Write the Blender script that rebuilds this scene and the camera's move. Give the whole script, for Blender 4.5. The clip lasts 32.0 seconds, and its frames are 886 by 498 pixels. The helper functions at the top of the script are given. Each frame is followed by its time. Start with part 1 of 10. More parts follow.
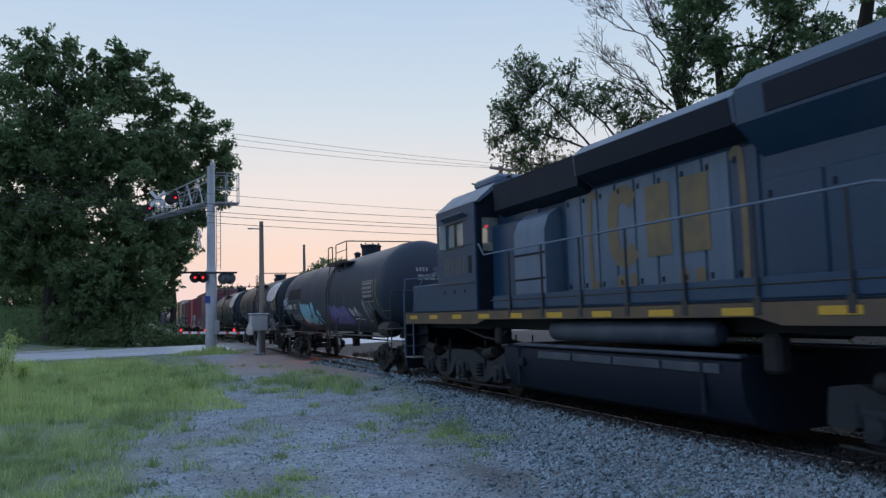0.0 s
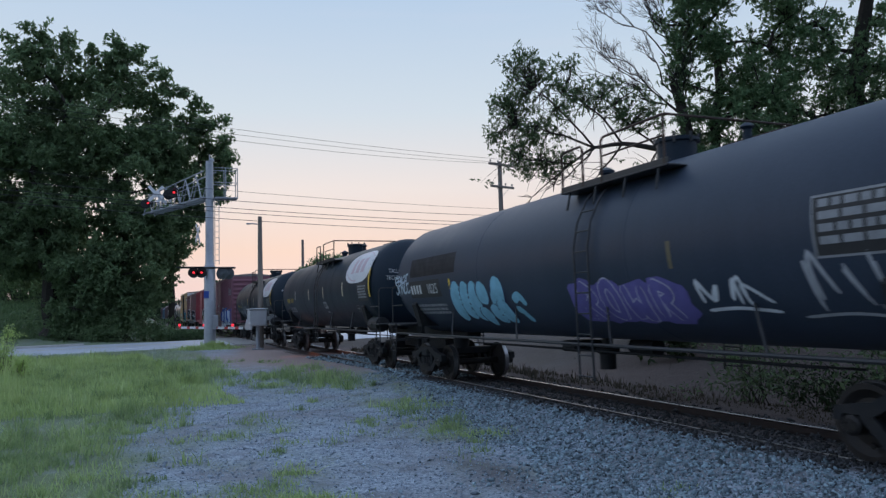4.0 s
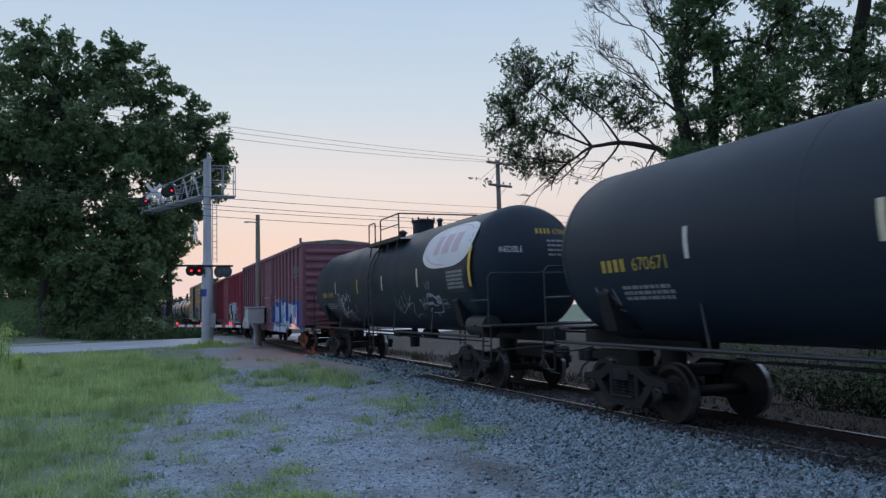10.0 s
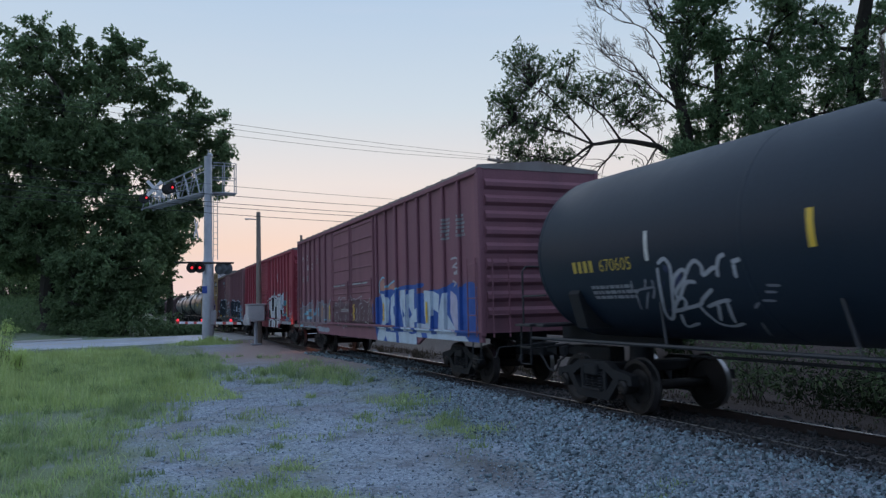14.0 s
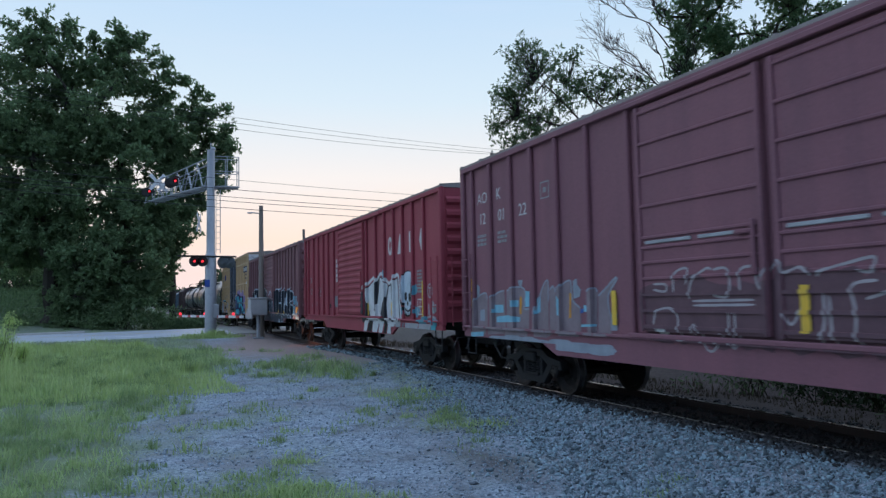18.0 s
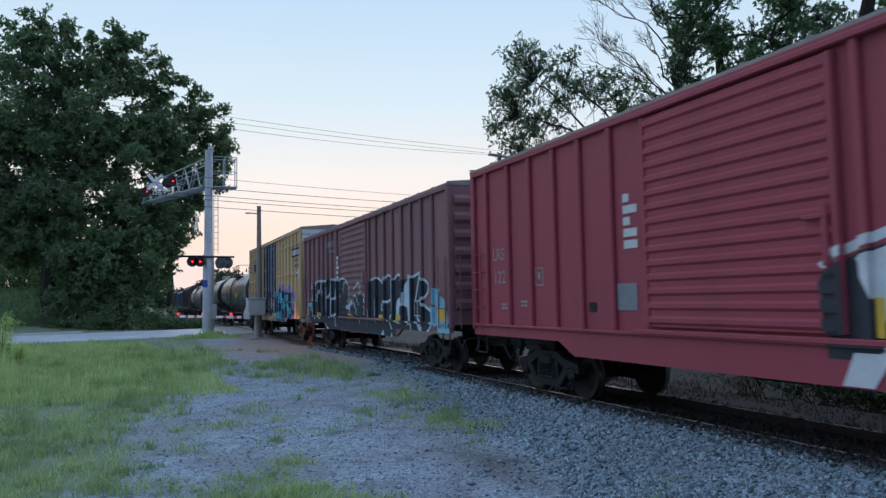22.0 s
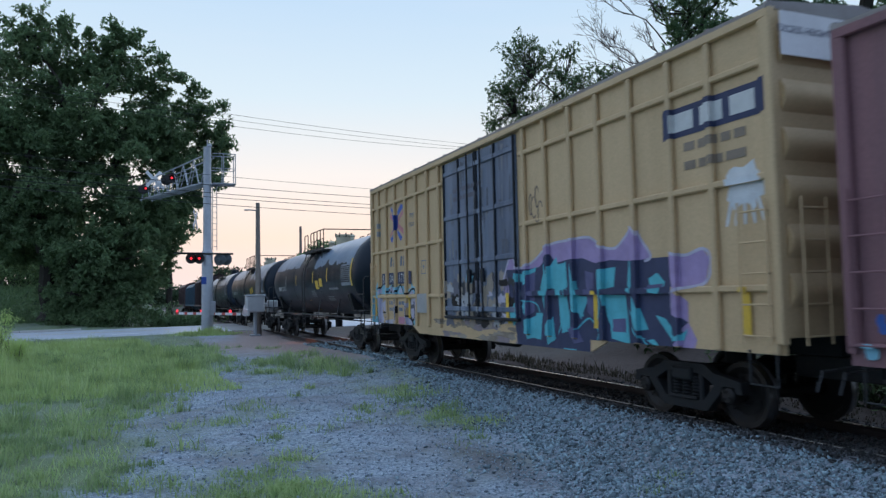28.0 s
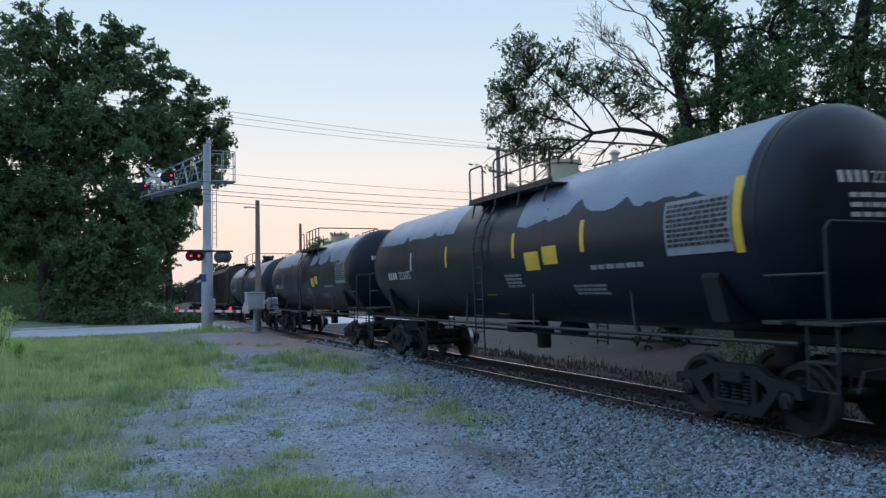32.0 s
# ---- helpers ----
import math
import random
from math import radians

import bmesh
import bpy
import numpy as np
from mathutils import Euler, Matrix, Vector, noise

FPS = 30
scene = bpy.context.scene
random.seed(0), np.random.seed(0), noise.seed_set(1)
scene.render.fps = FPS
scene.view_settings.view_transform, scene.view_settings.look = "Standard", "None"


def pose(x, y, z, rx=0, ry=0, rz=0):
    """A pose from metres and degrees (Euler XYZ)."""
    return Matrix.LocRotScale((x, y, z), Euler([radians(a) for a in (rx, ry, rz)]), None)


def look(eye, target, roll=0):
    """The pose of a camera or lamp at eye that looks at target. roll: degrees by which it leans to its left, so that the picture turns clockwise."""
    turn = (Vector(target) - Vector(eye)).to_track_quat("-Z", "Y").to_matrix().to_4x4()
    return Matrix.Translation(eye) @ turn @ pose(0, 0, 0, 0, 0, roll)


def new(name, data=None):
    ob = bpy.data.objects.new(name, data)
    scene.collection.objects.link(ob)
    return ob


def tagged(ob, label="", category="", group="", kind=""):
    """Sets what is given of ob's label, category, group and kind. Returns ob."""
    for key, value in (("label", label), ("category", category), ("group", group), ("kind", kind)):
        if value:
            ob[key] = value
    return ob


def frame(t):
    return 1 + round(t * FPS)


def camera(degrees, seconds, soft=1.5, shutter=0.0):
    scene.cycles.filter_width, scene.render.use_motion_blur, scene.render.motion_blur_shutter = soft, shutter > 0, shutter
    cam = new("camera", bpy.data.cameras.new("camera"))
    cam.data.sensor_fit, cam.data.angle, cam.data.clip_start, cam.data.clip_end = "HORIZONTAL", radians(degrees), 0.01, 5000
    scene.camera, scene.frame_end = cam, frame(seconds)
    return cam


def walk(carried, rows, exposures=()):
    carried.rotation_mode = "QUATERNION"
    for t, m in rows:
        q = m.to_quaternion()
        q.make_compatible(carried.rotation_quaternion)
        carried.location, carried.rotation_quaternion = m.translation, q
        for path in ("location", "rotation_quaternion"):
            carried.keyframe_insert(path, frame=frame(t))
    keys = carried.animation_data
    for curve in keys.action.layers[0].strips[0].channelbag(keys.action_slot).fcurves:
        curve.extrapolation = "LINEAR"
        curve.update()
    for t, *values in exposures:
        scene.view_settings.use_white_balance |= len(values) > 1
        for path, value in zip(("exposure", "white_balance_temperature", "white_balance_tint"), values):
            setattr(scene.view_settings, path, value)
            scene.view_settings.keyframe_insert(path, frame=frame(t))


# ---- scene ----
EYE_Z = 2.13          # lens above the gravel lot
K = EYE_Z / 1.85      # the surroundings were drawn up for a lower lens
TRACK_X = 8.6         # centre of the track; it runs along y
RAIL_Z = 0.23         # rail head
cam = camera(61.54, 32.0, soft=1.35, shutter=0.4)
TURNS = [
    (0, 94.936, 1.671, -22.258), (0.5, 94.911, 1.703, -22.265), (1, 94.801, 1.691, -22.269), (1.5, 94.652, 1.625, -22.262), (2, 94.596, 1.628, -22.275),
    (2.5, 94.599, 1.573, -22.313), (3, 94.593, 1.619, -22.337), (3.5, 94.583, 1.587, -22.348), (5.5, 94.582, 1.624, -22.432), (6, 94.593, 1.583, -22.421),
    (6.5, 94.570, 1.629, -22.385), (7, 94.551, 1.643, -22.372), (7.5, 94.539, 1.589, -22.359), (8, 94.542, 1.578, -22.351), (8.5, 94.526, 1.531, -22.381),
    (9, 94.501, 1.544, -22.433), (9.5, 94.493, 1.531, -22.488), (10, 94.466, 1.504, -22.537), (10.5, 94.455, 1.547, -22.548), (11, 94.459, 1.571, -22.573),
    (11.5, 94.464, 1.588, -22.592), (12, 94.451, 1.602, -22.624), (12.5, 94.415, 1.446, -22.741), (13, 94.298, 1.344, -22.754), (13.5, 94.252, 1.375, -22.492),
    (14, 94.284, 1.346, -22.499), (14.5, 94.325, 1.355, -22.577), (16.5, 93.954, 1.100, -22.371), (17, 93.948, 1.090, -22.333), (17.5, 93.895, 1.143, -22.318),
    (18, 93.865, 1.111, -22.330), (18.5, 93.877, 1.111, -22.365), (19, 93.906, 1.055, -22.433), (19.5, 93.955, 1.079, -22.458), (20, 93.955, 1.081, -22.491),
    (20.5, 93.953, 1.091, -22.491), (21, 93.904, 1.086, -22.490), (21.5, 93.903, 1.057, -22.490), (22, 93.894, 1.081, -22.487), (22.5, 93.843, 1.121, -22.501),
    (23, 93.824, 1.133, -22.516), (23.5, 93.823, 1.082, -22.536), (24, 93.789, 1.083, -22.531), (24.5, 93.781, 1.078, -22.535), (25, 93.772, 1.058, -22.533),
    (25.5, 93.745, 1.116, -22.526), (27.5, 93.644, 1.155, -22.558), (28, 93.631, 1.168, -22.562), (28.5, 93.599, 1.202, -22.568), (29, 93.536, 1.252, -22.571),
    (29.5, 93.490, 1.219, -22.561), (30, 93.432, 1.236, -22.545), (30.5, 93.422, 1.234, -22.548), (31, 93.421, 1.221, -22.557), (31.5, 93.418, 1.235, -22.571),
    (32, 93.407, 1.242, -22.571)]
walk(cam, [(t, pose(0, 0, EYE_Z, rx, ry, rz)) for t, rx, ry, rz in TURNS],
     exposures=((0, 0.06, 6520, 14), (13.5, -0.01, 6520, 14), (16.5, 0.23, 6230, 10), (27.5, 0.26, 6350, 10), (29.6, 0.29, 6350, 10), (31, 0.25, 6350, 10), (32, 0.22, 6350, 10)))

# ---- light: dusk sky, the sun just down behind the crossing ----
SUN_AZ = 12.0         # degrees right of the track's direction
world = bpy.data.worlds.new("dusk")
scene.world = world
world.use_nodes = True
wn, wl = world.node_tree.nodes, world.node_tree.links
sky = wn.new("ShaderNodeTexSky")
sky.sky_type = "NISHITA"
sky.sun_disc = False
sky.sun_elevation = radians(2.0)
sky.sun_rotation = radians(SUN_AZ)
sky.air_density, sky.dust_density, sky.ozone_density = 1.0, 0.6, 3.0
# twilight: the sky's own glow from the horizon to the zenith, all round
tc = wn.new("ShaderNodeTexCoord")
sep = wn.new("ShaderNodeSeparateXYZ")
wl.new(tc.outputs["Generated"], sep.inputs[0])


def sky_ramp(stops):
    r = wn.new("ShaderNodeValToRGB")
    e = r.color_ramp.elements
    e[0].position, e[0].color = stops[0][0], (*stops[0][1], 1)
    e[1].position, e[1].color = stops[-1][0], (*stops[-1][1], 1)
    for p, c in stops[1:-1]:
        e.new(p).color = (*c, 1)
    wl.new(sep.outputs[2], r.inputs[0])
    return r.outputs[0]


glow_side = sky_ramp([(0.0, (0.68, 0.62, 0.66)), (0.035, (0.74, 0.61, 0.60)), (0.08, (0.82, 0.645, 0.555)), (0.16, (0.79, 0.735, 0.695)), (0.26, (0.60, 0.70, 0.76)), (0.40, (0.45, 0.60, 0.76)), (1.0, (0.42, 0.60, 0.88))])
mid_side = sky_ramp([(0.0, (0.29, 0.37, 0.52)), (0.15, (0.40, 0.50, 0.67)), (0.40, (0.53, 0.68, 0.92)), (1.0, (0.45, 0.63, 0.92))])
far_side = sky_ramp([(0.0, (0.09, 0.125, 0.20)), (0.15, (0.15, 0.205, 0.31)), (0.40, (0.33, 0.45, 0.67)), (1.0, (0.45, 0.63, 0.92))])
dot = wn.new("ShaderNodeVectorMath")
dot.operation = "DOT_PRODUCT"
dot.inputs[1].default_value = (math.sin(radians(SUN_AZ)), math.cos(radians(SUN_AZ)), 0)
wl.new(tc.outputs["Generated"], dot.inputs[0])
turn = wn.new("ShaderNodeMapRange")
turn.interpolation_type = "SMOOTHSTEP"
turn.inputs[1].default_value, turn.inputs[2].default_value = 0.05, 0.80
wl.new(dot.outputs["Value"], turn.inputs[0])
mix = wn.new("ShaderNodeMix")
mix.data_type = "RGBA"
wl.new(turn.outputs[0], mix.inputs[0])
away = wn.new("ShaderNodeMapRange")
away.interpolation_type = "SMOOTHSTEP"
away.inputs[1].default_value, away.inputs[2].default_value = -0.95, 0.05
wl.new(dot.outputs["Value"], away.inputs[0])
rest = wn.new("ShaderNodeMix")
rest.data_type = "RGBA"
wl.new(away.outputs[0], rest.inputs[0])
wl.new(far_side, rest.inputs[6])
wl.new(mid_side, rest.inputs[7])
wl.new(rest.outputs[2], mix.inputs[6])
wl.new(glow_side, mix.inputs[7])
both = wn.new("ShaderNodeMix")
both.data_type, both.blend_type = "RGBA", "ADD"
both.inputs[0].default_value = 0.012
streaks = wn.new("ShaderNodeTexNoise")
streaks.inputs["Scale"].default_value, streaks.inputs["Detail"].default_value = 3.2, 5
flat = wn.new("ShaderNodeMapping")
flat.inputs["Scale"].default_value = (1.0, 1.0, 9.0)
wl.new(tc.outputs["Generated"], flat.inputs[0])
wl.new(flat.outputs[0], streaks.inputs["Vector"])
thin = wn.new("ShaderNodeMapRange")
thin.inputs[1].default_value, thin.inputs[2].default_value, thin.inputs[4].default_value = 0.55, 0.75, 0.16
wl.new(streaks.outputs[0], thin.inputs[0])
veil = wn.new("ShaderNodeMix")
veil.data_type = "RGBA"
veil.inputs[7].default_value = (0.62, 0.66, 0.76, 1)
wl.new(thin.outputs[0], veil.inputs[0])
wl.new(mix.outputs[2], veil.inputs[6])
wl.new(veil.outputs[2], both.inputs[6])
wl.new(sky.outputs[0], both.inputs[7])
wl.new(both.outputs[2], wn["Background"].inputs["Color"])
wn["Background"].inputs["Strength"].default_value = 1.0
sun = new("sun", bpy.data.lights.new("sun", "SUN"))
sun.data.energy, sun.data.angle, sun.data.color = 0.15, radians(40), (1.0, 0.88, 0.80)
sun.matrix_world = look((0, 0, 30), (-30 * math.sin(radians(SUN_AZ)), -30 * math.cos(radians(SUN_AZ)), 22))


# ---- materials ----
def material(name, colour, rough=0.6, metal=0.0, second=None, scale=6.0, amount=0.5, bump=0.15, fine=60.0,
             streak=False, spec=0.5, vary=0.0, mode="object"):
    """Two scales of noise mix colour with second; fine noise gives grain and relief."""
    m = bpy.data.materials.new(name)
    m.use_nodes = True
    n, l = m.node_tree.nodes, m.node_tree.links
    b = n["Principled BSDF"]
    b.inputs["Roughness"].default_value = rough
    b.inputs["Metallic"].default_value = metal
    b.inputs["Specular IOR Level"].default_value = spec
    if second is None:
        second = tuple(c * 0.55 for c in colour)
    tc = n.new("ShaderNodeTexCoord")
    mp = n.new("ShaderNodeMapping")
    l.new(tc.outputs["Object" if mode == "object" else "Generated"], mp.inputs["Vector"])
    if streak:
        mp.inputs["Scale"].default_value = (1.0, 1.0, 0.12)
    big = n.new("ShaderNodeTexNoise")
    big.inputs["Scale"].default_value = scale
    big.inputs["Detail"].default_value = 6
    big.inputs["Roughness"].default_value = 0.62
    l.new(mp.outputs[0], big.inputs["Vector"])
    ramp = n.new("ShaderNodeMapRange")
    ramp.inputs[1].default_value, ramp.inputs[2].default_value = 0.38, 0.72
    ramp.inputs[4].default_value = amount
    l.new(big.outputs[0], ramp.inputs[0])
    grain = n.new("ShaderNodeTexNoise")
    grain.inputs["Scale"].default_value = fine
    grain.inputs["Detail"].default_value = 3
    l.new(tc.outputs["Object"], grain.inputs["Vector"])
    mix = n.new("ShaderNodeMix")
    mix.data_type = "RGBA"
    mix.inputs[6].default_value = (*colour, 1)
    mix.inputs[7].default_value = (*second, 1)
    l.new(ramp.outputs[0], mix.inputs[0])
    g2 = n.new("ShaderNodeMapRange")
    g2.inputs[3].default_value, g2.inputs[4].default_value = 0.82, 1.18
    l.new(grain.outputs[0], g2.inputs[0])
    hsv = n.new("ShaderNodeHueSaturation")
    l.new(mix.outputs[2], hsv.inputs["Color"])
    if vary:
        oi = n.new("ShaderNodeNewGeometry")
        vr = n.new("ShaderNodeMapRange")
        vr.inputs[3].default_value, vr.inputs[4].default_value = 1 - vary, 1 + vary
        l.new(oi.outputs["Random Per Island"], vr.inputs[0])
        mu = n.new("ShaderNodeMath")
        mu.operation = "MULTIPLY"
        l.new(vr.outputs[0], mu.inputs[0])
        l.new(g2.outputs[0], mu.inputs[1])
        l.new(mu.outputs[0], hsv.inputs["Value"])
    else:
        l.new(g2.outputs[0], hsv.inputs["Value"])
    l.new(hsv.outputs[0], b.inputs["Base Color"])
    if bump:
        bp = n.new("ShaderNodeBump")
        bp.inputs["Strength"].default_value = bump
        bp.inputs["Distance"].default_value = 0.02
        l.new(grain.outputs[0], bp.inputs["Height"])
        l.new(bp.outputs[0], b.inputs["Normal"])
    rr = n.new("ShaderNodeMapRange")
    rr.inputs[3].default_value, rr.inputs[4].default_value = max(rough - 0.12, 0.05), min(rough + 0.15, 1)
    l.new(big.outputs[0], rr.inputs[0])
    l.new(rr.outputs[0], b.inputs["Roughness"])
    return m


def glowing(name, colour, strength):
    m = bpy.data.materials.new(name)
    m.use_nodes = True
    b = m.node_tree.nodes["Principled BSDF"]
    b.inputs["Base Color"].default_value = (*colour, 1)
    b.inputs["Emission Color"].default_value = (*colour, 1)
    b.inputs["Emission Strength"].default_value = strength
    return m


def leafy(name, colour, second, through_light=0.35, patchy=None):
    m = bpy.data.materials.new(name)
    m.use_nodes = True
    n, l = m.node_tree.nodes, m.node_tree.links
    b = n["Principled BSDF"]
    b.inputs["Roughness"].default_value = 0.65
    b.inputs["Specular IOR Level"].default_value = 0.18
    ge = n.new("ShaderNodeNewGeometry")
    mix = n.new("ShaderNodeMix")
    mix.data_type = "RGBA"
    mix.inputs[6].default_value = (*colour, 1)
    mix.inputs[7].default_value = (*second, 1)
    l.new(ge.outputs["Random Per Island"], mix.inputs[0])
    out = mix.outputs[2]
    if patchy:
        # growth differs from patch to patch
        tc2 = n.new("ShaderNodeTexCoord")
        no = n.new("ShaderNodeTexNoise")
        no.inputs["Scale"].default_value, no.inputs["Detail"].default_value = 0.75, 4
        l.new(tc2.outputs["Object"], no.inputs["Vector"])
        rg = n.new("ShaderNodeMapRange")
        rg.inputs[1].default_value, rg.inputs[2].default_value, rg.inputs[4].default_value = 0.42, 0.62, 0.75
        l.new(no.outputs[0], rg.inputs[0])
        m2 = n.new("ShaderNodeMix")
        m2.data_type = "RGBA"
        m2.inputs[7].default_value = (*patchy, 1)
        l.new(rg.outputs[0], m2.inputs[0])
        l.new(out, m2.inputs[6])
        out = m2.outputs[2]
    l.new(out, b.inputs["Base Color"])
    tr = n.new("ShaderNodeBsdfTranslucent")
    l.new(out, tr.inputs["Color"])
    ms = n.new("ShaderNodeMixShader")
    ms.inputs[0].default_value = through_light
    l.new(b.outputs[0], ms.inputs[1])
    l.new(tr.outputs[0], ms.inputs[2])
    l.new(ms.outputs[0], n["Material Output"].inputs["Surface"])
    return m


M = {}
# road colour raised far above asphalt to carry the grazing sky sheen
M["asphalt"] = material("asphalt", (0.52, 0.55, 0.60), 0.5, second=(0.42, 0.445, 0.49), scale=0.7, fine=90, bump=0.3)
M["white_line"] = material("road_paint", (0.85, 0.86, 0.86), 0.6, second=(0.7, 0.7, 0.7), scale=3)
M["yellow_line"] = material("yellow_road_paint", (0.65, 0.45, 0.06), 0.6, scale=3)
M["concrete"] = material("concrete", (0.42, 0.41, 0.39), 0.85, second=(0.28, 0.27, 0.26), scale=2.5, fine=80)
M["stone"] = material("ballast_stone", (0.225, 0.305, 0.34), 0.7, second=(0.085, 0.12, 0.138), scale=9, fine=45, bump=0.4, vary=0.75)
# oil stain plus the train's contact shade, both in the stone colour
M["stained_shaded_stone"] = material("oil_stained_shaded_stone", (0.05, 0.052, 0.055), 0.75, second=(0.022, 0.021, 0.021), scale=9, fine=45, bump=0.4, vary=0.6)
M["lot_stone"] = material("pale_gravel_stone", (0.31, 0.375, 0.435), 0.85, second=(0.20, 0.24, 0.285), scale=9, fine=45, bump=0.4, vary=0.5)
M["rail"] = material("rail_steel", (0.035, 0.027, 0.024), 0.7, 0.3, second=(0.08, 0.05, 0.04), scale=8)
M["rail_top"] = material("polished_rail", (0.42, 0.41, 0.41), 0.26, 1.0, second=(0.24, 0.22, 0.21), scale=5, bump=0.02)
# near rail head: dark reflection of the cars put into colour and roughness
M["rail_dull"] = material("rail_dark_reflection", (0.24, 0.235, 0.23), 0.4, 0.9, second=(0.08, 0.075, 0.07), scale=5, bump=0.04)
M["tie"] = material("creosote_timber", (0.09, 0.07, 0.055), 0.9, second=(0.045, 0.038, 0.03), scale=5, fine=40, bump=0.4)
M["galv"] = material("galvanised_steel", (0.42, 0.44, 0.47), 0.5, 0.6, second=(0.30, 0.32, 0.35), scale=3, bump=0.05)
M["alu"] = material("brushed_aluminium", (0.60, 0.61, 0.62), 0.42, 0.6, second=(0.45, 0.46, 0.47), scale=5, bump=0.04)
M["pole_wood"] = material("weathered_pole", (0.27, 0.23, 0.20), 0.9, second=(0.16, 0.135, 0.115), scale=3, streak=True, fine=30, bump=0.4)
M["signal_black"] = material("signal_black_paint", (0.02, 0.02, 0.022), 0.55, second=(0.04, 0.04, 0.04), scale=6)
M["white_paint"] = material("white_paint", (0.74, 0.75, 0.76), 0.5, second=(0.5, 0.51, 0.52), scale=4)
M["red_paint"] = material("red_reflective", (0.55, 0.03, 0.03), 0.4, scale=4)
M["blue_paint"] = material("blue_enamel", (0.04, 0.10, 0.42), 0.45, scale=4)
M["red_lamp"] = glowing("red_lamp_glass", (1.0, 0.04, 0.06), 1.1)
M["red_dim"] = material("unlit_red_lens", (0.30, 0.02, 0.02), 0.2, scale=4, bump=0)
M["wire"] = material("wire_cable", (0.03, 0.03, 0.032), 0.6, scale=4, bump=0)
M["bark"] = material("dark_bark", (0.055, 0.046, 0.038), 0.95, second=(0.028, 0.024, 0.02), scale=6, fine=30, bump=0.6)
M["tall_weed"] = leafy("tall_weed_leaf", (0.42, 0.56, 0.18), (0.60, 0.70, 0.30), 0.5)
M["dead_bark"] = material("dead_bark", (0.05, 0.044, 0.042), 0.95, second=(0.03, 0.026, 0.024), scale=6, fine=30, bump=0.5)
M["leaf"] = leafy("tree_leaf", (0.14, 0.215, 0.115), (0.25, 0.35, 0.175), 0.55)
M["leaf_dark"] = leafy("dark_leaf", (0.095, 0.15, 0.08), (0.18, 0.26, 0.125), 0.5)
M["maple_leaf"] = leafy("maple_leaf", (0.105, 0.19, 0.095), (0.22, 0.33, 0.165), 0.5)
M["leaf_far"] = leafy("far_leaf", (0.05, 0.085, 0.045), (0.08, 0.12, 0.06))
M["weed"] = leafy("lush_weed_blade", (0.42, 0.55, 0.19), (0.62, 0.73, 0.36), 0.45, (0.34, 0.42, 0.15))
M["tuft"] = leafy("tuft_blade", (0.33, 0.46, 0.18), (0.53, 0.63, 0.31), 0.45, (0.165, 0.25, 0.12))
# blades beyond the rails, darkened in colour for the shade there
M["shade_blade"] = leafy("trackside_blade_painted_shade", (0.06, 0.06, 0.042), (0.105, 0.085, 0.065))
M["bank_blade"] = leafy("bank_blade", (0.13, 0.21, 0.10), (0.22, 0.31, 0.15), 0.4)
# undergrowth leaf with the shade beneath the trees put into its colour
M["under_leaf"] = leafy("undergrowth_leaf_painted_shade", (0.022, 0.038, 0.018), (0.045, 0.068, 0.028))
M["dull_stripe"] = material("dirty_reflector", (0.16, 0.13, 0.07), 0.6, second=(0.07, 0.06, 0.05), scale=4)
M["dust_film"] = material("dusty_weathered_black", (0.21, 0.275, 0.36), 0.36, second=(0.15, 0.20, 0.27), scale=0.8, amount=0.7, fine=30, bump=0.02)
M["rust_rail"] = material("rust_brown_rail", (0.055, 0.035, 0.026), 0.7, second=(0.10, 0.05, 0.03), scale=6, bump=0.1)
M["bush_leaf"] = leafy("bush_leaf", (0.10, 0.17, 0.075), (0.17, 0.25, 0.10))
M["grass"] = leafy("grass_blade", (0.34, 0.44, 0.27), (0.50, 0.58, 0.41), 0.45, (0.20, 0.27, 0.18))
M["dry_grass"] = leafy("dry_grass_blade", (0.42, 0.42, 0.30), (0.30, 0.35, 0.21), 0.45)
M["black_tank"] = material("black_tank_paint", (0.014, 0.026, 0.040), 0.44, spec=0.24, second=(0.022, 0.032, 0.046), scale=1.1, amount=0.7, streak=True, fine=25, bump=0.03)
M["worn_tank"] = material("weathered_tank_paint", (0.032, 0.046, 0.070), 0.44, spec=0.25, second=(0.052, 0.066, 0.092), scale=0.9, amount=0.8, streak=True, fine=25, bump=0.04)
M["gloss_tank"] = material("glossy_black_tank_paint", (0.006, 0.013, 0.024), 0.34, spec=0.30, second=(0.011, 0.020, 0.034), scale=0.9, amount=0.6, streak=True, fine=25, bump=0.02)
M["grime"] = material("grimy_cast_steel", (0.017, 0.019, 0.021), 0.7, 0.1, spec=0.3, second=(0.034, 0.032, 0.031), scale=5, amount=0.8, fine=35, bump=0.3)
M["wheel"] = material("wheel_steel", (0.022, 0.02, 0.019), 0.55, 0.4, second=(0.05, 0.04, 0.033), scale=5)
M["tread"] = material("polished_wheel_rim", (0.42, 0.41, 0.40), 0.32, 1.0, scale=5, bump=0.02)
M["rust_wheel"] = material("rusty_wheel_steel", (0.20, 0.075, 0.03), 0.85, 0.1, second=(0.09, 0.04, 0.02), scale=5)
M["pipe"] = material("dark_painted_rail", (0.022, 0.024, 0.027), 0.45, second=(0.04, 0.037, 0.035), scale=6, bump=0.05)
M["brown_box"] = material("oxide_brown_paint", (0.27, 0.116, 0.142), 0.6, spec=0.3, second=(0.19, 0.095, 0.118), scale=1.2, amount=0.75, streak=True, fine=30, bump=0.06)
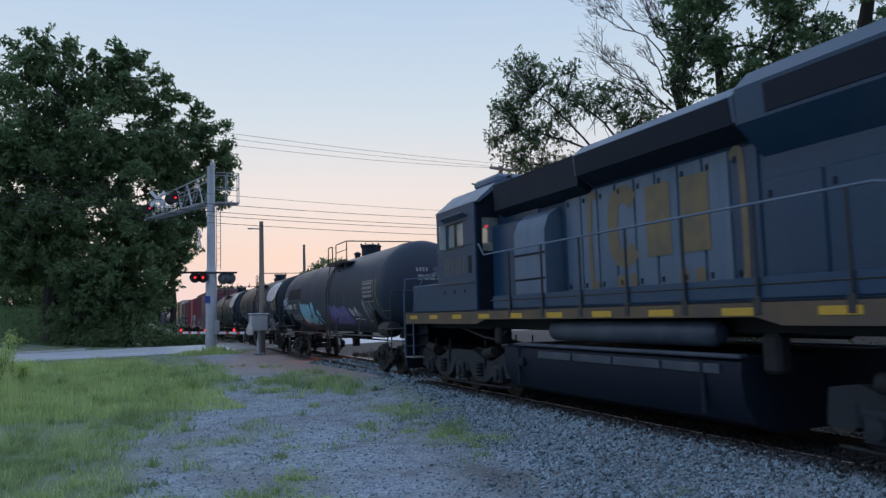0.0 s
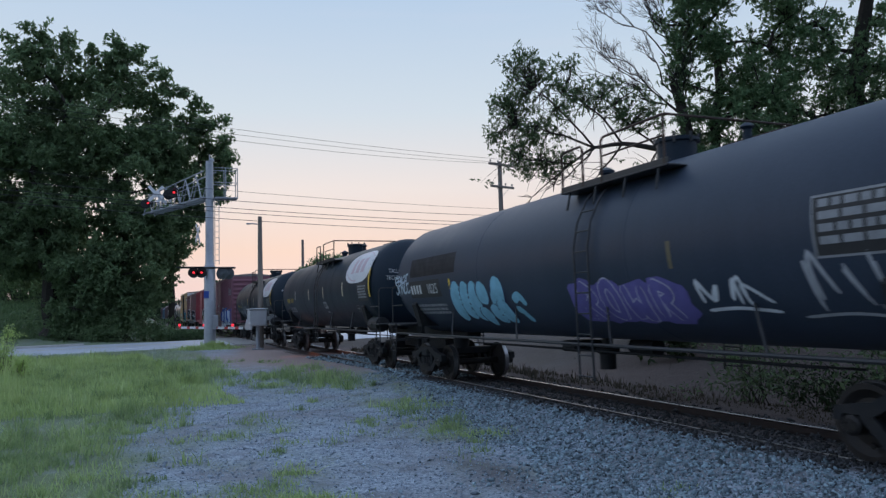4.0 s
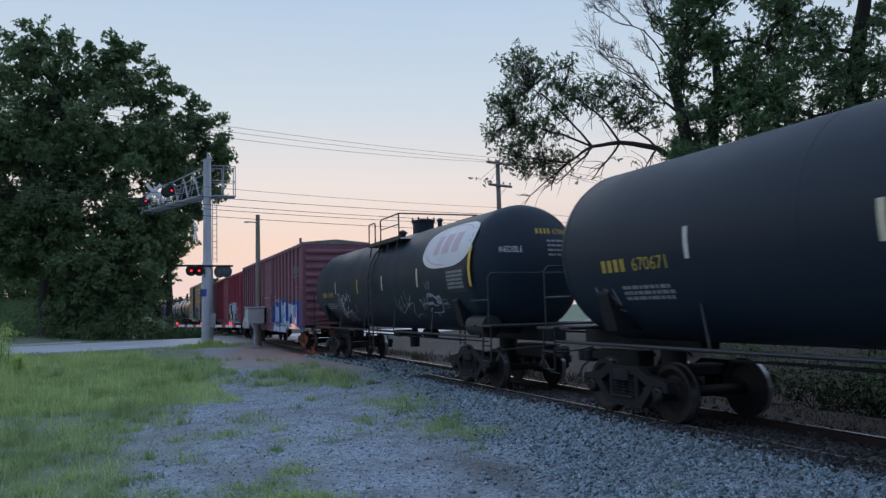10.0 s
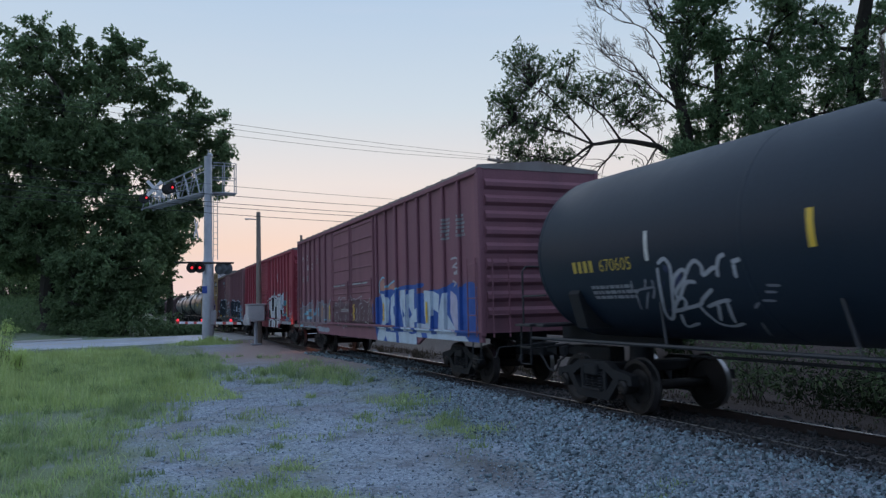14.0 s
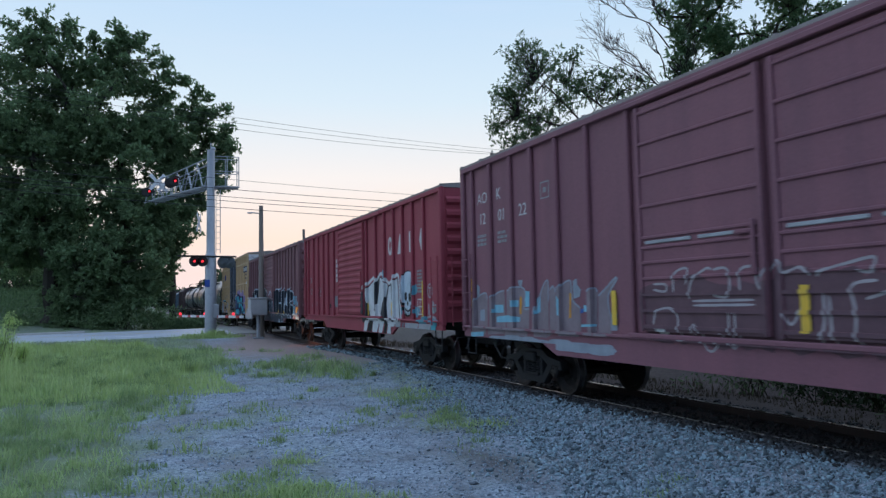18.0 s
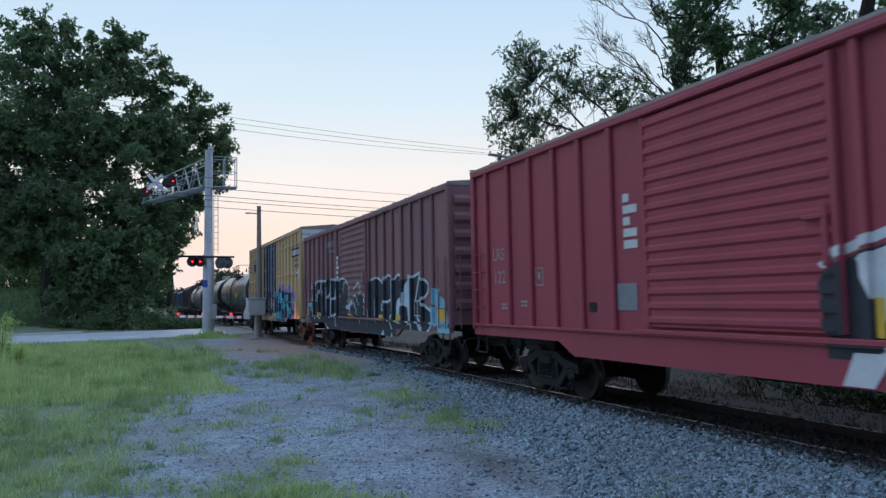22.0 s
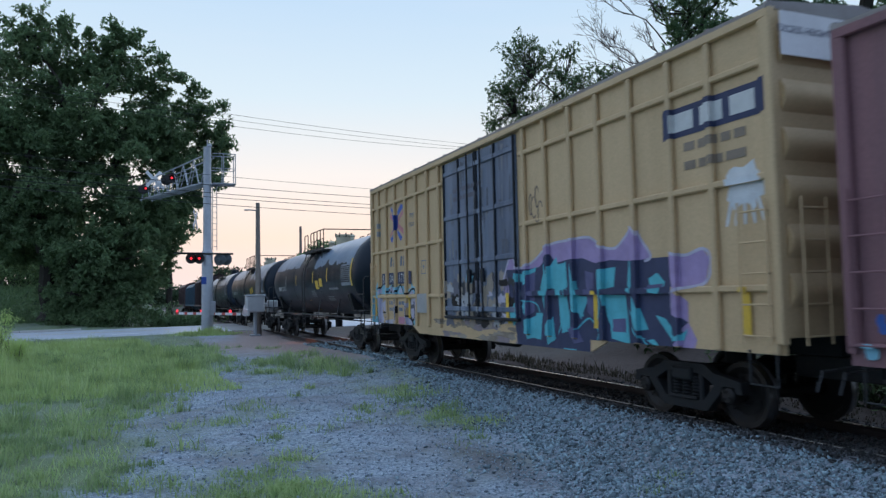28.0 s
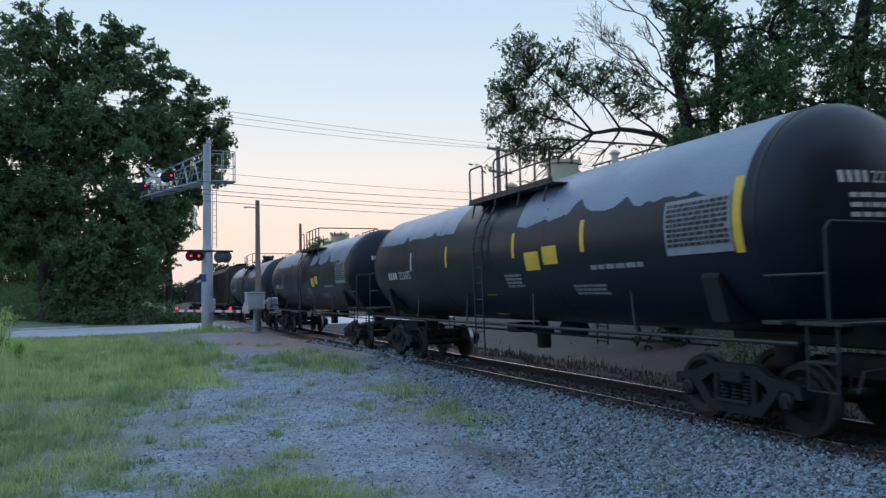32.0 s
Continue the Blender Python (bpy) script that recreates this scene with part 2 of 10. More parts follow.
M["red_box"] = material("boxcar_red_paint", (0.35, 0.066, 0.09), 0.55, spec=0.3, second=(0.26, 0.062, 0.08), scale=1.0, amount=0.6, streak=True, fine=30, bump=0.05)
M["dark_brown_box"] = material("dark_brown_paint", (0.26, 0.128, 0.138), 0.62, spec=0.3, second=(0.165, 0.10, 0.11), scale=1.2, amount=0.8, streak=True, fine=30, bump=0.06)
M["yellow_box"] = material("boxcar_yellow_paint", (0.60, 0.425, 0.235), 0.55, second=(0.47, 0.33, 0.18), scale=1.1, amount=0.75, streak=True, fine=30, bump=0.05)
M["black_door"] = material("black_door_paint", (0.075, 0.105, 0.165), 0.5, second=(0.27, 0.32, 0.41), scale=1.6, amount=0.8, streak=True, fine=30, bump=0.05)
M["box_roof"] = material("galvanised_roof", (0.30, 0.28, 0.27), 0.6, 0.4, second=(0.18, 0.13, 0.11), scale=2)
M["loco_blue"] = material("locomotive_blue_paint", (0.016, 0.055, 0.11), 0.38, spec=0.3, second=(0.042, 0.078, 0.118), scale=1.1, amount=0.8, streak=True, fine=30, bump=0.03)
M["loco_dark"] = material("sooty_dark_blue", (0.008, 0.015, 0.028), 0.6, spec=0.2, second=(0.014, 0.021, 0.033), scale=2)
M["loco_grey"] = material("faded_grey_blue_paint", (0.125, 0.18, 0.25), 0.5, second=(0.055, 0.10, 0.16), scale=1.3, amount=0.8, streak=True)
M["loco_faded"] = material("chalky_faded_blue_paint", (0.13, 0.185, 0.25), 0.5, spec=0.35, second=(0.035, 0.085, 0.155), scale=1.0, amount=0.85, streak=True)
M["loco_yellow"] = material("faded_yellow_paint", (0.21, 0.155, 0.075), 0.6, second=(0.12, 0.11, 0.09), scale=3, amount=0.8)
M["number_paint"] = material("worn_number_paint", (0.15, 0.125, 0.085), 0.6, second=(0.07, 0.075, 0.075), scale=5, amount=0.8)
M["sill_yellow"] = material("worn_amber_paint", (0.16, 0.112, 0.068), 0.6, spec=0.2, second=(0.09, 0.08, 0.074), scale=1.4, amount=0.85)
M["sill_dash"] = material("amber_reflective_dash", (0.62, 0.36, 0.03), 0.5, second=(0.40, 0.24, 0.05), scale=4)
M["signal_grey"] = material("dark_grey_signal_paint", (0.12, 0.135, 0.15), 0.5, second=(0.05, 0.055, 0.06), scale=4)
M["truck_dust"] = material("dusty_black_steel", (0.020, 0.025, 0.031), 0.6, spec=0.3, second=(0.034, 0.04, 0.047), scale=2, amount=0.7)
M["loco_plate"] = material("scuffed_blue_grey_plate", (0.035, 0.05, 0.072), 0.5, spec=0.4, second=(0.09, 0.11, 0.14), scale=2.5, amount=0.8)
M["cab_light"] = glowing("cab_lamp_glass", (0.95, 0.95, 0.78), 2.2)
M["lettering"] = material("white_lettering", (0.62, 0.63, 0.62), 0.6, second=(0.42, 0.42, 0.42), scale=4)
M["dim_lettering"] = material("worn_lettering", (0.30, 0.31, 0.32), 0.6, second=(0.14, 0.14, 0.15), scale=5)
M["panel_grey"] = material("chalky_data_panel", (0.30, 0.34, 0.39), 0.6, second=(0.19, 0.22, 0.26), scale=4, amount=0.7)
M["yellow_lettering"] = material("yellow_lettering", (0.50, 0.36, 0.06), 0.6, scale=4)
M["stripe"] = material("yellow_reflector", (0.80, 0.52, 0.05), 0.4, second=(0.5, 0.34, 0.08), scale=3)
M["stripe_pale"] = material("sun_bleached_reflector", (0.70, 0.58, 0.33), 0.4, second=(0.62, 0.60, 0.52), scale=5, amount=0.8)
M["door_frame"] = material("sooty_door_frame", (0.010, 0.013, 0.020), 0.55, spec=0.3, second=(0.022, 0.027, 0.036), scale=3)
M["stripe_white"] = material("white_reflector", (0.62, 0.62, 0.58), 0.4, scale=3)
M["oval"] = material("white_emblem", (0.74, 0.73, 0.74), 0.5, second=(0.55, 0.53, 0.53), scale=2)
M["emblem_pink"] = material("sun_faded_red_paint", (0.62, 0.46, 0.49), 0.6, second=(0.68, 0.58, 0.6), scale=3)
for nm, c in dict(g_dirt=(0.135, 0.115, 0.112), g_white=(0.68, 0.71, 0.73), g_sky=(0.25, 0.55, 0.68), g_teal=(0.08, 0.38, 0.46), g_blue=(0.05, 0.13, 0.42),
                  g_violet=(0.16, 0.14, 0.38), g_black=(0.011, 0.011, 0.014), g_grey=(0.24, 0.25, 0.27),
                  g_silver=(0.42, 0.43, 0.45), g_orange=(0.75, 0.34, 0.04), g_navy=(0.05, 0.06, 0.12), g_pink=(0.55, 0.26, 0.36),
                  g_haze=(0.29, 0.235, 0.255), g_dust=(0.33, 0.38, 0.44), g_ice=(0.56, 0.66, 0.74), g_coal=(0.013, 0.014, 0.019), g_aqua=(0.12, 0.50, 0.58),
                  g_pale=(0.53, 0.51, 0.63), g_ash=(0.16, 0.16, 0.20), g_lead=(0.44, 0.41, 0.43), g_scuff=(0.155, 0.088, 0.105), g_char=(0.045, 0.05, 0.06), g_ink=(0.055, 0.065, 0.125), g_dusk=(0.13, 0.13, 0.25), g_haze_blue=(0.13, 0.36, 0.46), g_slate=(0.034, 0.046, 0.064), g_coral=(0.50, 0.25, 0.20), g_mauve=(0.40, 0.30, 0.52), g_cobalt=(0.10, 0.17, 0.52), g_royal=(0.03, 0.06, 0.26), g_rose=(0.60, 0.24, 0.27), g_umber=(0.27, 0.215, 0.165), g_sand=(0.36, 0.305, 0.25), g_steel=(0.115, 0.13, 0.165)).items():
    M[nm] = material(nm.replace("g_", "spray_"), c, 0.55, spec=0.25, second=tuple(v * 0.62 for v in c), scale=3.5, amount=0.6, bump=0.03)


# ---- mesh building ----
class Mesh:
    """Collects vertices and faces of simple shapes."""

    def __init__(self):
        self.v, self.f = [], []

    def add(self, verts, faces):
        k = len(self.v)
        self.v.extend([tuple(p) for p in verts])
        self.f.extend([tuple(i + k for i in q) for q in faces])
        return self

    def box(self, c, s, bev=0.0, rot=None):
        """A box round c, of size s; bev chamfers every edge."""
        h = [d / 2 for d in s]
        bev = min(bev, min(h) * 0.6)
        if bev <= 0:
            vs = [(x, y, z) for x in (-h[0], h[0]) for y in (-h[1], h[1]) for z in (-h[2], h[2])]
            fs = [(0, 1, 3, 2), (4, 6, 7, 5), (0, 4, 5, 1), (2, 3, 7, 6), (0, 2, 6, 4), (1, 5, 7, 3)]
        else:
            vs, idx = [], {}
            for sx in (-1, 1):
                for sy in (-1, 1):
                    for sz in (-1, 1):
                        for ax in range(3):
                            p = [sx * (h[0] - bev), sy * (h[1] - bev), sz * (h[2] - bev)]
                            p[ax] = (sx, sy, sz)[ax] * h[ax]
                            idx[sx, sy, sz, ax] = len(vs)
                            vs.append(tuple(p))
            fs = []
            for ax in range(3):
                u, w = (ax + 1) % 3, (ax + 2) % 3
                for s0 in (-1, 1):
                    q = []
                    for su, sw in ((-1, -1), (1, -1), (1, 1), (-1, 1)):
                        k = [0, 0, 0]
                        k[ax], k[u], k[w] = s0, su, sw
                        q.append(idx[k[0], k[1], k[2], ax])
                    fs.append(tuple(q if s0 > 0 else q[::-1]))
                for su in (-1, 1):
                    for sw in (-1, 1):
                        q = []
                        for s0, a2 in ((-1, u), (1, u), (1, w), (-1, w)):
                            k = [0, 0, 0]
                            k[ax], k[u], k[w] = s0, su, sw
                            q.append(idx[k[0], k[1], k[2], a2])
                        fs.append(tuple(q if su * sw > 0 else q[::-1]))
            for sx in (-1, 1):
                for sy in (-1, 1):
                    for sz in (-1, 1):
                        q = [idx[sx, sy, sz, a] for a in range(3)]
                        fs.append(tuple(q if sx * sy * sz > 0 else q[::-1]))
        if rot is not None:
            vs = [rot @ Vector(p) for p in vs]
        return self.add([(p[0] + c[0], p[1] + c[1], p[2] + c[2]) for p in vs], fs)

    def tube(self, a, b, r, n=10, r2=None, caps=True):
        """A round bar from a to b."""
        a, b = Vector(a), Vector(b)
        d = (b - a).normalized()
        u = d.orthogonal().normalized()
        w = d.cross(u)
        r2 = r if r2 is None else r2
        vs = []
        for p, q in ((a, r), (b, r2)):
            for i in range(n):
                t = 2 * math.pi * i / n
                vs.append(p + u * (q * math.cos(t)) + w * (q * math.sin(t)))
        fs = [(i, (i + 1) % n, n + (i + 1) % n, n + i) for i in range(n)]
        if caps:
            fs += [tuple(range(n - 1, -1, -1)), tuple(range(n, 2 * n))]
        return self.add(vs, fs)

    def path(self, pts, r, n=8):
        """A bent round bar through pts, mitred at the bends."""
        pts = [Vector(p) for p in pts]
        rings, u = [], None
        for i, p in enumerate(pts):
            d = ((pts[min(i + 1, len(pts) - 1)] - p).normalized() + (p - pts[max(i - 1, 0)]).normalized()).normalized()
            u = d.orthogonal().normalized() if u is None else (u - d * u.dot(d)).normalized()
            w = d.cross(u)
            rings.append([p + u * (r * math.cos(2 * math.pi * k / n)) + w * (r * math.sin(2 * math.pi * k / n)) for k in range(n)])
        fs = [(j * n + i, j * n + (i + 1) % n, (j + 1) * n + (i + 1) % n, (j + 1) * n + i) for j in range(len(pts) - 1) for i in range(n)]
        m = (len(pts) - 1) * n
        fs += [tuple(range(n - 1, -1, -1)), tuple(range(m, m + n))]
        return self.add([q for ring in rings for q in ring], fs)

    def lathe(self, prof, origin, axis="y", n=32):
        """A turned shape: prof is a list of (along, radius)."""
        vs, fs = [], []
        for a, r in prof:
            for i in range(n):
                t = 2 * math.pi * i / n
                c, s = r * math.cos(t), r * math.sin(t)
                p = {"y": (c, a, s), "x": (a, c, s), "z": (c, s, a)}[axis]
                vs.append((p[0] + origin[0], p[1] + origin[1], p[2] + origin[2]))
        flip = axis == "y"
        for j in range(len(prof) - 1):
            for i in range(n):
                q = (j * n + i, j * n + (i + 1) % n, (j + 1) * n + (i + 1) % n, (j + 1) * n + i)
                fs.append(q[::-1] if flip else q)
        return self.add(vs, fs)

    def prism(self, poly, lo, hi, axis="x"):
        """A plate: the outline poly, swept from lo to hi along axis."""
        n, vs = len(poly), []
        for h in (lo, hi):
            for a, b in poly:
                vs.append({"x": (h, a, b), "y": (a, h, b), "z": (a, b, h)}[axis])
        fs = [(i, (i + 1) % n, n + (i + 1) % n, n + i) for i in range(n)]
        fs += [tuple(range(n - 1, -1, -1)), tuple(range(n, 2 * n))]
        return self.add(vs, fs)

    def data(self, name, mat, smooth=35):
        me = bpy.data.meshes.new(name)
        me.from_pydata(self.v, [], self.f)
        if mat is not None:
            me.materials.append(mat)
        if smooth:
            me.polygons.foreach_set("use_smooth", [True] * len(me.polygons))
            me.set_sharp_from_angle(angle=radians(smooth))
        me.update()
        return me


def part(name, mb, mat, parent=None, label="", smooth=35):
    """One mesh object, under its thing or under a part."""
    ob = new(name, mb if isinstance(mb, bpy.types.Mesh) else mb.data(name, mat, smooth))
    if parent is not None:
        ob.parent = parent
    if label:
        ob["label"] = label
    return ob


def quick_mesh(name, verts, faces, mat, smooth=False):
    """A large mesh from arrays, all faces of one size."""
    me = bpy.data.meshes.new(name)
    nv, nf, k = len(verts), len(faces), faces.shape[1]
    me.vertices.add(nv)
    me.vertices.foreach_set("co", np.asarray(verts, dtype=np.float32).ravel())
    me.loops.add(nf * k)
    me.loops.foreach_set("vertex_index", faces.astype(np.int32).ravel())
    me.polygons.add(nf)
    me.polygons.foreach_set("loop_start", (np.arange(nf) * k).astype(np.int32))
    if smooth:
        me.polygons.foreach_set("use_smooth", np.ones(nf, dtype=bool))
    me.update(calc_edges=True)
    me.materials.append(mat)
    return me


TEXTS = {}


def lettering(text, size, squeeze=1.0):
    """Flat letters as triangles in a plane: (points, faces), centred, size is the capitals' height."""
    if text not in TEXTS:
        cu = bpy.data.curves.new("letters", "FONT")
        cu.body, cu.size, cu.resolution_u = text, 1.0, 3
        cu.align_x = "CENTER"
        ob = new("letters", cu)
        me = bpy.data.meshes.new_from_object(ob.evaluated_get(bpy.context.evaluated_depsgraph_get()))
        TEXTS[text] = ([(v.co.x, v.co.y) for v in me.vertices], [tuple(p.vertices) for p in me.polygons])
        bpy.data.objects.remove(ob)
        bpy.data.curves.remove(cu)
        bpy.data.meshes.remove(me)
    pts, faces = TEXTS[text]
    k = size / 0.69
    return [(x * k * squeeze, (y - 0.345) * k) for x, y in pts], faces


PROUD = []
FLOOR = [0.0]


def clip(poly, ax, at, side):
    """The part of a convex outline on one side of a line."""
    out = []
    for i, p in enumerate(poly):
        q = poly[(i + 1) % len(poly)]
        a, b = (p[ax] - at) * side, (q[ax] - at) * side
        if a >= 0:
            out.append(p)
        if a * b < 0:
            t = a / (a - b)
            out.append((p[0] + (q[0] - p[0]) * t, p[1] + (q[1] - p[1]) * t))
    return out


def paint(name, shapes, place, mat, parent, label=""):
    """Flat shapes laid on a surface; place maps (along, up) to a point of it. Marks and letters become parts one by one."""
    if name in ("lettering", "company_mark", "letter_shading") and len(shapes) > 1:
        return [paint(name, [q], place, mat, parent, label) for q in shapes][0]
    mb = Mesh()
    for i, (pts, faces) in enumerate(shapes):
        # each later shape lies a hair above the one before
        u, v = pts[0]
        p = Vector(place(u, v))
        n = (Vector(place(u + 0.05, v)) - p).cross(Vector(place(u, v + 0.05)) - p).normalized() * (0.0005 * min(i, 14))
        on = [Vector(place(u, v)) + n for u, v in pts]
        # box cars: the paint runs on over posts, rails and sills, and ends at the sill's lower edge
        lift_ = -on[0].x - 1.517
        held = [Vector((q.x, q.y, max(q.z, FLOOR[0]))) for q in on] if PROUD and 0 <= lift_ < 0.05 else on
        mb.add(held, faces)
        if PROUD and 0 <= lift_ < 0.05:
            for f in faces:
                poly = [(on[k].y, on[k].z) for k in f]
                y0, y1, z0, z1 = min(q[0] for q in poly), max(q[0] for q in poly), min(q[1] for q in poly), max(q[1] for q in poly)
                for a0, a1, b0, b1, x in PROUD:
                    if y1 <= a0 or y0 >= a1 or z1 <= b0 or z0 >= b1:
                        continue
                    cut = clip(clip(clip(clip(poly, 0, a0, 1), 0, a1, -1), 1, b0, 1), 1, b1, -1)
                    if len(cut) > 2:
                        mb.add([(-(x + lift_), q[0], q[1]) for q in cut], [tuple(range(len(cut)))])
                    if a1 - a0 < 0.2:
                        # and down the flank of a post
                        flank = [q[1] for q in cut if abs(q[0] - a0) < 0.001]
                        if len(flank) > 1:
                            lo, hi, e = min(flank), max(flank), a0 - lift_ * 0.5
                            mb.add([(-1.517, e, lo), (-(x + lift_), e, lo), (-(x + lift_), e, hi), (-1.517, e, hi)], [(0, 1, 2, 3)])
    ob = part(name, mb, mat, parent, label, smooth=0)
    return tagged(ob, kind="stuff") if name == "small_print" else ob


def bar(u, v, w, h):
    n = max(1, int(h / 0.12))
    pts = [(u + s * w / 2, v - h / 2 + h * i / n) for i in range(n + 1) for s in (-1, 1)]
    return pts, [(2 * i, 2 * i + 1, 2 * i + 3, 2 * i + 2) for i in range(n)]


def stroke(pts, w, blunt=False):
    """A brush line through pts, of width w, with tapered or rounded ends, in strips so that it can follow a curve."""
    fine = []
    for i in range(len(pts) - 1):
        p0, p1, p2, p3 = pts[max(i - 1, 0)], pts[i], pts[i + 1], pts[min(i + 2, len(pts) - 1)]
        for k in range(5):
            t = k / 5
            fine.append(tuple(0.5 * (2 * p1[c] + (p2[c] - p0[c]) * t + (2 * p0[c] - 5 * p1[c] + 4 * p2[c] - p3[c]) * t * t
                                     + (3 * p1[c] - p0[c] - 3 * p2[c] + p3[c]) * t ** 3) for c in (0, 1)))
    fine.append(tuple(pts[-1]))
    run = [0.0]
    for p, q in zip(fine, fine[1:]):
        run.append(run[-1] + math.hypot(q[0] - p[0], q[1] - p[1]))
    m, out = max(1, math.ceil(w / 0.12)), []
    for i, p in enumerate(fine):
        a, b = fine[max(i - 1, 0)], fine[min(i + 1, len(fine) - 1)]
        dx, dy = b[0] - a[0], b[1] - a[1]
        d = math.hypot(dx, dy) or 1
        k = w / 2 * (0.55 if i in (0, len(fine) - 1) else 1)
        if blunt:
            e = min(1.0, (min(run[i], run[-1] - run[i]) + w * 0.04) / (w / 2))
            k = w / 2 * math.sqrt(1 - (1 - e) ** 2)
        for j in range(m + 1):
            o = k - 2 * k * j / m
            out.append((p[0] - dy / d * o, p[1] + dx / d * o))
    r = m + 1
    return out, [(i * r + j, i * r + j + 1, (i + 1) * r + j + 1, (i + 1) * r + j) for i in range(len(fine) - 1) for j in range(m)]


def blob(u, v, w, h, rng, wild=0.2, n=16, rings=4):
    """A filled rounded shape with an uneven rim, in rings so that it can follow a curve."""
    rim = [1 + rng.uniform(-wild, wild) for _ in range(n)]
    pts = [(u, v)]
    for j in range(1, rings + 1):
        for i in range(n):
            t = 2 * math.pi * i / n
            e = abs(math.cos(t)) ** 0.7 * math.copysign(1, math.cos(t)), abs(math.sin(t)) ** 0.7 * math.copysign(1, math.sin(t))
            pts.append((u + w / 2 * e[0] * rim[i] * j / rings, v + h / 2 * e[1] * rim[i] * j / rings))
    fs = [(0, 1 + i, 1 + (i + 1) % n) for i in range(n)]
    for j in range(rings - 1):
        for i in range(n):
            a, b = 1 + j * n, 1 + (j + 1) * n
            fs.append((a + i, b + i, b + (i + 1) % n, a + (i + 1) % n))
    return pts, fs


def outline(shape, n=16, w=0.05):
    rim = shape[0][-n:]
    return stroke(rim + rim[:1], w)


# ---- ground ----
SKEW = radians(17)
ROAD_U = Vector((math.cos(SKEW), math.sin(SKEW)))
ROAD_N = Vector((-math.sin(SKEW), math.cos(SKEW)))
ROAD_P = Vector((3.7, 42.4)) * K    # a point on the near edge
ROAD_W = 11.5 * K


def smoothstep(a, b, x):
    t = np.clip((x - a) / (b - a), 0, 1)
    return t * t * (3 - 2 * t)


def road_side(x, y):
    return (x - ROAD_P.x) * ROAD_N.x + (y - ROAD_P.y) * ROAD_N.y


def lumps(x, y):
    return (np.sin(x * 1.7 + 0.6 * np.sin(y * 1.1)) * np.sin(y * 1.3 + 1.2) + 0.6 * np.sin(x * 4.1 + 2 + np.sin(y * 2.3)) * np.sin(y * 3.7)
            + 0.4 * np.sin(x * 9.3 + y * 5.1) * np.sin(y * 8.7 - x * 3.1))


def height(x, y):
    """The lie of the land: ballast shoulder, road level, the bank beyond the road."""
    x, y = np.asarray(x, dtype=float), np.asarray(y, dtype=float)
    d = np.abs(x - TRACK_X)
    near_road = smoothstep(-9, -0.5, road_side(x, y)) * (1 - smoothstep(ROAD_W + 0.5, ROAD_W + 6, road_side(x, y)))
    h = 0.06 * (1 - smoothstep(2.0, 4.4, d)) * (1 - near_road)
    crest = np.exp(-((x - TRACK_X + 1.45) / 0.55) ** 2) * (1 - smoothstep(14.0, 26.0, y))
    bed = smoothstep(-3.1, -1.55, x - TRACK_X) * (1 - smoothstep(-0.86, -0.72, x - TRACK_X)) * (1 - smoothstep(24, 36, y))
    h = h + (0.135 + 0.03 * (1 - smoothstep(9, 15, y))) * bed + 0.02 * crest + 0.05 * (np.abs(x - TRACK_X) < 0.6) * (1 - near_road)
    h = h + 0.022 * lumps(x, y) * (1 - near_road) * smoothstep(2.2, 3.6, d)
    h = h + 0.18 * near_road
    far = road_side(x, y) - ROAD_W
    bank = smoothstep(3, 26, far) * (1 - smoothstep(-6, 2.5, x - 0.02 * y)) * 3.9
    h = h + bank
    h = h - 0.35 * smoothstep(3.0, 5.0, x - TRACK_X) * (1 - near_road) + 1.2 * smoothstep(5.0, 14.0, x - TRACK_X) * (1 - near_road)
    return h


def ground_axis(lo, hi, fine_lo, fine_hi, step):
    mid = list(np.arange(fine_lo, fine_hi, step))
    out, s = [], step
    p = fine_hi
    while p < hi:
        out.append(p)
        s *= 1.22
        p += s
    pre, s, p = [], step, fine_lo
    while p > lo:
        s *= 1.22
        p -= s
        pre.append(p)
    return np.array(pre[::-1] + mid + out + [hi])


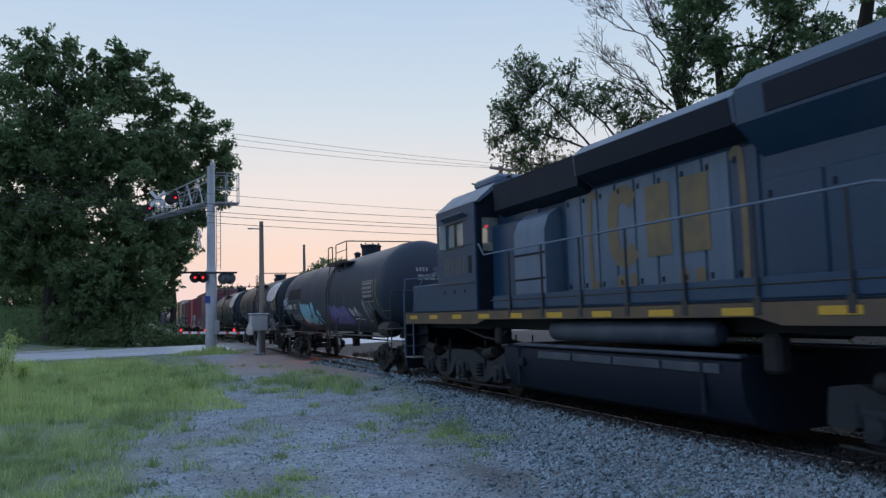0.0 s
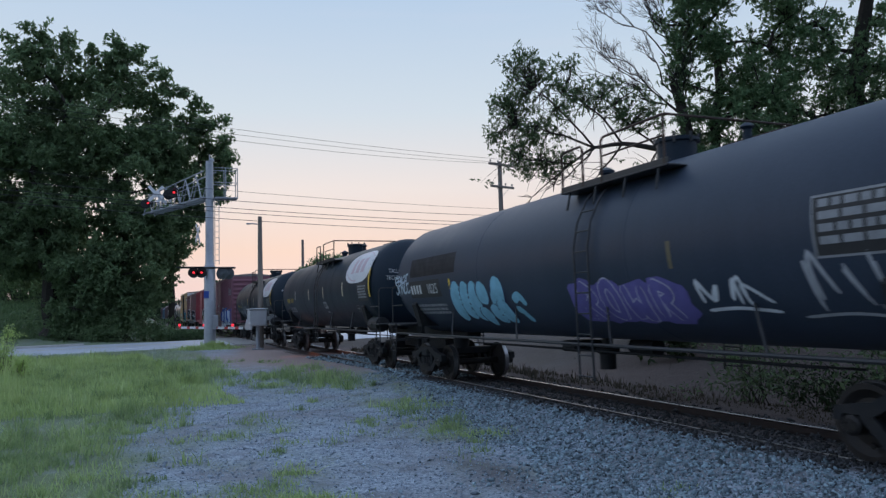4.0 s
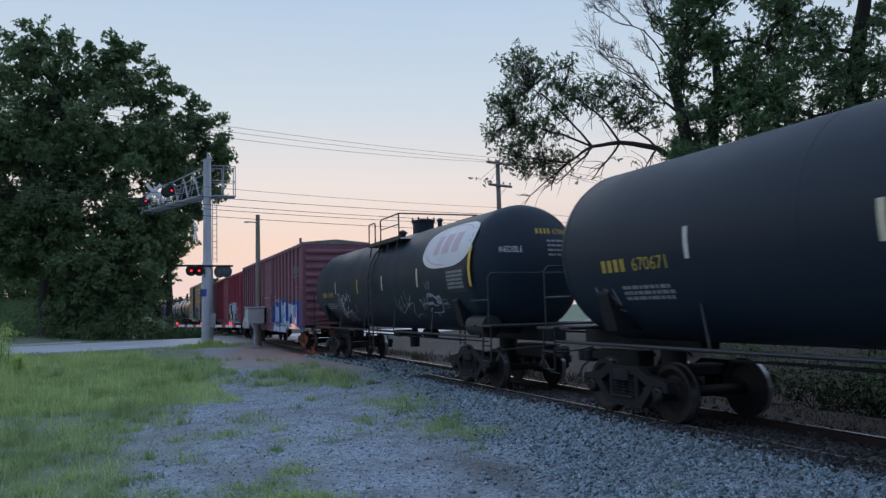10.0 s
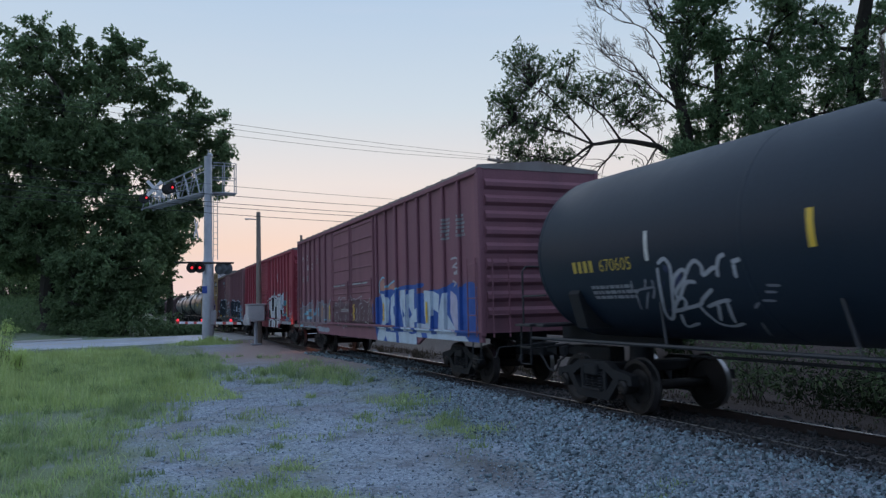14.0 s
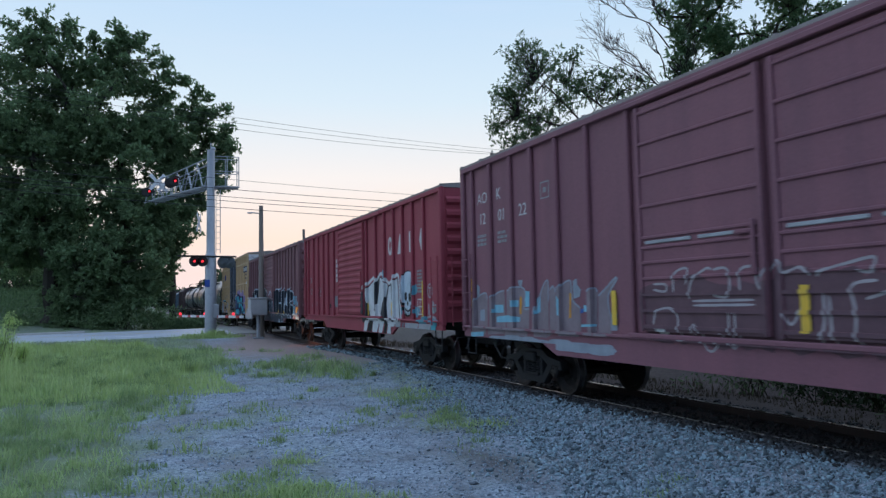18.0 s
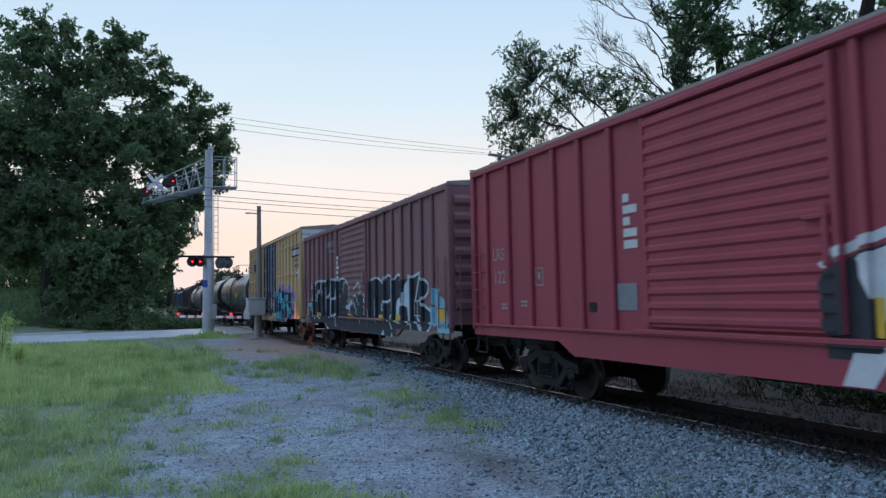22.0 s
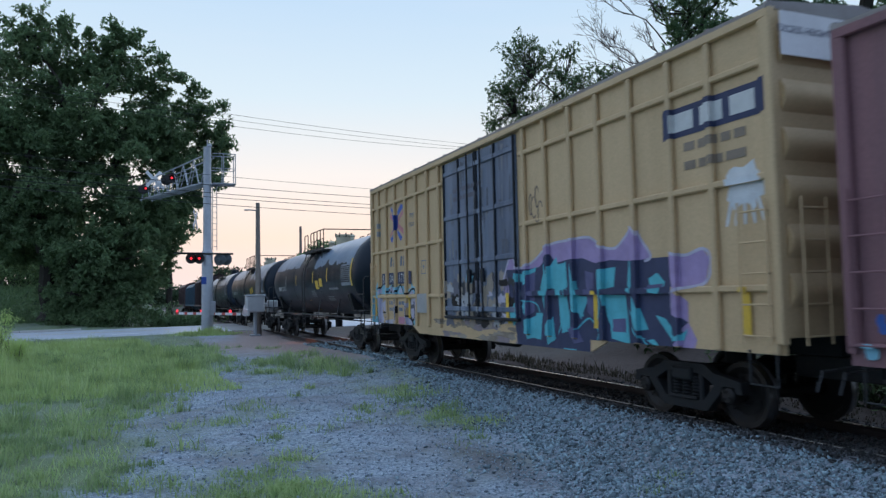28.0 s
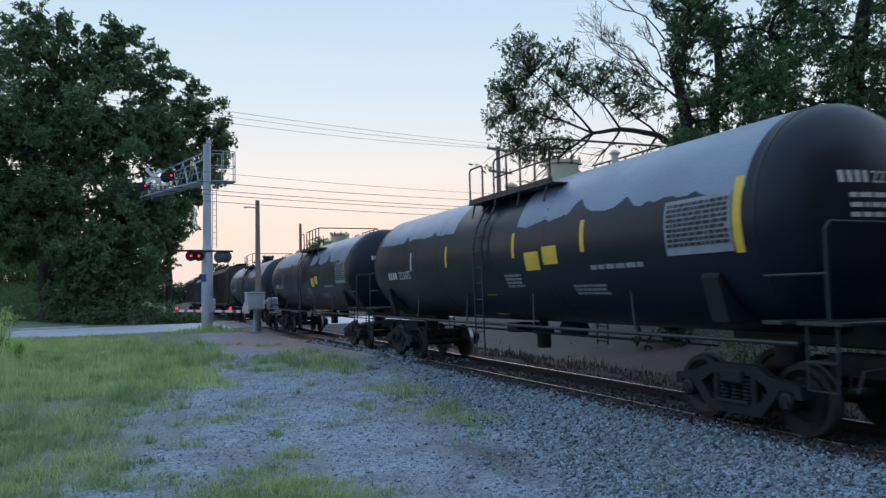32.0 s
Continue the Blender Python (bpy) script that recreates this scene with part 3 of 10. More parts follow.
def ground_material():
    m = bpy.data.materials.new("gravel_and_turf")
    m.use_nodes = True
    n, l = m.node_tree.nodes, m.node_tree.links
    b = n["Principled BSDF"]
    b.inputs["Roughness"].default_value = 0.95
    b.inputs["Specular IOR Level"].default_value = 0.2
    tc = n.new("ShaderNodeTexCoord")

    def noise_of(scale, detail=5):
        t = n.new("ShaderNodeTexNoise")
        t.inputs["Scale"].default_value, t.inputs["Detail"].default_value = scale, detail
        l.new(tc.outputs["Object"], t.inputs["Vector"])
        return t.outputs[0]

    def mixed(f, a, c):
        x = n.new("ShaderNodeMix")
        x.data_type = "RGBA"
        if hasattr(f, "links"):
            l.new(f, x.inputs[0])
        else:
            x.inputs[0].default_value = f
        for k, s in ((6, a), (7, c)):
            if hasattr(s, "links"):
                l.new(s, x.inputs[k])
            else:
                x.inputs[k].default_value = (*s, 1)
        return x.outputs[2]

    def span(s, lo, hi, a=0.0, c=1.0):
        r = n.new("ShaderNodeMapRange")
        r.inputs[1].default_value, r.inputs[2].default_value, r.inputs[3].default_value, r.inputs[4].default_value = lo, hi, a, c
        l.new(s, r.inputs[0])
        return r.outputs[0]

    vo = n.new("ShaderNodeTexVoronoi")
    vo.inputs["Scale"].default_value = 26
    l.new(tc.outputs["Object"], vo.inputs["Vector"])
    pebble = n.new("ShaderNodeSeparateColor")
    l.new(vo.outputs["Color"], pebble.inputs[0])
    gravel = mixed(pebble.outputs[0], (0.20, 0.24, 0.285), (0.43, 0.495, 0.56))
    gravel = mixed(span(noise_of(0.55), 0.45, 0.62, 0, 0.75), gravel, (0.235, 0.24, 0.25))
    gravel = mixed(span(noise_of(2.2), 0.53, 0.68, 0, 0.6), gravel, (0.135, 0.145, 0.155))
    at = n.new("ShaderNodeAttribute")
    at.attribute_name = "turf"
    turf = mixed(noise_of(1.6), (0.14, 0.19, 0.10), (0.25, 0.31, 0.17))
    turf = mixed(span(noise_of(14), 0.5, 0.7, 0, 0.5), turf, (0.20, 0.18, 0.13))
    a2 = n.new("ShaderNodeAttribute")
    a2.attribute_name = "soil"
    col = mixed(at.outputs["Fac"], gravel, turf)
    col = mixed(a2.outputs["Fac"], col, mixed(noise_of(6), (0.135, 0.105, 0.094), (0.055, 0.045, 0.042)))
    a3 = n.new("ShaderNodeAttribute")
    a3.attribute_name = "dirt"
    col = mixed(a3.outputs["Fac"], col, mixed(noise_of(4), (0.42, 0.32, 0.285), (0.30, 0.23, 0.205)))
    l.new(col, b.inputs["Base Color"])
    bp = n.new("ShaderNodeBump")
    bp.inputs["Strength"].default_value, bp.inputs["Distance"].default_value = 0.7, 0.03
    l.new(vo.outputs["Distance"], bp.inputs["Height"])
    l.new(bp.outputs[0], b.inputs["Normal"])
    return m


def gauss(x, y, cx, cy, sx, sy):
    return np.exp(-((x - cx) / sx) ** 2 - ((y - cy) / sy) ** 2)


def bed_edge(y):
    """Where the ballast gives way to the lot."""
    return 4.45 + 0.175 * (np.clip(y, 0, 21.5) - 7.0)


def turf(x, y):
    """How much grass grows: a full verge beside the lot, tufts in the gravel, the bank over the road."""
    x0, y0 = np.asarray(x, dtype=float), np.asarray(y, dtype=float)
    x, y = x0 / K, y0 / K
    edge = 0.25 + 2.4 * smoothstep(15, 25, y) + 0.26 * np.sin(y * 0.9) + 0.16 * np.sin(y * 2.3 + 1)
    verge = 1 - smoothstep(-0.7, 0.7, x - edge)
    mouth = smoothstep(-14, -10.5, road_side(x0, y0)) * (1 - smoothstep(2.2, 3.3, x)) * 0.9
    t = np.maximum(verge, mouth)
    t = np.maximum(t, 0.85 * gauss(x, y, 1.15, 5.9, 0.9, 0.6) + 0.7 * gauss(x, y, 0.3, 5.8, 0.7, 0.8))
    t = np.maximum(t, 0.75 * gauss(x, y, 4.6, 20.5, 1.7, 3.2))
    t = np.maximum(t, 0.8 * gauss(x, y, 4.55, 14.2, 0.45, 2.0))
    t = np.maximum(t, 0.55 * gauss(x, y, 1.75, 8.6, 0.32, 0.45) + 0.5 * gauss(x, y, 1.9, 12.4, 0.7, 0.7))
    t = np.maximum(t, 0.5 * gauss(x, y, 4.1, 10.2, 0.35, 1.0) + 0.45 * gauss(x, y, 2.6, 5.6, 0.35, 0.4))
    t = np.maximum(t, 0.45 * gauss(x, y, 0.9, 9.6, 0.4, 0.5))
    front = (1 - smoothstep(8.4, 10.0, y0 + 0.35 * np.sin(x0 * 2.1))) * (1 - smoothstep(1.7, 2.8, x0 + 0.2 * np.sin(y0 * 3)))
    t = np.maximum(t, 0.85 * front)
    t = np.maximum(t, 0.34 * (1 - smoothstep(1.6, 3.2, x)) * smoothstep(0.1, 0.9, lumps(x * 0.7 + 2, y * 0.6)))
    strip = gauss(x0 - bed_edge(y0), y0 * 0, 0, 0, 0.42, 1) * smoothstep(9.5, 12, y0) * (1 - smoothstep(21, 25, y0))
    t = np.maximum(t, 0.95 * strip * smoothstep(-0.5, 0.5, lumps(x0 * 0.5, y0 * 0.62 + 1)))
    bare = smoothstep(0.35, 1.0, lumps(x * 0.8 + 1, y * 0.55 + 0.4)) * (1 - smoothstep(13, 17, y))
    t = t * (1 - 0.7 * bare)
    t = np.where(x0 > TRACK_X + 3.2, np.maximum(t, 0.5), t)
    t = np.where(road_side(x0, y0) > ROAD_W, 1.0, t)
    t = np.where(x < -3.5, 1.0, t)
    on_track = np.abs(x0 - TRACK_X) < 3.0 - 1.5 * smoothstep(10, 18, y0)
    return np.where(on_track, 0, np.clip(t * (0.86 + 0.22 * lumps(x * 0.9 + 3, y * 0.8)) + 0.14 * lumps(x * 1.3, y * 1.3), 0, 1))


xs = ground_axis(-900, 900, -6.0, 14.0, 0.16)
ys = ground_axis(-300, 1600, 1.0, 26.0, 0.18)
gx, gy = np.meshgrid(xs, ys)
gz = height(gx, gy)
nx, ny = len(xs), len(ys)
k = np.arange(nx * ny).reshape(ny, nx)
faces = np.stack([k[:-1, :-1], k[:-1, 1:], k[1:, 1:], k[1:, :-1]], -1).reshape(-1, 4)
me = quick_mesh("ground", np.stack([gx, gy, gz], -1).reshape(-1, 3), faces, ground_material(), smooth=True)
for nm, val in (("turf", turf(gx, gy)),
                ("dirt", np.clip(1.0 * gauss(gx, gy, 4.9, 36, 2.2, 6.5) + 0.75 * smoothstep(4.6, 6.2, gx) * (1 - smoothstep(7.4, 7.8, gx)) * smoothstep(20.5, 26, gy), 0, 1) + 0.12 * smoothstep(1.3, 1.9, gx - TRACK_X) * (1 - smoothstep(5, 9, gx - TRACK_X)) * smoothstep(17, 24, gy) * (1 - smoothstep(40, 44, gy))),
                ("soil", np.clip(0.9 * gauss(gx, gy, 4.3, 8.2, 0.32, 1.7)
                                 + 1.2 * smoothstep(1.3, 1.9, gx - TRACK_X) * (1 - smoothstep(12, 30, gx - TRACK_X)) * (1 - 0.25 * smoothstep(19, 26, gy)) + 0.9 * (np.abs(gx - TRACK_X) < 1.4), 0, 1) * np.where(gx > TRACK_X, 1.0, 0.75 + 0.25 * lumps(gx, gy)))):
    at = me.attributes.new(nm, "FLOAT", "POINT")
    at.data.foreach_set("value", np.clip(val, 0, 1).astype(np.float32).ravel())
ground = tagged(new("ground", me), "grey gravel lot with grass verge and ballast shoulder", "ground", kind="structure")


def on_road(u, v, z=0.0):
    p = ROAD_P + ROAD_U * u + ROAD_N * v
    return (p.x, p.y, 0.185 + z)


rd = Mesh()
us = [-300, -60, -30, -15, -8, -4, 0, 3, 4.2, 6.2, 8, 12, 30, 80, 300]
vs_ = [ROAD_W * f for f in (0, 0.013, 0.3, 0.5, 0.7, 0.985, 1)]
rp = [on_road(u, v, 0.03 * math.sin(math.pi * v / ROAD_W) - (0.06 if v in (0, ROAD_W) else 0)) for v in vs_ for u in us]
nu = len(us)
rd.add(rp, [(j * nu + i, j * nu + i + 1, (j + 1) * nu + i + 1, (j + 1) * nu + i) for j in range(len(vs_) - 1) for i in range(nu - 1)])
road = tagged(part("road", rd, M["asphalt"]), "road surface crossing the railway, sky sheen in its pale colour", "road", kind="structure")


def road_mark(u0, u1, v, w, mat, z=0.034):
    mb = Mesh()
    cam_ = 0.03 * math.sin(math.pi * v / ROAD_W)
    mb.add([on_road(u0, v - w / 2, cam_ + 0.012), on_road(u1, v - w / 2, cam_ + 0.012), on_road(u1, v + w / 2, cam_ + 0.012), on_road(u0, v + w / 2, cam_ + 0.012)], [(0, 1, 2, 3)])
    return part("road_marking", mb, mat, road, smooth=0)


road_mark(-60, 0.5, 0.5, 0.14, M["white_line"])
road_mark(-60, 0.5, ROAD_W - 0.5, 0.14, M["white_line"])
road_mark(-60, 0.5, ROAD_W / 2 - 0.15, 0.12, M["yellow_line"])
road_mark(-60, 0.5, ROAD_W / 2 + 0.15, 0.12, M["yellow_line"])
road_mark(-4.9, -3.2, 2.6, 0.7, M["white_line"])
road_mark(-7.5, -5.8, 1.5, 0.35, M["white_line"])
kb = Mesh()
for i in range(14):
    a, b2 = on_road(-60 + i * 4, ROAD_W + 0.1), on_road(-60 + i * 4 + 3.96, ROAD_W + 0.1)
    kb.tube((a[0], a[1], 0.2), (b2[0], b2[1], 0.2), 0.14, 8)
tagged(part("kerb", kb, M["concrete"]), "pale concrete kerb along the far road edge", "kerb", kind="structure")

# ---- track ----
TRACK_LO, TRACK_HI = -40.0, 420.0
track = tagged(new("railway_track"), "single railway track on wooden ties in grey ballast", "railway track", kind="structure")
RAILP = [(-0.07, 0), (0.07, 0), (0.07, 0.012), (0.012, 0.035), (0.010, 0.12), (0.036, 0.135), (0.036, 0.152), (-0.036, 0.152), (-0.036, 0.135), (-0.010, 0.12), (-0.012, 0.035), (-0.07, 0.012)]
for sx in (-1, 1):
    x0 = TRACK_X + sx * 0.7525
    mb = Mesh().prism([(x0 + a, RAIL_Z - 0.160 + b2) for a, b2 in RAILP], TRACK_LO, TRACK_HI, "y")
    rl = part("rail", mb, M["rail"], track)
    hb = Mesh().prism([(x0 - 0.024, RAIL_Z - 0.0075), (x0 + 0.024, RAIL_Z - 0.0075), (x0 + 0.021, RAIL_Z), (x0 - 0.021, RAIL_Z)], TRACK_LO, TRACK_HI, "y")
    # the near head gets the darker copy that imitates the train's reflection
    part("rail_head", hb, M["rail_top" if sx > 0 else "rail_dull"], rl, "polished running surface" if sx > 0 else "running surface with the train's dark reflection in its colour")
tie_me = Mesh().box((0, 0, 0), (2.6, 0.22, 0.17), 0.012).data("tie", M["tie"])
rng = random.Random(4)
yy = -6.0
while yy < 44:
    t = new("tie", tie_me)
    t.parent = track
    t.matrix_basis = pose(TRACK_X + rng.uniform(-0.04, 0.04), yy, RAIL_Z - 0.165 - 0.085, 0, rng.uniform(-0.3, 0.3), rng.uniform(-0.8, 0.8))
    yy += 0.53
cp = Mesh()
for x0, w in ((TRACK_X - 1.75, 1.8), (TRACK_X, 1.32), (TRACK_X + 1.75, 1.8)):
    c0 = (x0 - ROAD_P.x) / ROAD_U.x
    y0 = ROAD_P.y + ROAD_U.y * c0
    cp.box((x0, y0 + ROAD_W / 2 + 0.4, RAIL_Z - 0.1), (w, ROAD_W + 2.2, 0.2), 0.015)
tagged(part("crossing_panel", cp, M["concrete"]), "concrete crossing panels between the rails", "crossing panel", kind="structure")


def scatter_stones(name, n, region, size, mat, seed, sink=0.3, label=""):
    """Many small broken stones in one mesh."""
    r = np.random.RandomState(seed)
    base = np.array([(1, 0, 0), (-1, 0, 0), (0, 1, 0), (0, -1, 0), (0, 0, 1), (0, 0, -1)], dtype=float)
    fc = np.array([(0, 2, 4), (2, 1, 4), (1, 3, 4), (3, 0, 4), (2, 0, 5), (1, 2, 5), (3, 1, 5), (0, 3, 5)])
    x, y = region(r, n)
    n = len(x)
    s = size * np.exp(r.normal(0, 0.32, n))
    v = base[None] * (1 + r.uniform(-0.45, 0.45, (n, 6, 1))) + r.uniform(-0.42, 0.42, (n, 6, 3))
    v *= (s[:, None] * r.uniform(0.55, 1.35, (n, 3)) * np.array([1.1, 1.0, 0.72]))[:, None, :]
    a = r.uniform(0, 2 * np.pi, (n, 2))
    c, sn = np.cos(a[:, 0])[:, None], np.sin(a[:, 0])[:, None]
    v = np.stack([v[..., 0] * c - v[..., 1] * sn, v[..., 0] * sn + v[..., 1] * c, v[..., 2]], -1)
    c, sn = np.cos(a[:, 1])[:, None], np.sin(a[:, 1])[:, None]
    v = np.stack([v[..., 0], v[..., 1] * c - v[..., 2] * sn, v[..., 1] * sn + v[..., 2] * c], -1)
    v += np.stack([x, y, height(x, y) + s * sink], -1)[:, None, :]
    f = fc[None] + (np.arange(n) * 6)[:, None, None]
    return tagged(new(name, quick_mesh(name, v.reshape(-1, 3), f.reshape(-1, 3), mat)), label, "gravel", kind="stuff")


def shoulder(r, n):
    y = 3.0 + 19.5 * r.uniform(0, 1, n) ** 1.5
    left = bed_edge(y) + 0.25 * np.sin(y * 0.8) + 0.12 * np.sin(y * 2.7)
    x = left + (10.2 - left) * r.uniform(0, 1, n) ** 1.0 - r.exponential(0.38, n) * (r.uniform(0, 1, n) < 0.45)
    keep = (r.uniform(0, 1, n) > turf(x, y) * 0.75) & (x < TRACK_X - 1.45 + r.normal(0, 0.18, n))
    return x[keep], y[keep]


def bedding(r, n):
    y = 3.0 + 19.5 * r.uniform(0, 1, n) ** 1.5
    return TRACK_X - 1.5 + r.normal(0, 0.16, n) + 3.2 * r.uniform(0, 1, n), y


def lot(r, n):
    y = 4.5 + 24.0 * r.uniform(0, 1, n) ** 1.8
    x = r.uniform(-0.5, 6.6, n)
    keep = r.uniform(0, 1, n) > turf(x, y) * 0.9
    return x[keep], y[keep]


def far_bed(r, n):
    y = r.uniform(20, 34, n)
    return TRACK_X + r.uniform(-1.45, 1.45, n), y


scatter_stones("ballast", 60000, shoulder, 0.019, M["stone"], 5, label="crushed grey stone ballast beside the rails")
scatter_stones("stained_shaded_ballast", 15000, bedding, 0.022, M["stained_shaded_stone"], 9, label="ballast between and beside the rails, dark with oil and painted train shade")
scatter_stones("loose_gravel", 34000, lot, 0.011, M["lot_stone"], 6, label="fine loose gravel on the lot")
scatter_stones("coarse_gravel", 1500, lot, 0.018, M["lot_stone"], 8, label="larger broken stones strewn over the lot")
scatter_stones("far_ballast", 4200, far_bed, 0.04, M["stone"], 7, label="crushed grey stone ballast near the crossing")


def grass_patch(name, n, region, mat, seed, hlo, hhi, label, lean=0.45, wide=0.006):
    """Single blades, bent outwards, in one mesh."""
    r = np.random.RandomState(seed)
    x, y = region(r, n)
    n = len(x)
    h = r.uniform(hlo, hhi, n) * (0.5 + 0.5 * smoothstep(9, 19, y)) * (0.55 + 0.4 * turf(x, y) + 0.9 * smoothstep(0.25, 1.1, lumps(x * 1.2 + 5, y * 1.1)))
    a = r.uniform(0, 2 * np.pi, n)
    ln = np.abs(r.normal(0, lean, n)) * h
    w = wide * r.uniform(0.6, 1.5, n) * (1 + h)
    dx, dy = np.cos(a), np.sin(a)
    z = height(x, y) - 0.01
    p = [(-dy * w, dx * w, 0, 0), (dy * w, -dx * w, 0, 0), (dy * w * 0.7, -dx * w * 0.7, 0.55, 0.35), (-dy * w * 0.7, dx * w * 0.7, 0.55, 0.35), (0, 0, 1, 1)]
    v = np.stack([np.stack([x + ox + dx * ln * q, y + oy + dy * ln * q, z + h * k2], -1) for ox, oy, k2, q in p], 1)
    f4 = np.array([(0, 1, 2), (0, 2, 3), (3, 2, 4)])
    f = f4[None] + (np.arange(n) * 5)[:, None, None]
    return tagged(new(name, quick_mesh(name, v.reshape(-1, 3), f.reshape(-1, 3), mat)), label, "grass", kind="stuff")


def thin_growth(x, y):
    """The sward is thick in some places and worn thin in others."""
    a = lumps(x * 0.62 + 4, y * 0.5 + 2) + 0.5 * lumps(x * 1.7 + 1, y * 1.1)
    return np.where(y < 17, 0.25 + 0.75 * smoothstep(-0.45, 0.5, a), 1.0)


def verge(power):
    def region(r, n):
        y = 4.6 + 36.0 * r.uniform(0, 1, n) ** 1.9
        x = -0.22 * y - 0.6 + r.uniform(0, 1, n) * (0.22 * y + 6.6)
        keep = r.uniform(0, 1, n) < turf(x * K, y * K) ** power * thin_growth(x, y)
        return x[keep] * K, y[keep] * K
    return region


grass_patch("grass", 120000, verge(1.6), M["grass"], 11, 0.03, 0.15, "short green verge grass beside the gravel", 0.9, 0.006)
grass_patch("dry_grass", 100000, verge(1.1), M["dry_grass"], 12, 0.025, 0.085, "dry straw-coloured grass among the green", 0.9, 0.006)


def tufts(r, n):
    """Blades gathered in clumps."""
    k = n // 45
    y = 4.8 + 26.0 * r.uniform(0, 1, k) ** 1.5
    x = -0.22 * y - 0.6 + r.uniform(0, 1, k) * (0.22 * y + 6.0)
    keep = r.uniform(0, 1, k) < turf(x * K, y * K) ** 0.9 * thin_growth(x, y)
    x, y = np.repeat(x[keep], 45), np.repeat(y[keep], 45)
    s = np.repeat(r.uniform(0.05, 0.2, keep.sum()), 45)
    return (x + r.normal(0, 1, len(x)) * s) * K, (y + r.normal(0, 1, len(x)) * s) * K


grass_patch("grass_tufts", 140000, tufts, M["tuft"], 15, 0.08, 0.33, "darker tufts of grass in the verge", 0.8, 0.0075)


def tall_weeds(r, n):
    y = r.uniform(17, 27, n)
    x = -0.137 * y - 0.25 + r.normal(0, 0.4, n)
    return x * K, y * K


def mid_weeds(r, n):
    y = r.uniform(16, 37, n)
    return (-0.09 * y + r.uniform(-2.2, 3.6, n)) * K, y * K


grass_patch("tall_weeds", 1500, tall_weeds, M["weed"], 13, 0.2, 0.7, "tall unmown weeds at the verge", 0.3, 0.007)
grass_patch("verge_weeds", 34000, mid_weeds, M["weed"], 14, 0.08, 0.3, "unmown green weeds near the road", 0.4, 0.010)


def mast_weeds(r, n):
    return 4.0 + r.normal(0, 0.75, n), 46.0 + r.normal(0, 0.5, n)


grass_patch("mast_weeds", 2600, mast_weeds, M["weed"], 16, 0.1, 0.42, "unmown weeds round the foot of the signal mast", 0.5, 0.012)


def bank_lawn(r, n):
    y = r.uniform(64, 92, n)
    return -0.15 * y + r.uniform(0, 1, n) * (0.15 * y - 2.0), y


grass_patch("bank_grass", 26000, bank_lawn, M["bank_blade"], 18, 0.10, 0.30, "mown grass on the bank beyond the road", 0.5, 0.03)


def beyond_track(r, n):
    y = 2.0 + 38.0 * r.uniform(0, 1, n) ** 1.2
    return TRACK_X + 2.0 + r.exponential(0.9, n) + 0.3 * np.sin(y * 1.3), y


grass_patch("trackside_weeds", 6500, beyond_track, M["shade_blade"], 19, 0.05, 0.28, "weeds and dead grass beyond the rails, shade in their colour", 0.6, 0.012)


# ---- the train ----
WHEEL_R = 0.457
CARS, WHEELSETS = [], []


def wheelset_data(r, rusty=False):
    mb = Mesh()
    for s in (-1, 1):
        x0 = s * 0.7525
        prof = [(-0.07, 0.10), (-0.06, 0.13), (-0.02, 0.15), (0.0, r * 0.62), (-0.045, r * 0.80), (-0.06, r * 0.84), (-0.06, r - 0.004), (0.05, r), (0.065, r + 0.028), (0.085, r + 0.028), (0.09, r * 0.86),
                (0.05, r * 0.80), (0.06, r * 0.5), (0.08, 0.14), (0.09, 0.10)]
        mb.lathe([(x0 - s * a, q) for a, q in (prof if s < 0 else prof[::-1])][::-1 if s > 0 else 1], (0, 0, 0), "x", 28)
        for k in range(3):
            a = 2 * math.pi * k / 3
            mb.box((x0 + s * 0.06, 0.26 * math.cos(a), 0.26 * math.sin(a)), (0.02, 0.06, 0.06), 0.004)
    mb.tube((-0.98, 0, 0), (0.98, 0, 0), 0.085, 12)
    for s in (-1, 1):
        mb.lathe([(s * 0.93, 0.12), (s * 1.10, 0.12), (s * 1.13, 0.085), (s * 1.13, 0.0)], (0, 0, 0), "x", 14)
        for k in range(3):
            a = 2 * math.pi * k / 3
            mb.tube((s * 1.12, 0.06 * math.cos(a), 0.06 * math.sin(a)), (s * 1.15, 0.06 * math.cos(a), 0.06 * math.sin(a)), 0.018, 6)
    me = mb.data("wheelset", M["rust_wheel" if rusty else "wheel"])
    me.materials.append(M["tread"])
    for p in me.polygons:
        # the running tread is worn bright
        if all(r - 0.006 < math.hypot(me.vertices[i].co.y, me.vertices[i].co.z) < r + 0.004 for i in p.vertices):
            p.material_index = 1
    return me


WHEEL_DATA = {False: wheelset_data(WHEEL_R), True: wheelset_data(WHEEL_R, True)}
SIDE_OUT = [(-1.14, 0.50), (-1.12, 0.66), (-0.88, 0.70), (-0.62, 0.74), (-0.42, 0.86), (0.42, 0.86), (0.62, 0.74), (0.88, 0.70), (1.12, 0.66), (1.14, 0.50),
            (1.02, 0.50), (1.00, 0.58), (0.78, 0.58), (0.72, 0.52), (0.50, 0.64), (0.36, 0.72), (-0.36, 0.72), (-0.50, 0.64), (-0.72, 0.52), (-0.78, 0.58), (-1.00, 0.58), (-1.02, 0.50)]
SIDE_LOW = [(-0.80, 0.56), (-0.66, 0.62), (-0.40, 0.34), (0.40, 0.34), (0.66, 0.62), (0.80, 0.56), (0.46, 0.20), (-0.46, 0.20)]


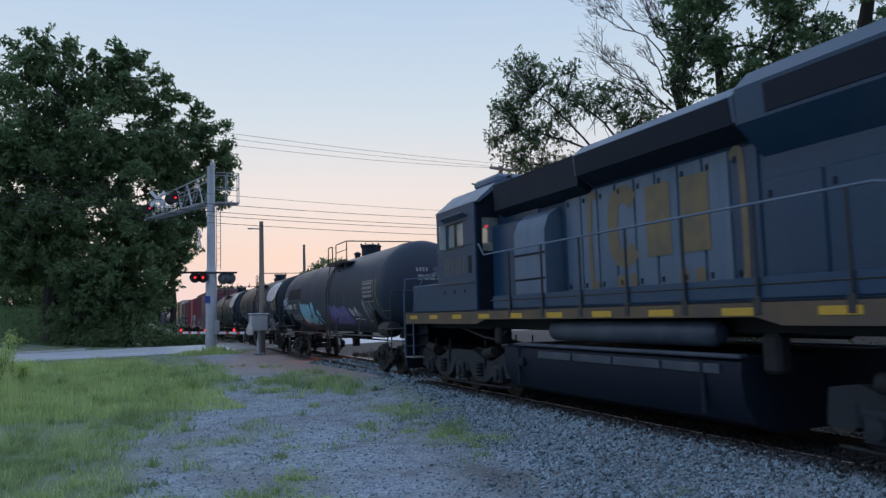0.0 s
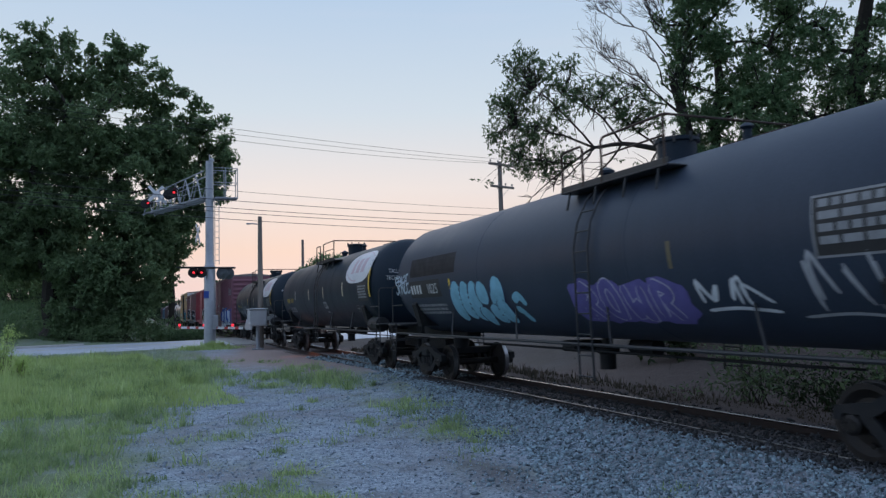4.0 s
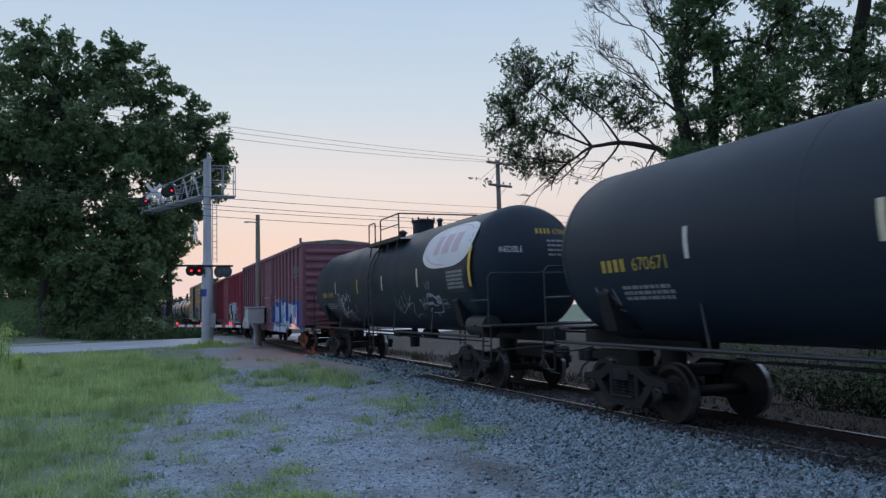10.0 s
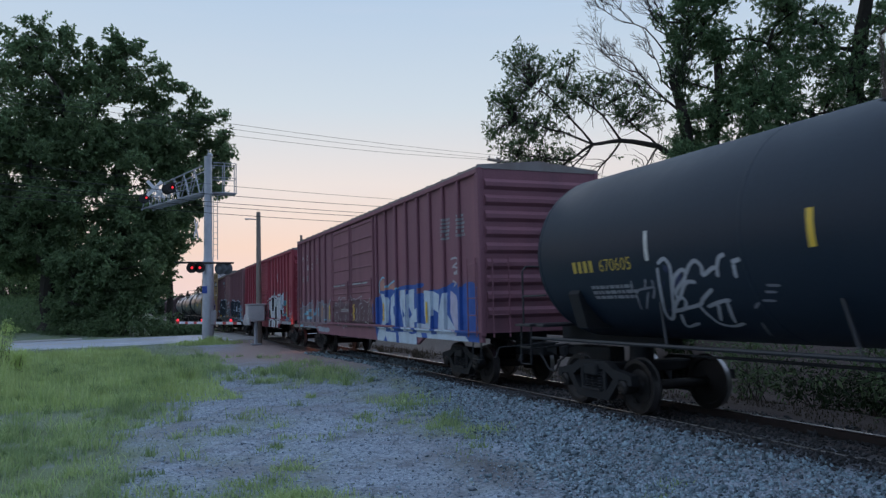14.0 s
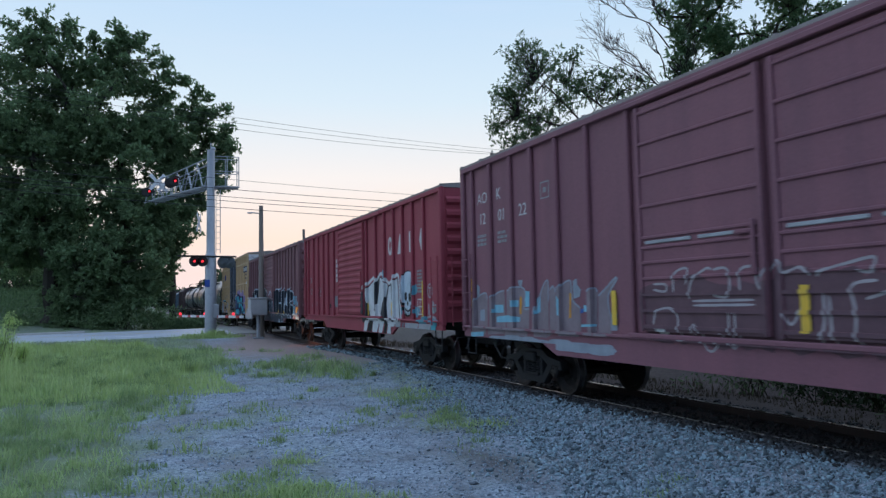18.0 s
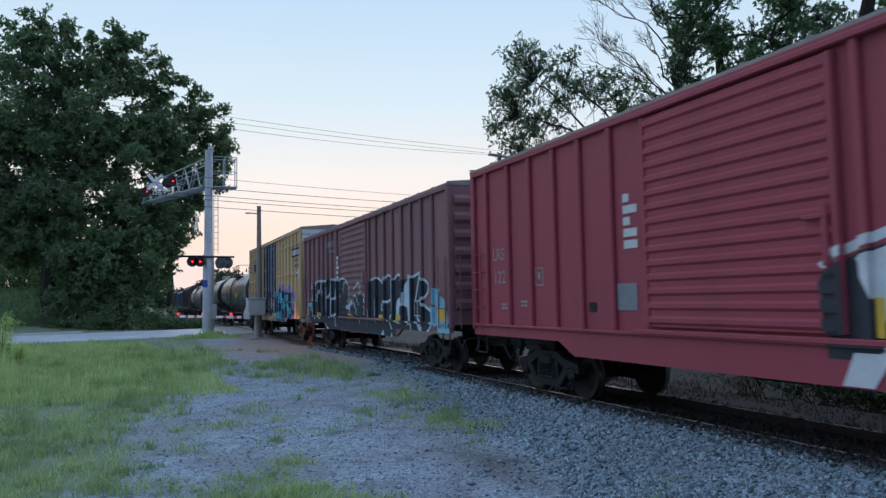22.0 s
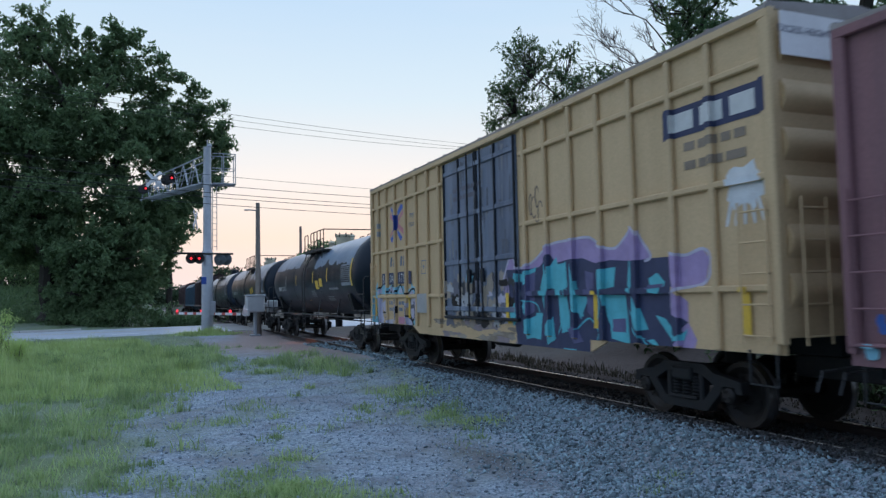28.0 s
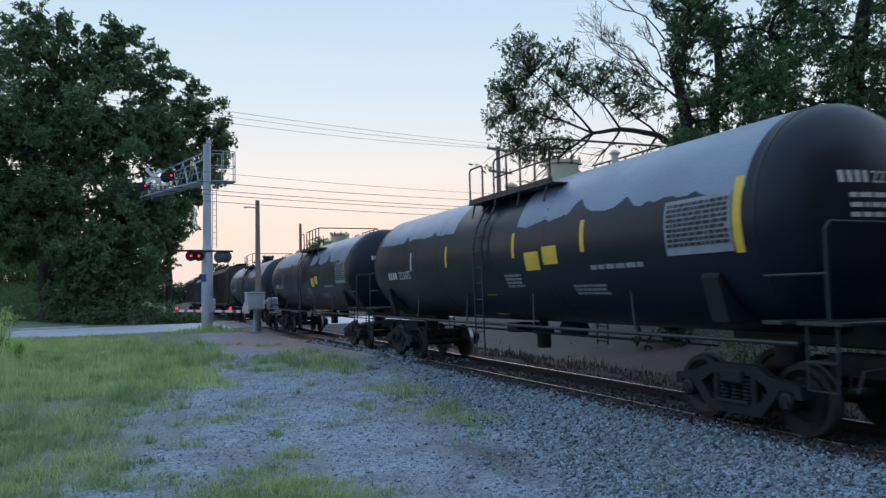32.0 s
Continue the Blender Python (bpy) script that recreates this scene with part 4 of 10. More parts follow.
def side_frame_data():
    mb = Mesh()
    mb.prism(SIDE_OUT, -0.075, 0.075)
    mb.prism(SIDE_LOW, -0.07, 0.07)
    for y in (-0.34, 0.34):
        mb.box((0, y, 0.53), (0.13, 0.10, 0.42), 0.02)
    mb.box((0, 0, 0.36), (0.22, 0.58, 0.05), 0.01)
    return mb.data("side_frame", M["grime"])


SIDE_FRAME = side_frame_data()
SPRINGS = Mesh().lathe([(0.38 + j * 0.025, 0.085 if j % 2 else 0.06) for j in range(13)], (0, 0, 0), "z", 12)
SPRING_DATA = SPRINGS.data("spring", M["grime"])


def add_truck(car, y, rusty=False, spin=True):
    """A two-axle freight truck: bolster, side frames, springs, wheelsets."""
    tr = part("truck", Mesh().box((0, 0, 0.70), (2.3, 0.42, 0.20), 0.03).tube((0, 0, 0.7), (0, 0, 1.2), 0.22, 16).box((0, 0.62, 0.45), (1.3, 0.06, 0.12), 0.01)
              .box((0, -0.62, 0.45), (1.3, 0.06, 0.12), 0.01).box((-0.7, 0.42, 0.47), (0.1, 0.1, 0.3), 0.02).box((-0.7, -0.42, 0.47), (0.1, 0.1, 0.3), 0.02), M["grime"], car)
    tr.matrix_basis = pose(0, y, 0)
    for s in (-1, 1):
        f = part("side_frame", SIDE_FRAME, None, tr)
        f.location = (s * 1.02, 0, 0)
        for yy in (-0.2, 0.0, 0.2):
            part("spring", SPRING_DATA, None, tr).location = (s * 1.02, yy, 0)
    for s in (-1, 1):
        w = part("wheelset", WHEEL_DATA[rusty], None, tr)
        w.matrix_basis = pose(0, s * 0.89, WHEEL_R)
        WHEELSETS.append((w, (0, s * 0.89, WHEEL_R), WHEEL_R))
    return tr


def add_coupler(car, y, d):
    """Draft sill and knuckle coupler at one end; d is its outward direction."""
    mb = Mesh().box((0, y - d * 0.5, 0.86), (0.36, 1.3, 0.30), 0.02).box((0, y + d * 0.28, 0.86), (0.14, 0.6, 0.14), 0.02)
    mb.box((0, y + d * 0.62, 0.86), (0.28, 0.26, 0.26), 0.05).box((-0.11, y + d * 0.78, 0.86), (0.10, 0.18, 0.24), 0.03)
    c = part("coupler", mb, M["grime"], car)
    part("air_hose", Mesh().path([(-0.3, y + d * 0.25, 0.78), (-0.32, y + d * 0.45, 0.66), (-0.30, y + d * 0.62, 0.46), (-0.2, y + d * 0.8, 0.42)], 0.022), M["signal_black"], c)
    part("uncoupling_lever", Mesh().path([(0, y + d * 0.55, 1.02), (-0.35, y + d * 0.3, 1.0), (-1.3, y + d * 0.25, 0.95), (-1.4, y + d * 0.25, 0.72)], 0.014), M["pipe"], c)


def lift(car, by=0.28):
    """Raises the body over its running gear."""
    for c in car.children:
        if not c.name.startswith(("truck", "coupler")):
            c.location.z += by


def new_thing(name, y0, label, category, group="train"):
    ob = tagged(new(name), label, category, group)
    ob.location = (TRACK_X, y0, RAIL_Z)
    CARS.append((ob, y0))
    return ob


def root(o):
    return o.parent or o


def spray_tag(parent, place, n, width, high, w, mat, seed):
    """A quick looping scrawl of n signs."""
    rng, lines, step = random.Random(seed), [], width / n
    for i in range(n):
        c, k = -width / 2 + step * (i + 0.5), rng.choice((3, 4, 5))
        lines.append(([(c + step * rng.uniform(-0.5, 0.6), high * (0.5 if j % 2 else -0.5) * rng.uniform(0.35, 1.1)) for j in range(k)], w * rng.uniform(0.8, 1.2)))
    lines.append(([(-width * 0.5, -high * 0.62), (0, -high * 0.55), (width * 0.55, -high * 0.7)], w))
    paint("graffiti_tag", [stroke(p, q) for p, q in lines], place(0.005), M[mat], parent)


def text_shape(text, u, v, size, squeeze=1.0):
    pts, fs = lettering(text, size, squeeze)
    return [(a + u, b + v) for a, b in pts], fs


def text_bars(u, v, w, size, rows=1, seed=0, gap=0.55):
    """Small unreadable writing: short bars in rows."""
    rng, out = random.Random(seed), []
    for j in range(rows):
        p = u - w / 2
        while p < u + w / 2 - size:
            q = rng.uniform(1.0, 3.2) * size
            q = min(q, u + w / 2 - p)
            out.append(bar(p + q / 2, v - j * size * (1 + gap), q, size))
            p += q + size * 0.5
    return out


def block_marks(u, v, w, h, n, slant=0.0):
    """Marks drawn as plain bars, one for each letter."""
    out = []
    for i in range(n):
        c, s = u - w / 2 + w * (i + 0.5) / n, w / n * 0.62
        out.append(([(c - s / 2, v - h / 2), (c + s / 2, v - h / 2), (c + s / 2 + slant * h, v + h / 2), (c - s / 2 + slant * h, v + h / 2)], [(0, 1, 2, 3)]))
    return out


def frame_bars(a, b, t):
    """Four bars round an empty field."""
    return [bar(-a, 0, t, 2 * b + t), bar(a, 0, t, 2 * b + t), bar(0, b, 2 * a - t, t), bar(0, -b, 2 * a - t, t)]


def slab(a, b, w0, w1, grow=0.0):
    """A four-sided brush block from a up to b, widths w0 and w1."""
    lo, hi = (a[0], a[1] - grow), (b[0], b[1] + grow)
    n, pts = max(1, int(abs(hi[1] - lo[1]) / 0.3)), []
    for i in range(n + 1):
        t = i / n
        c, w = lo[0] + (hi[0] - lo[0]) * t, (w0 + (w1 - w0) * t) / 2 + grow
        pts += [(c - w, lo[1] + (hi[1] - lo[1]) * t), (c + w, lo[1] + (hi[1] - lo[1]) * t)]
    return pts, [(2 * i, 2 * i + 1, 2 * i + 3, 2 * i + 2) for i in range(n)]


def round_letters(parent, place, u0, u1, z0, z1, n, seed, fill, edge, w=0.42, grow=0.1, third=None):
    """Swollen looping forms side by side, with an outline; no true letters."""
    rng, parent = random.Random(seed), root(parent)
    step, high = (u1 - u0) / n, z1 - z0
    for i in range(n):
        c, k = u0 + step * (i + 0.5), rng.choice((0, 1, 2, 3, 4))
        up, lo, r = z1 - w * 0.5 - rng.uniform(0, 0.14) * high, z0 + w * 0.45, step * 0.27
        m = (up + lo) / 2
        paths = {0: [[(c - r, lo), (c - r, m), (c - r * 0.6, up - 0.05), (c, up), (c + r * 0.7, up - 0.08), (c + r, m), (c + r, lo)]],
                 1: [[(c + r, up), (c, up + 0.02), (c - r, m + 0.1), (c - r * 0.8, lo + 0.1), (c, lo), (c + r, lo + 0.08)]],
                 2: [[(c - r, lo), (c - r * 0.8, up)], [(c - r * 0.7, up), (c + r * 0.8, up - 0.1), (c + r, m + 0.1), (c - r * 0.2, m)], [(c, m), (c + r * 1.1, lo)]],
                 3: [[(c - r, up), (c - r * 0.7, lo + 0.05), (c, m), (c + r * 0.6, lo), (c + r, up)]],
                 4: [[(c + r * 0.2, lo), (c - r, lo + 0.2), (c - r, up - 0.15), (c, up), (c + r, up - 0.2), (c + r, lo + 0.25), (c + r * 0.1, lo)]]}[k]
        paths = [[(u + rng.uniform(-0.06, 0.06) * step, v + rng.uniform(-0.04, 0.04) * high) for u, v in p] for p in paths]
        z = 0.004 + 0.0035 * (i % 4)
        e = paint("graffiti_letter", [stroke(p, w + grow) for p in paths], place(z), M[edge], parent)
        paint("letter_fill", [stroke(p, w) for p in paths], place(z + 0.002), M[fill], e)
        if third:
            paint("letter_shading", [stroke([(p[0][0], p[0][1] + 0.1), ((p[0][0] + p[1][0]) / 2 + 0.05, (p[0][1] + p[1][1]) / 2)], w * 0.35) for p in paths], place(z + 0.0032), M[third], e)


def haloes(parent, place, u0, u1, z0, z1, n, seed, mat, lift, name="graffiti_background", wild=0.22):
    """A cloudy ground of overlapping soft-edged fields."""
    rng = random.Random(seed)
    step = (u1 - u0) / n
    for i in range(n):
        hi = z1 - rng.uniform(0, 0.18) * (z1 - z0)
        paint(name, [blob(u0 + step * (i + 0.5), (z0 + hi) / 2, step * 1.5, (hi - z0) * 1.06, rng, wild * 0.5, 20)], place(lift + 0.0004 * i), M[mat], root(parent))


def fields(parent, place, polys, mat, lift, name="graffiti_fill"):
    """Flat painted fields, each with its own outline."""
    for i, p in enumerate(polys):
        paint(name, [(p, [tuple(range(len(p)))])], place(lift + 0.0003 * (i % 4)), M[mat], root(parent))


def brush(parent, place, lines, w, mat, lift, name="graffiti_line", blunt=False):
    """Brush lines, each a part of its own."""
    for i, p in enumerate(lines):
        paint(name, [stroke(p, w, blunt)], place(lift + 0.0004 * (i % 4)), M[mat], root(parent))


# tank cars
def tank_car(y_near, y_far, label, skin, rails, marks, rusty=False, radius=1.53, axis=2.48, hatch="black_tank", cylinder=True):
    """A tank on saddles: y_near and y_far are where its heads end, along the track at the start."""
    mid, ln = (y_near + y_far) / 2, y_far - y_near
    car = new_thing("tank_car", mid, label, "tank car")
    h, R, head = ln / 2, radius, 0.72
    prof = [(-h + head * (1 - math.cos(math.pi / 2 * i / 8)), max(R * math.sin(math.pi / 2 * i / 8), 0.002)) for i in range(9)]
    body = prof + [(-h + head + (ln - 2 * head) * i / 10, R) for i in range(1, 10)] + [(-a, r) for a, r in prof[::-1]]
    tank = part("tank", Mesh().lathe(body, (0, 0, axis), "y", 56), M[skin], car, smooth=50)
    for f in (-0.5, -0.17, 0.17, 0.5):
        y0 = f * (ln - 2 * head)
        part("weld_band", Mesh().lathe([(y0 - 0.02, R), (y0 - 0.014, R + 0.004), (y0 + 0.014, R + 0.004), (y0 + 0.02, R)], (0, 0, axis), "y", 56), M[skin], tank)
    tc = h - 1.65
    for s in (-1, 1):
        sill = Mesh().box((0, s * (h - 0.9), 0.98), (0.42, 3.3, 0.34), 0.03)
        sill.prism([(-1.25, 1.15), (1.25, 1.15), (1.42, 1.75), (1.30, 1.95), (0.7, axis - R + 0.25), (-0.7, axis - R + 0.25), (-1.30, 1.95), (-1.42, 1.75)], s * tc - 0.16, s * tc + 0.16, "y")
        part("bolster", sill, M["grime"], car)
        # end platform, its edge rail and the safety rail round the head
        plat = Mesh().box((0, s * (h + 0.12), 1.18), (3.0, 0.62, 0.05), 0.01).box((0, s * (h - 0.55), 1.18), (3.0, 0.3, 0.05), 0.01)
        part("end_platform", plat, M["pipe"], car)
        e = Mesh().path([(-1.42, s * (h + 0.2), 1.2), (-1.42, s * (h + 0.2), 2.25), (-1.34, s * (h + 0.2), 2.34), (1.34, s * (h + 0.2), 2.34), (1.42, s * (h + 0.2), 2.25), (1.42, s * (h + 0.2), 1.2)], 0.021)
        e.path([(-1.42, s * (h + 0.2), 1.75), (-1.42, s * (h - 0.7), 1.75)], 0.018)
        part("end_handrail", e, M["pipe"], car)
        for q in (-1, 1):
            st = Mesh().path([(q * 1.42, s * (h + 0.3), 1.18), (q * 1.44, s * (h + 0.3), 0.42), (q * 1.44, s * (h - 0.1), 0.42), (q * 1.42, s * (h - 0.1), 1.18)], 0.019).box((q * 1.44, s * (h + 0.1), 0.75), (0.05, 0.42, 0.03))
            part("sill_step", st, M["pipe"], car)
        add_coupler(car, s * (h + 0.25), s)
        add_truck(car, s * tc, rusty)
    for q in (-1, 1):
        r = Mesh().tube((q * 1.45, -h + 0.2, 0.94), (q * 1.45, h - 0.2, 0.94), 0.03, 8)
        part("running_rail", r, M["pipe"], car)
        for y0 in (-0.62, -0.25, 0.12, 0.5):
            r = Mesh().path([(q * 1.45, y0 * h, 0.94), (q * 1.22, y0 * h + 0.4, 1.6)], 0.02)
            part("rail_bracket", r, M["pipe"], car)
    rl, rh, ph = rails
    ymid = (rl + rh) / 2 - mid
    rln = (rh - rl) / 2
    zt = axis + R
    # a working platform on each shoulder, fenced by one rail enclosure
    zr, zp, y0, y1 = zt + ph, zt - 0.34, ymid - rln, ymid + rln
    for q in (-1, 1):
        walkway = part("walkway", Mesh().box((q * 1.02, ymid, zp), (0.62, rln * 2 + 0.1, 0.03), 0.008).box((q * 1.31, ymid, zp + 0.05), (0.02, rln * 2 + 0.1, 0.12), 0.004), M["pipe"], car)
        for i in range(4):
            yb = y0 + 0.2 + (2 * rln - 0.4) * i / 3
            part("walkway_bracket", Mesh().tube((q * 1.28, yb, zp), (q * 1.36, yb, zp - 0.34), 0.022, 6), M["pipe"], walkway)
        x = q * 1.31
        rr = Mesh().path([(x, y1, zp), (x, y1, zr - 0.07), (x, y1 - 0.07, zr - 0.02), (x, y1 - 0.62, zr - 0.02), (x, y1 - 0.68, zr - 0.08), (x, y1 - 0.68, zp)], 0.022)
        rr.path([(x, y1 - 1.25, zp), (x, y1 - 1.25, zr - 0.07), (x, y1 - 1.32, zr), (x, y0 + 0.05, zr), (x - q * 0.05, y0, zr), (0, y0, zr)], 0.022)
        rr.tube((x, y0 + 0.03, zp), (x, y0 + 0.03, zr), 0.022, 6)
        rr.tube((x, y1 - 1.25, zp + 0.45), (x, y0, zp + 0.45), 0.016, 6)
        for k2 in range(1, 4):
            yp = y0 + (y1 - 1.25 - y0) * k2 / 4
            if hatch == "hatch_cream":
                rr.tube((x, yp, zp), (x, yp, zr), 0.022, 6)
        part("guard_rail", rr, M["rust_rail"], walkway)
    hb = Mesh().lathe([(0, 0.34), (0.42, 0.34), (0.44, 0.38), (0.5, 0.38), (0.53, 0.2), (0.53, 0.001)], (0, ymid - 0.15, zt - 0.1), "z", 24)
    man = part("manway", hb, M[hatch], car)
    bolt = Mesh().tube((0, 0, 0.30), (0, 0, 0.47), 0.025, 6).data("hatch_bolt", M["pipe"])
    for k in range(8):
        part("hatch_bolt", bolt, None, man).location = (0.37 * math.cos(math.pi * k / 4), ymid - 0.15 + 0.37 * math.sin(math.pi * k / 4), zt)
    part("safety_valve", Mesh().lathe([(0, 0.12), (0.2, 0.12), (0.22, 0.16), (0.28, 0.16), (0.34, 0.06), (0.36, 0.001)], (0.1, ymid + rln + 0.6, zt - 0.02), "z", 14), M[hatch], car)
    part("vacuum_valve", Mesh().lathe([(0, 0.07), (0.16, 0.07), (0.2, 0.11), (0.26, 0.05), (0.27, 0.001)], (-0.2, ymid - rln - 0.5, zt - 0.02), "z", 12), M[hatch], car)
    # ladder up each side, at the end of the rails
    ymid = y1 - 0.96
    for q in (-1, 1):
        lad = Mesh()
        arc = [(q * (R + 0.09) * math.cos(a), axis + (R + 0.09) * math.sin(a)) for a in [math.radians(v) for v in (50, 36, 20, 4)]]
        for dy in (-0.21, 0.21):
            lad.path([(x, ymid + dy, z) for x, z in arc] + [(q * 1.60, ymid + dy, 1.3), (q * 1.58, ymid + dy, 0.35)], 0.02)
        for k in range(9):
            z = 0.42 + k * 0.35
            dz = (z - axis) / (R + 0.09)
            x = q * ((R + 0.09) * math.cos(math.asin(min(max(dz, 0), 0.98))) if z > axis else 1.60)
            lad.tube((x, ymid - 0.21, z), (x, ymid + 0.21, z), 0.014, 6)
        part("side_ladder", lad, M["pipe"], car)
    part("bottom_outlet", Mesh().lathe([(0, 0.16), (0.3, 0.16), (0.34, 0.24), (0.4, 0.24), (0.42, 0.12), (0.62, 0.1), (0.62, 0.001)][::-1], (0, 0, axis - R - 0.6), "z", 16), M["grime"], car)
    if cylinder:
        part("brake_cylinder", Mesh().lathe([(-0.5, 0.001), (-0.5, 0.24), (0.42, 0.24), (0.5, 0.15), (0.5, 0.001)], (-1.22, -h + 0.56, 1.17), "y", 18).box((-1.22, -h + 0.56, 0.95), (0.3, 0.5, 0.06), 0.02).lathe([(0.18, 0.25), (0.24, 0.25)], (-1.22, -h + 0.56, 1.17), "y", 18).lathe([(-0.24, 0.25), (-0.18, 0.25)], (-1.22, -h + 0.56, 1.17), "y", 18), M["pipe"], car)
    part("brake_rigging", Mesh().tube((-0.4, -h + 3.4, 0.72), (-0.4, h - 3.4, 0.72), 0.02, 6).tube((0.3, -h + 3.4, 0.66), (0.3, h - 3.4, 0.66), 0.018, 6)
         .box((0, 0.9, 0.78), (0.7, 0.5, 0.22), 0.03).tube((0.2, -1.3, 0.8), (0.2, -0.6, 0.8), 0.16, 12), M["grime"], car)
    marks(car, tank, mid, axis, R, ln)
    lift(car)
    return car, tank


def on_tank(mid, axis, R, y, z):
    """Maps flat lettering onto the near side of a tank; y along the track at the start, z above the rail."""
    a0 = math.asin(max(-1, min(1, (z - axis) / R)))

    def placed(lift):
        def f(u, v):
            a = a0 + v / R
            return (-(R + lift) * math.cos(a), y - mid - u, axis + (R + lift) * math.sin(a))
        return f
    return placed


def on_head(mid, ln, axis, R, y_sign=-1):
    """Maps flat lettering onto a domed tank head."""
    def placed(lift):
        def f(u, v):
            r = min(math.hypot(u, v) / R, 0.98)
            d = 0.72 * (1 - math.sqrt(1 - r * r))
            return (u, y_sign * (ln / 2 - d + lift), axis + v)
        return f
    return placed


def reflectors(tank, mid, axis, R, spots):
    for y, z, w, hgt, mat in spots:
        paint("reflector", [bar(0, 0, w, hgt)], on_tank(mid, axis, R, y, z)(0.004), M[mat], tank)


def marks_a(car, tank, mid, axis, R, ln):
    at = lambda y, z: on_tank(mid, axis, R, y, z)
    paint("number_panel", [bar(0, 0, 2.2, 0.46)], at(36.9, 2.15)(0.004), M["signal_black"], tank)
    paint("lettering", block_marks(0.58 - 1.2, 0, 0.85, 0.24, 4) + [text_shape("1025", 0.55, 0, 0.26)], at(36.9, 2.15)(0.008), M["lettering"], tank)
    paint("small_print", text_bars(0, 0.0, 2.3, 0.075, 3, 3), at(36.9, 1.72)(0.005), M["dim_lettering"], tank)
    paint("dark_patch", [bar(0, 0, 3.1, 0.5)], at(36.35, 2.74)(0.004), M["g_coal"], tank)
    puff = on_tank(mid, axis, R, 33.14, axis)
    fat = ([(-1.55, -0.30), (-1.85, -0.62), (-1.98, -1.05), (-1.92, -1.3)], [(-1.08, -0.28), (-1.3, -0.68), (-1.5, -1.24)], [(-0.6, -0.30), (-0.8, -0.64), (-1.06, -1.3)],
           [(-0.2, -0.32), (-0.36, -0.62), (-0.4, -0.82)], [(-0.6, -0.9), (-0.62, -1.25), (-0.5, -1.38)], [(0.55, -0.22), (0.38, -0.66), (0.08, -0.9)], [(-0.13, -0.86), (-0.04, -1.1), (-0.06, -1.38)], [(0.42, -0.72), (0.42, -1.38)])
    for i, p in enumerate(fat):
        e = paint("graffiti_letter", [stroke(p, 0.66, True)], puff(0.004 + 0.0012 * i), M["g_navy"], car)
        paint("letter_fill", [stroke(p, 0.53, True)], puff(0.0048 + 0.0012 * i), M["g_sky"], e)
    brush(tank, puff, ([(1.0, -0.78), (1.3, -0.66), (1.46, -0.88)], [(0.95, -0.98), (1.15, -1.04), (1.26, -1.34)]), 0.2, "g_sky", 0.005, "graffiti_drips", True)
    brush(tank, at(38.6, 2.3), ([(-0.32, 0.2), (-0.46, 0.24), (-0.54, 0.1), (-0.40, 0.0), (-0.36, -0.14), (-0.5, -0.24), (-0.58, -0.16)], [(-0.3, -0.26), (-0.26, 0.22), (-0.12, 0.24), (-0.08, 0.06), (-0.26, 0.0)], [(-0.12, -0.24), (0.02, 0.26), (0.08, -0.22)], [(-0.08, -0.06), (0.1, -0.04)],
                                [(0.12, 0.22), (0.32, 0.26), (0.12, -0.2), (0.36, -0.16)], [(0.56, 0.3), (0.4, 0.26), (0.42, -0.2), (0.62, -0.14)], [(0.4, 0.04), (0.56, 0.06)], [(-0.5, 0.1), (-0.2, 0.14), (0.1, 0.08), (0.4, 0.16)]), 0.055, "g_ice", 0.009, "graffiti_tag")
    haloes(tank, at(28.4, 1.65), -1.4, 1.4, -0.45, 0.5, 4, 9, "g_violet", 0.004)
    round_letters(tank, at(28.4, 1.65), -1.3, 1.3, -0.42, 0.44, 4, 109, "g_violet", "g_pale", 0.16, 0.05)
    spray_tag(tank, at(26.0, 1.75), 3, 1.2, 0.5, 0.06, "g_white", 10)
    spray_tag(tank, at(24.3, 1.8), 4, 1.5, 0.8, 0.05, "g_silver", 11)
    paint("graffiti_drips", [blob(0, 0, 0.5, 1.1, random.Random(3), 0.3)], at(23.7, 1.3)(0.004), M["g_grey"], tank)
    paint("data_panel", [bar(0, 0, 1.25, 0.72)], at(23.9, 2.42)(0.004), M["dim_lettering"], tank)
    paint("data_panel", [bar(0, 0, 1.19, 0.66)], at(23.9, 2.42)(0.007), M["signal_black"], tank)
    paint("small_print", text_bars(0, 0.26, 1.05, 0.09, 4, 4), at(23.9, 2.42)(0.010), M["dim_lettering"], tank)
    reflectors(tank, mid, axis, R, [(35.15, 2.05, 0.10, 0.6, "stripe"), (27.0, 2.3, 0.09, 0.4, "dull_stripe"), (23.0, 2.35, 0.12, 0.95, "dull_stripe")])
    head = on_head(mid, ln, axis, R)
    paint("lettering", block_marks(0.05, 0, 0.42, 0.13, 4) + [text_shape("1025", 0.58, 0, 0.13)] + text_bars(0.35, -0.2, 0.9, 0.07, 2, 6), lambda u, v: head(0.006)(u - 0.3, v + 0.55), M["dim_lettering"], tank)


def emblem(tank, at, w, h):
    rng = random.Random(1)
    o = paint("emblem", [blob(0, 0, w, h, rng, 0.0, 40, 6)], at(0.004), M["oval"], root(tank), "white oval company emblem")
    paint("emblem_ring", [stroke([(w * 0.46 * math.cos(t), h * 0.44 * math.sin(t)) for t in [2 * math.pi * i / 24 for i in range(2, 19)]], 0.035)], at(0.008), M["emblem_pink"], o)
    paint("emblem_mark", [bar(-0.62, 0.0, 0.34, 0.56), bar(-0.02, 0.0, 0.44, 0.56), bar(0.58, 0.0, 0.40, 0.56)], at(0.008), M["emblem_pink"], o)


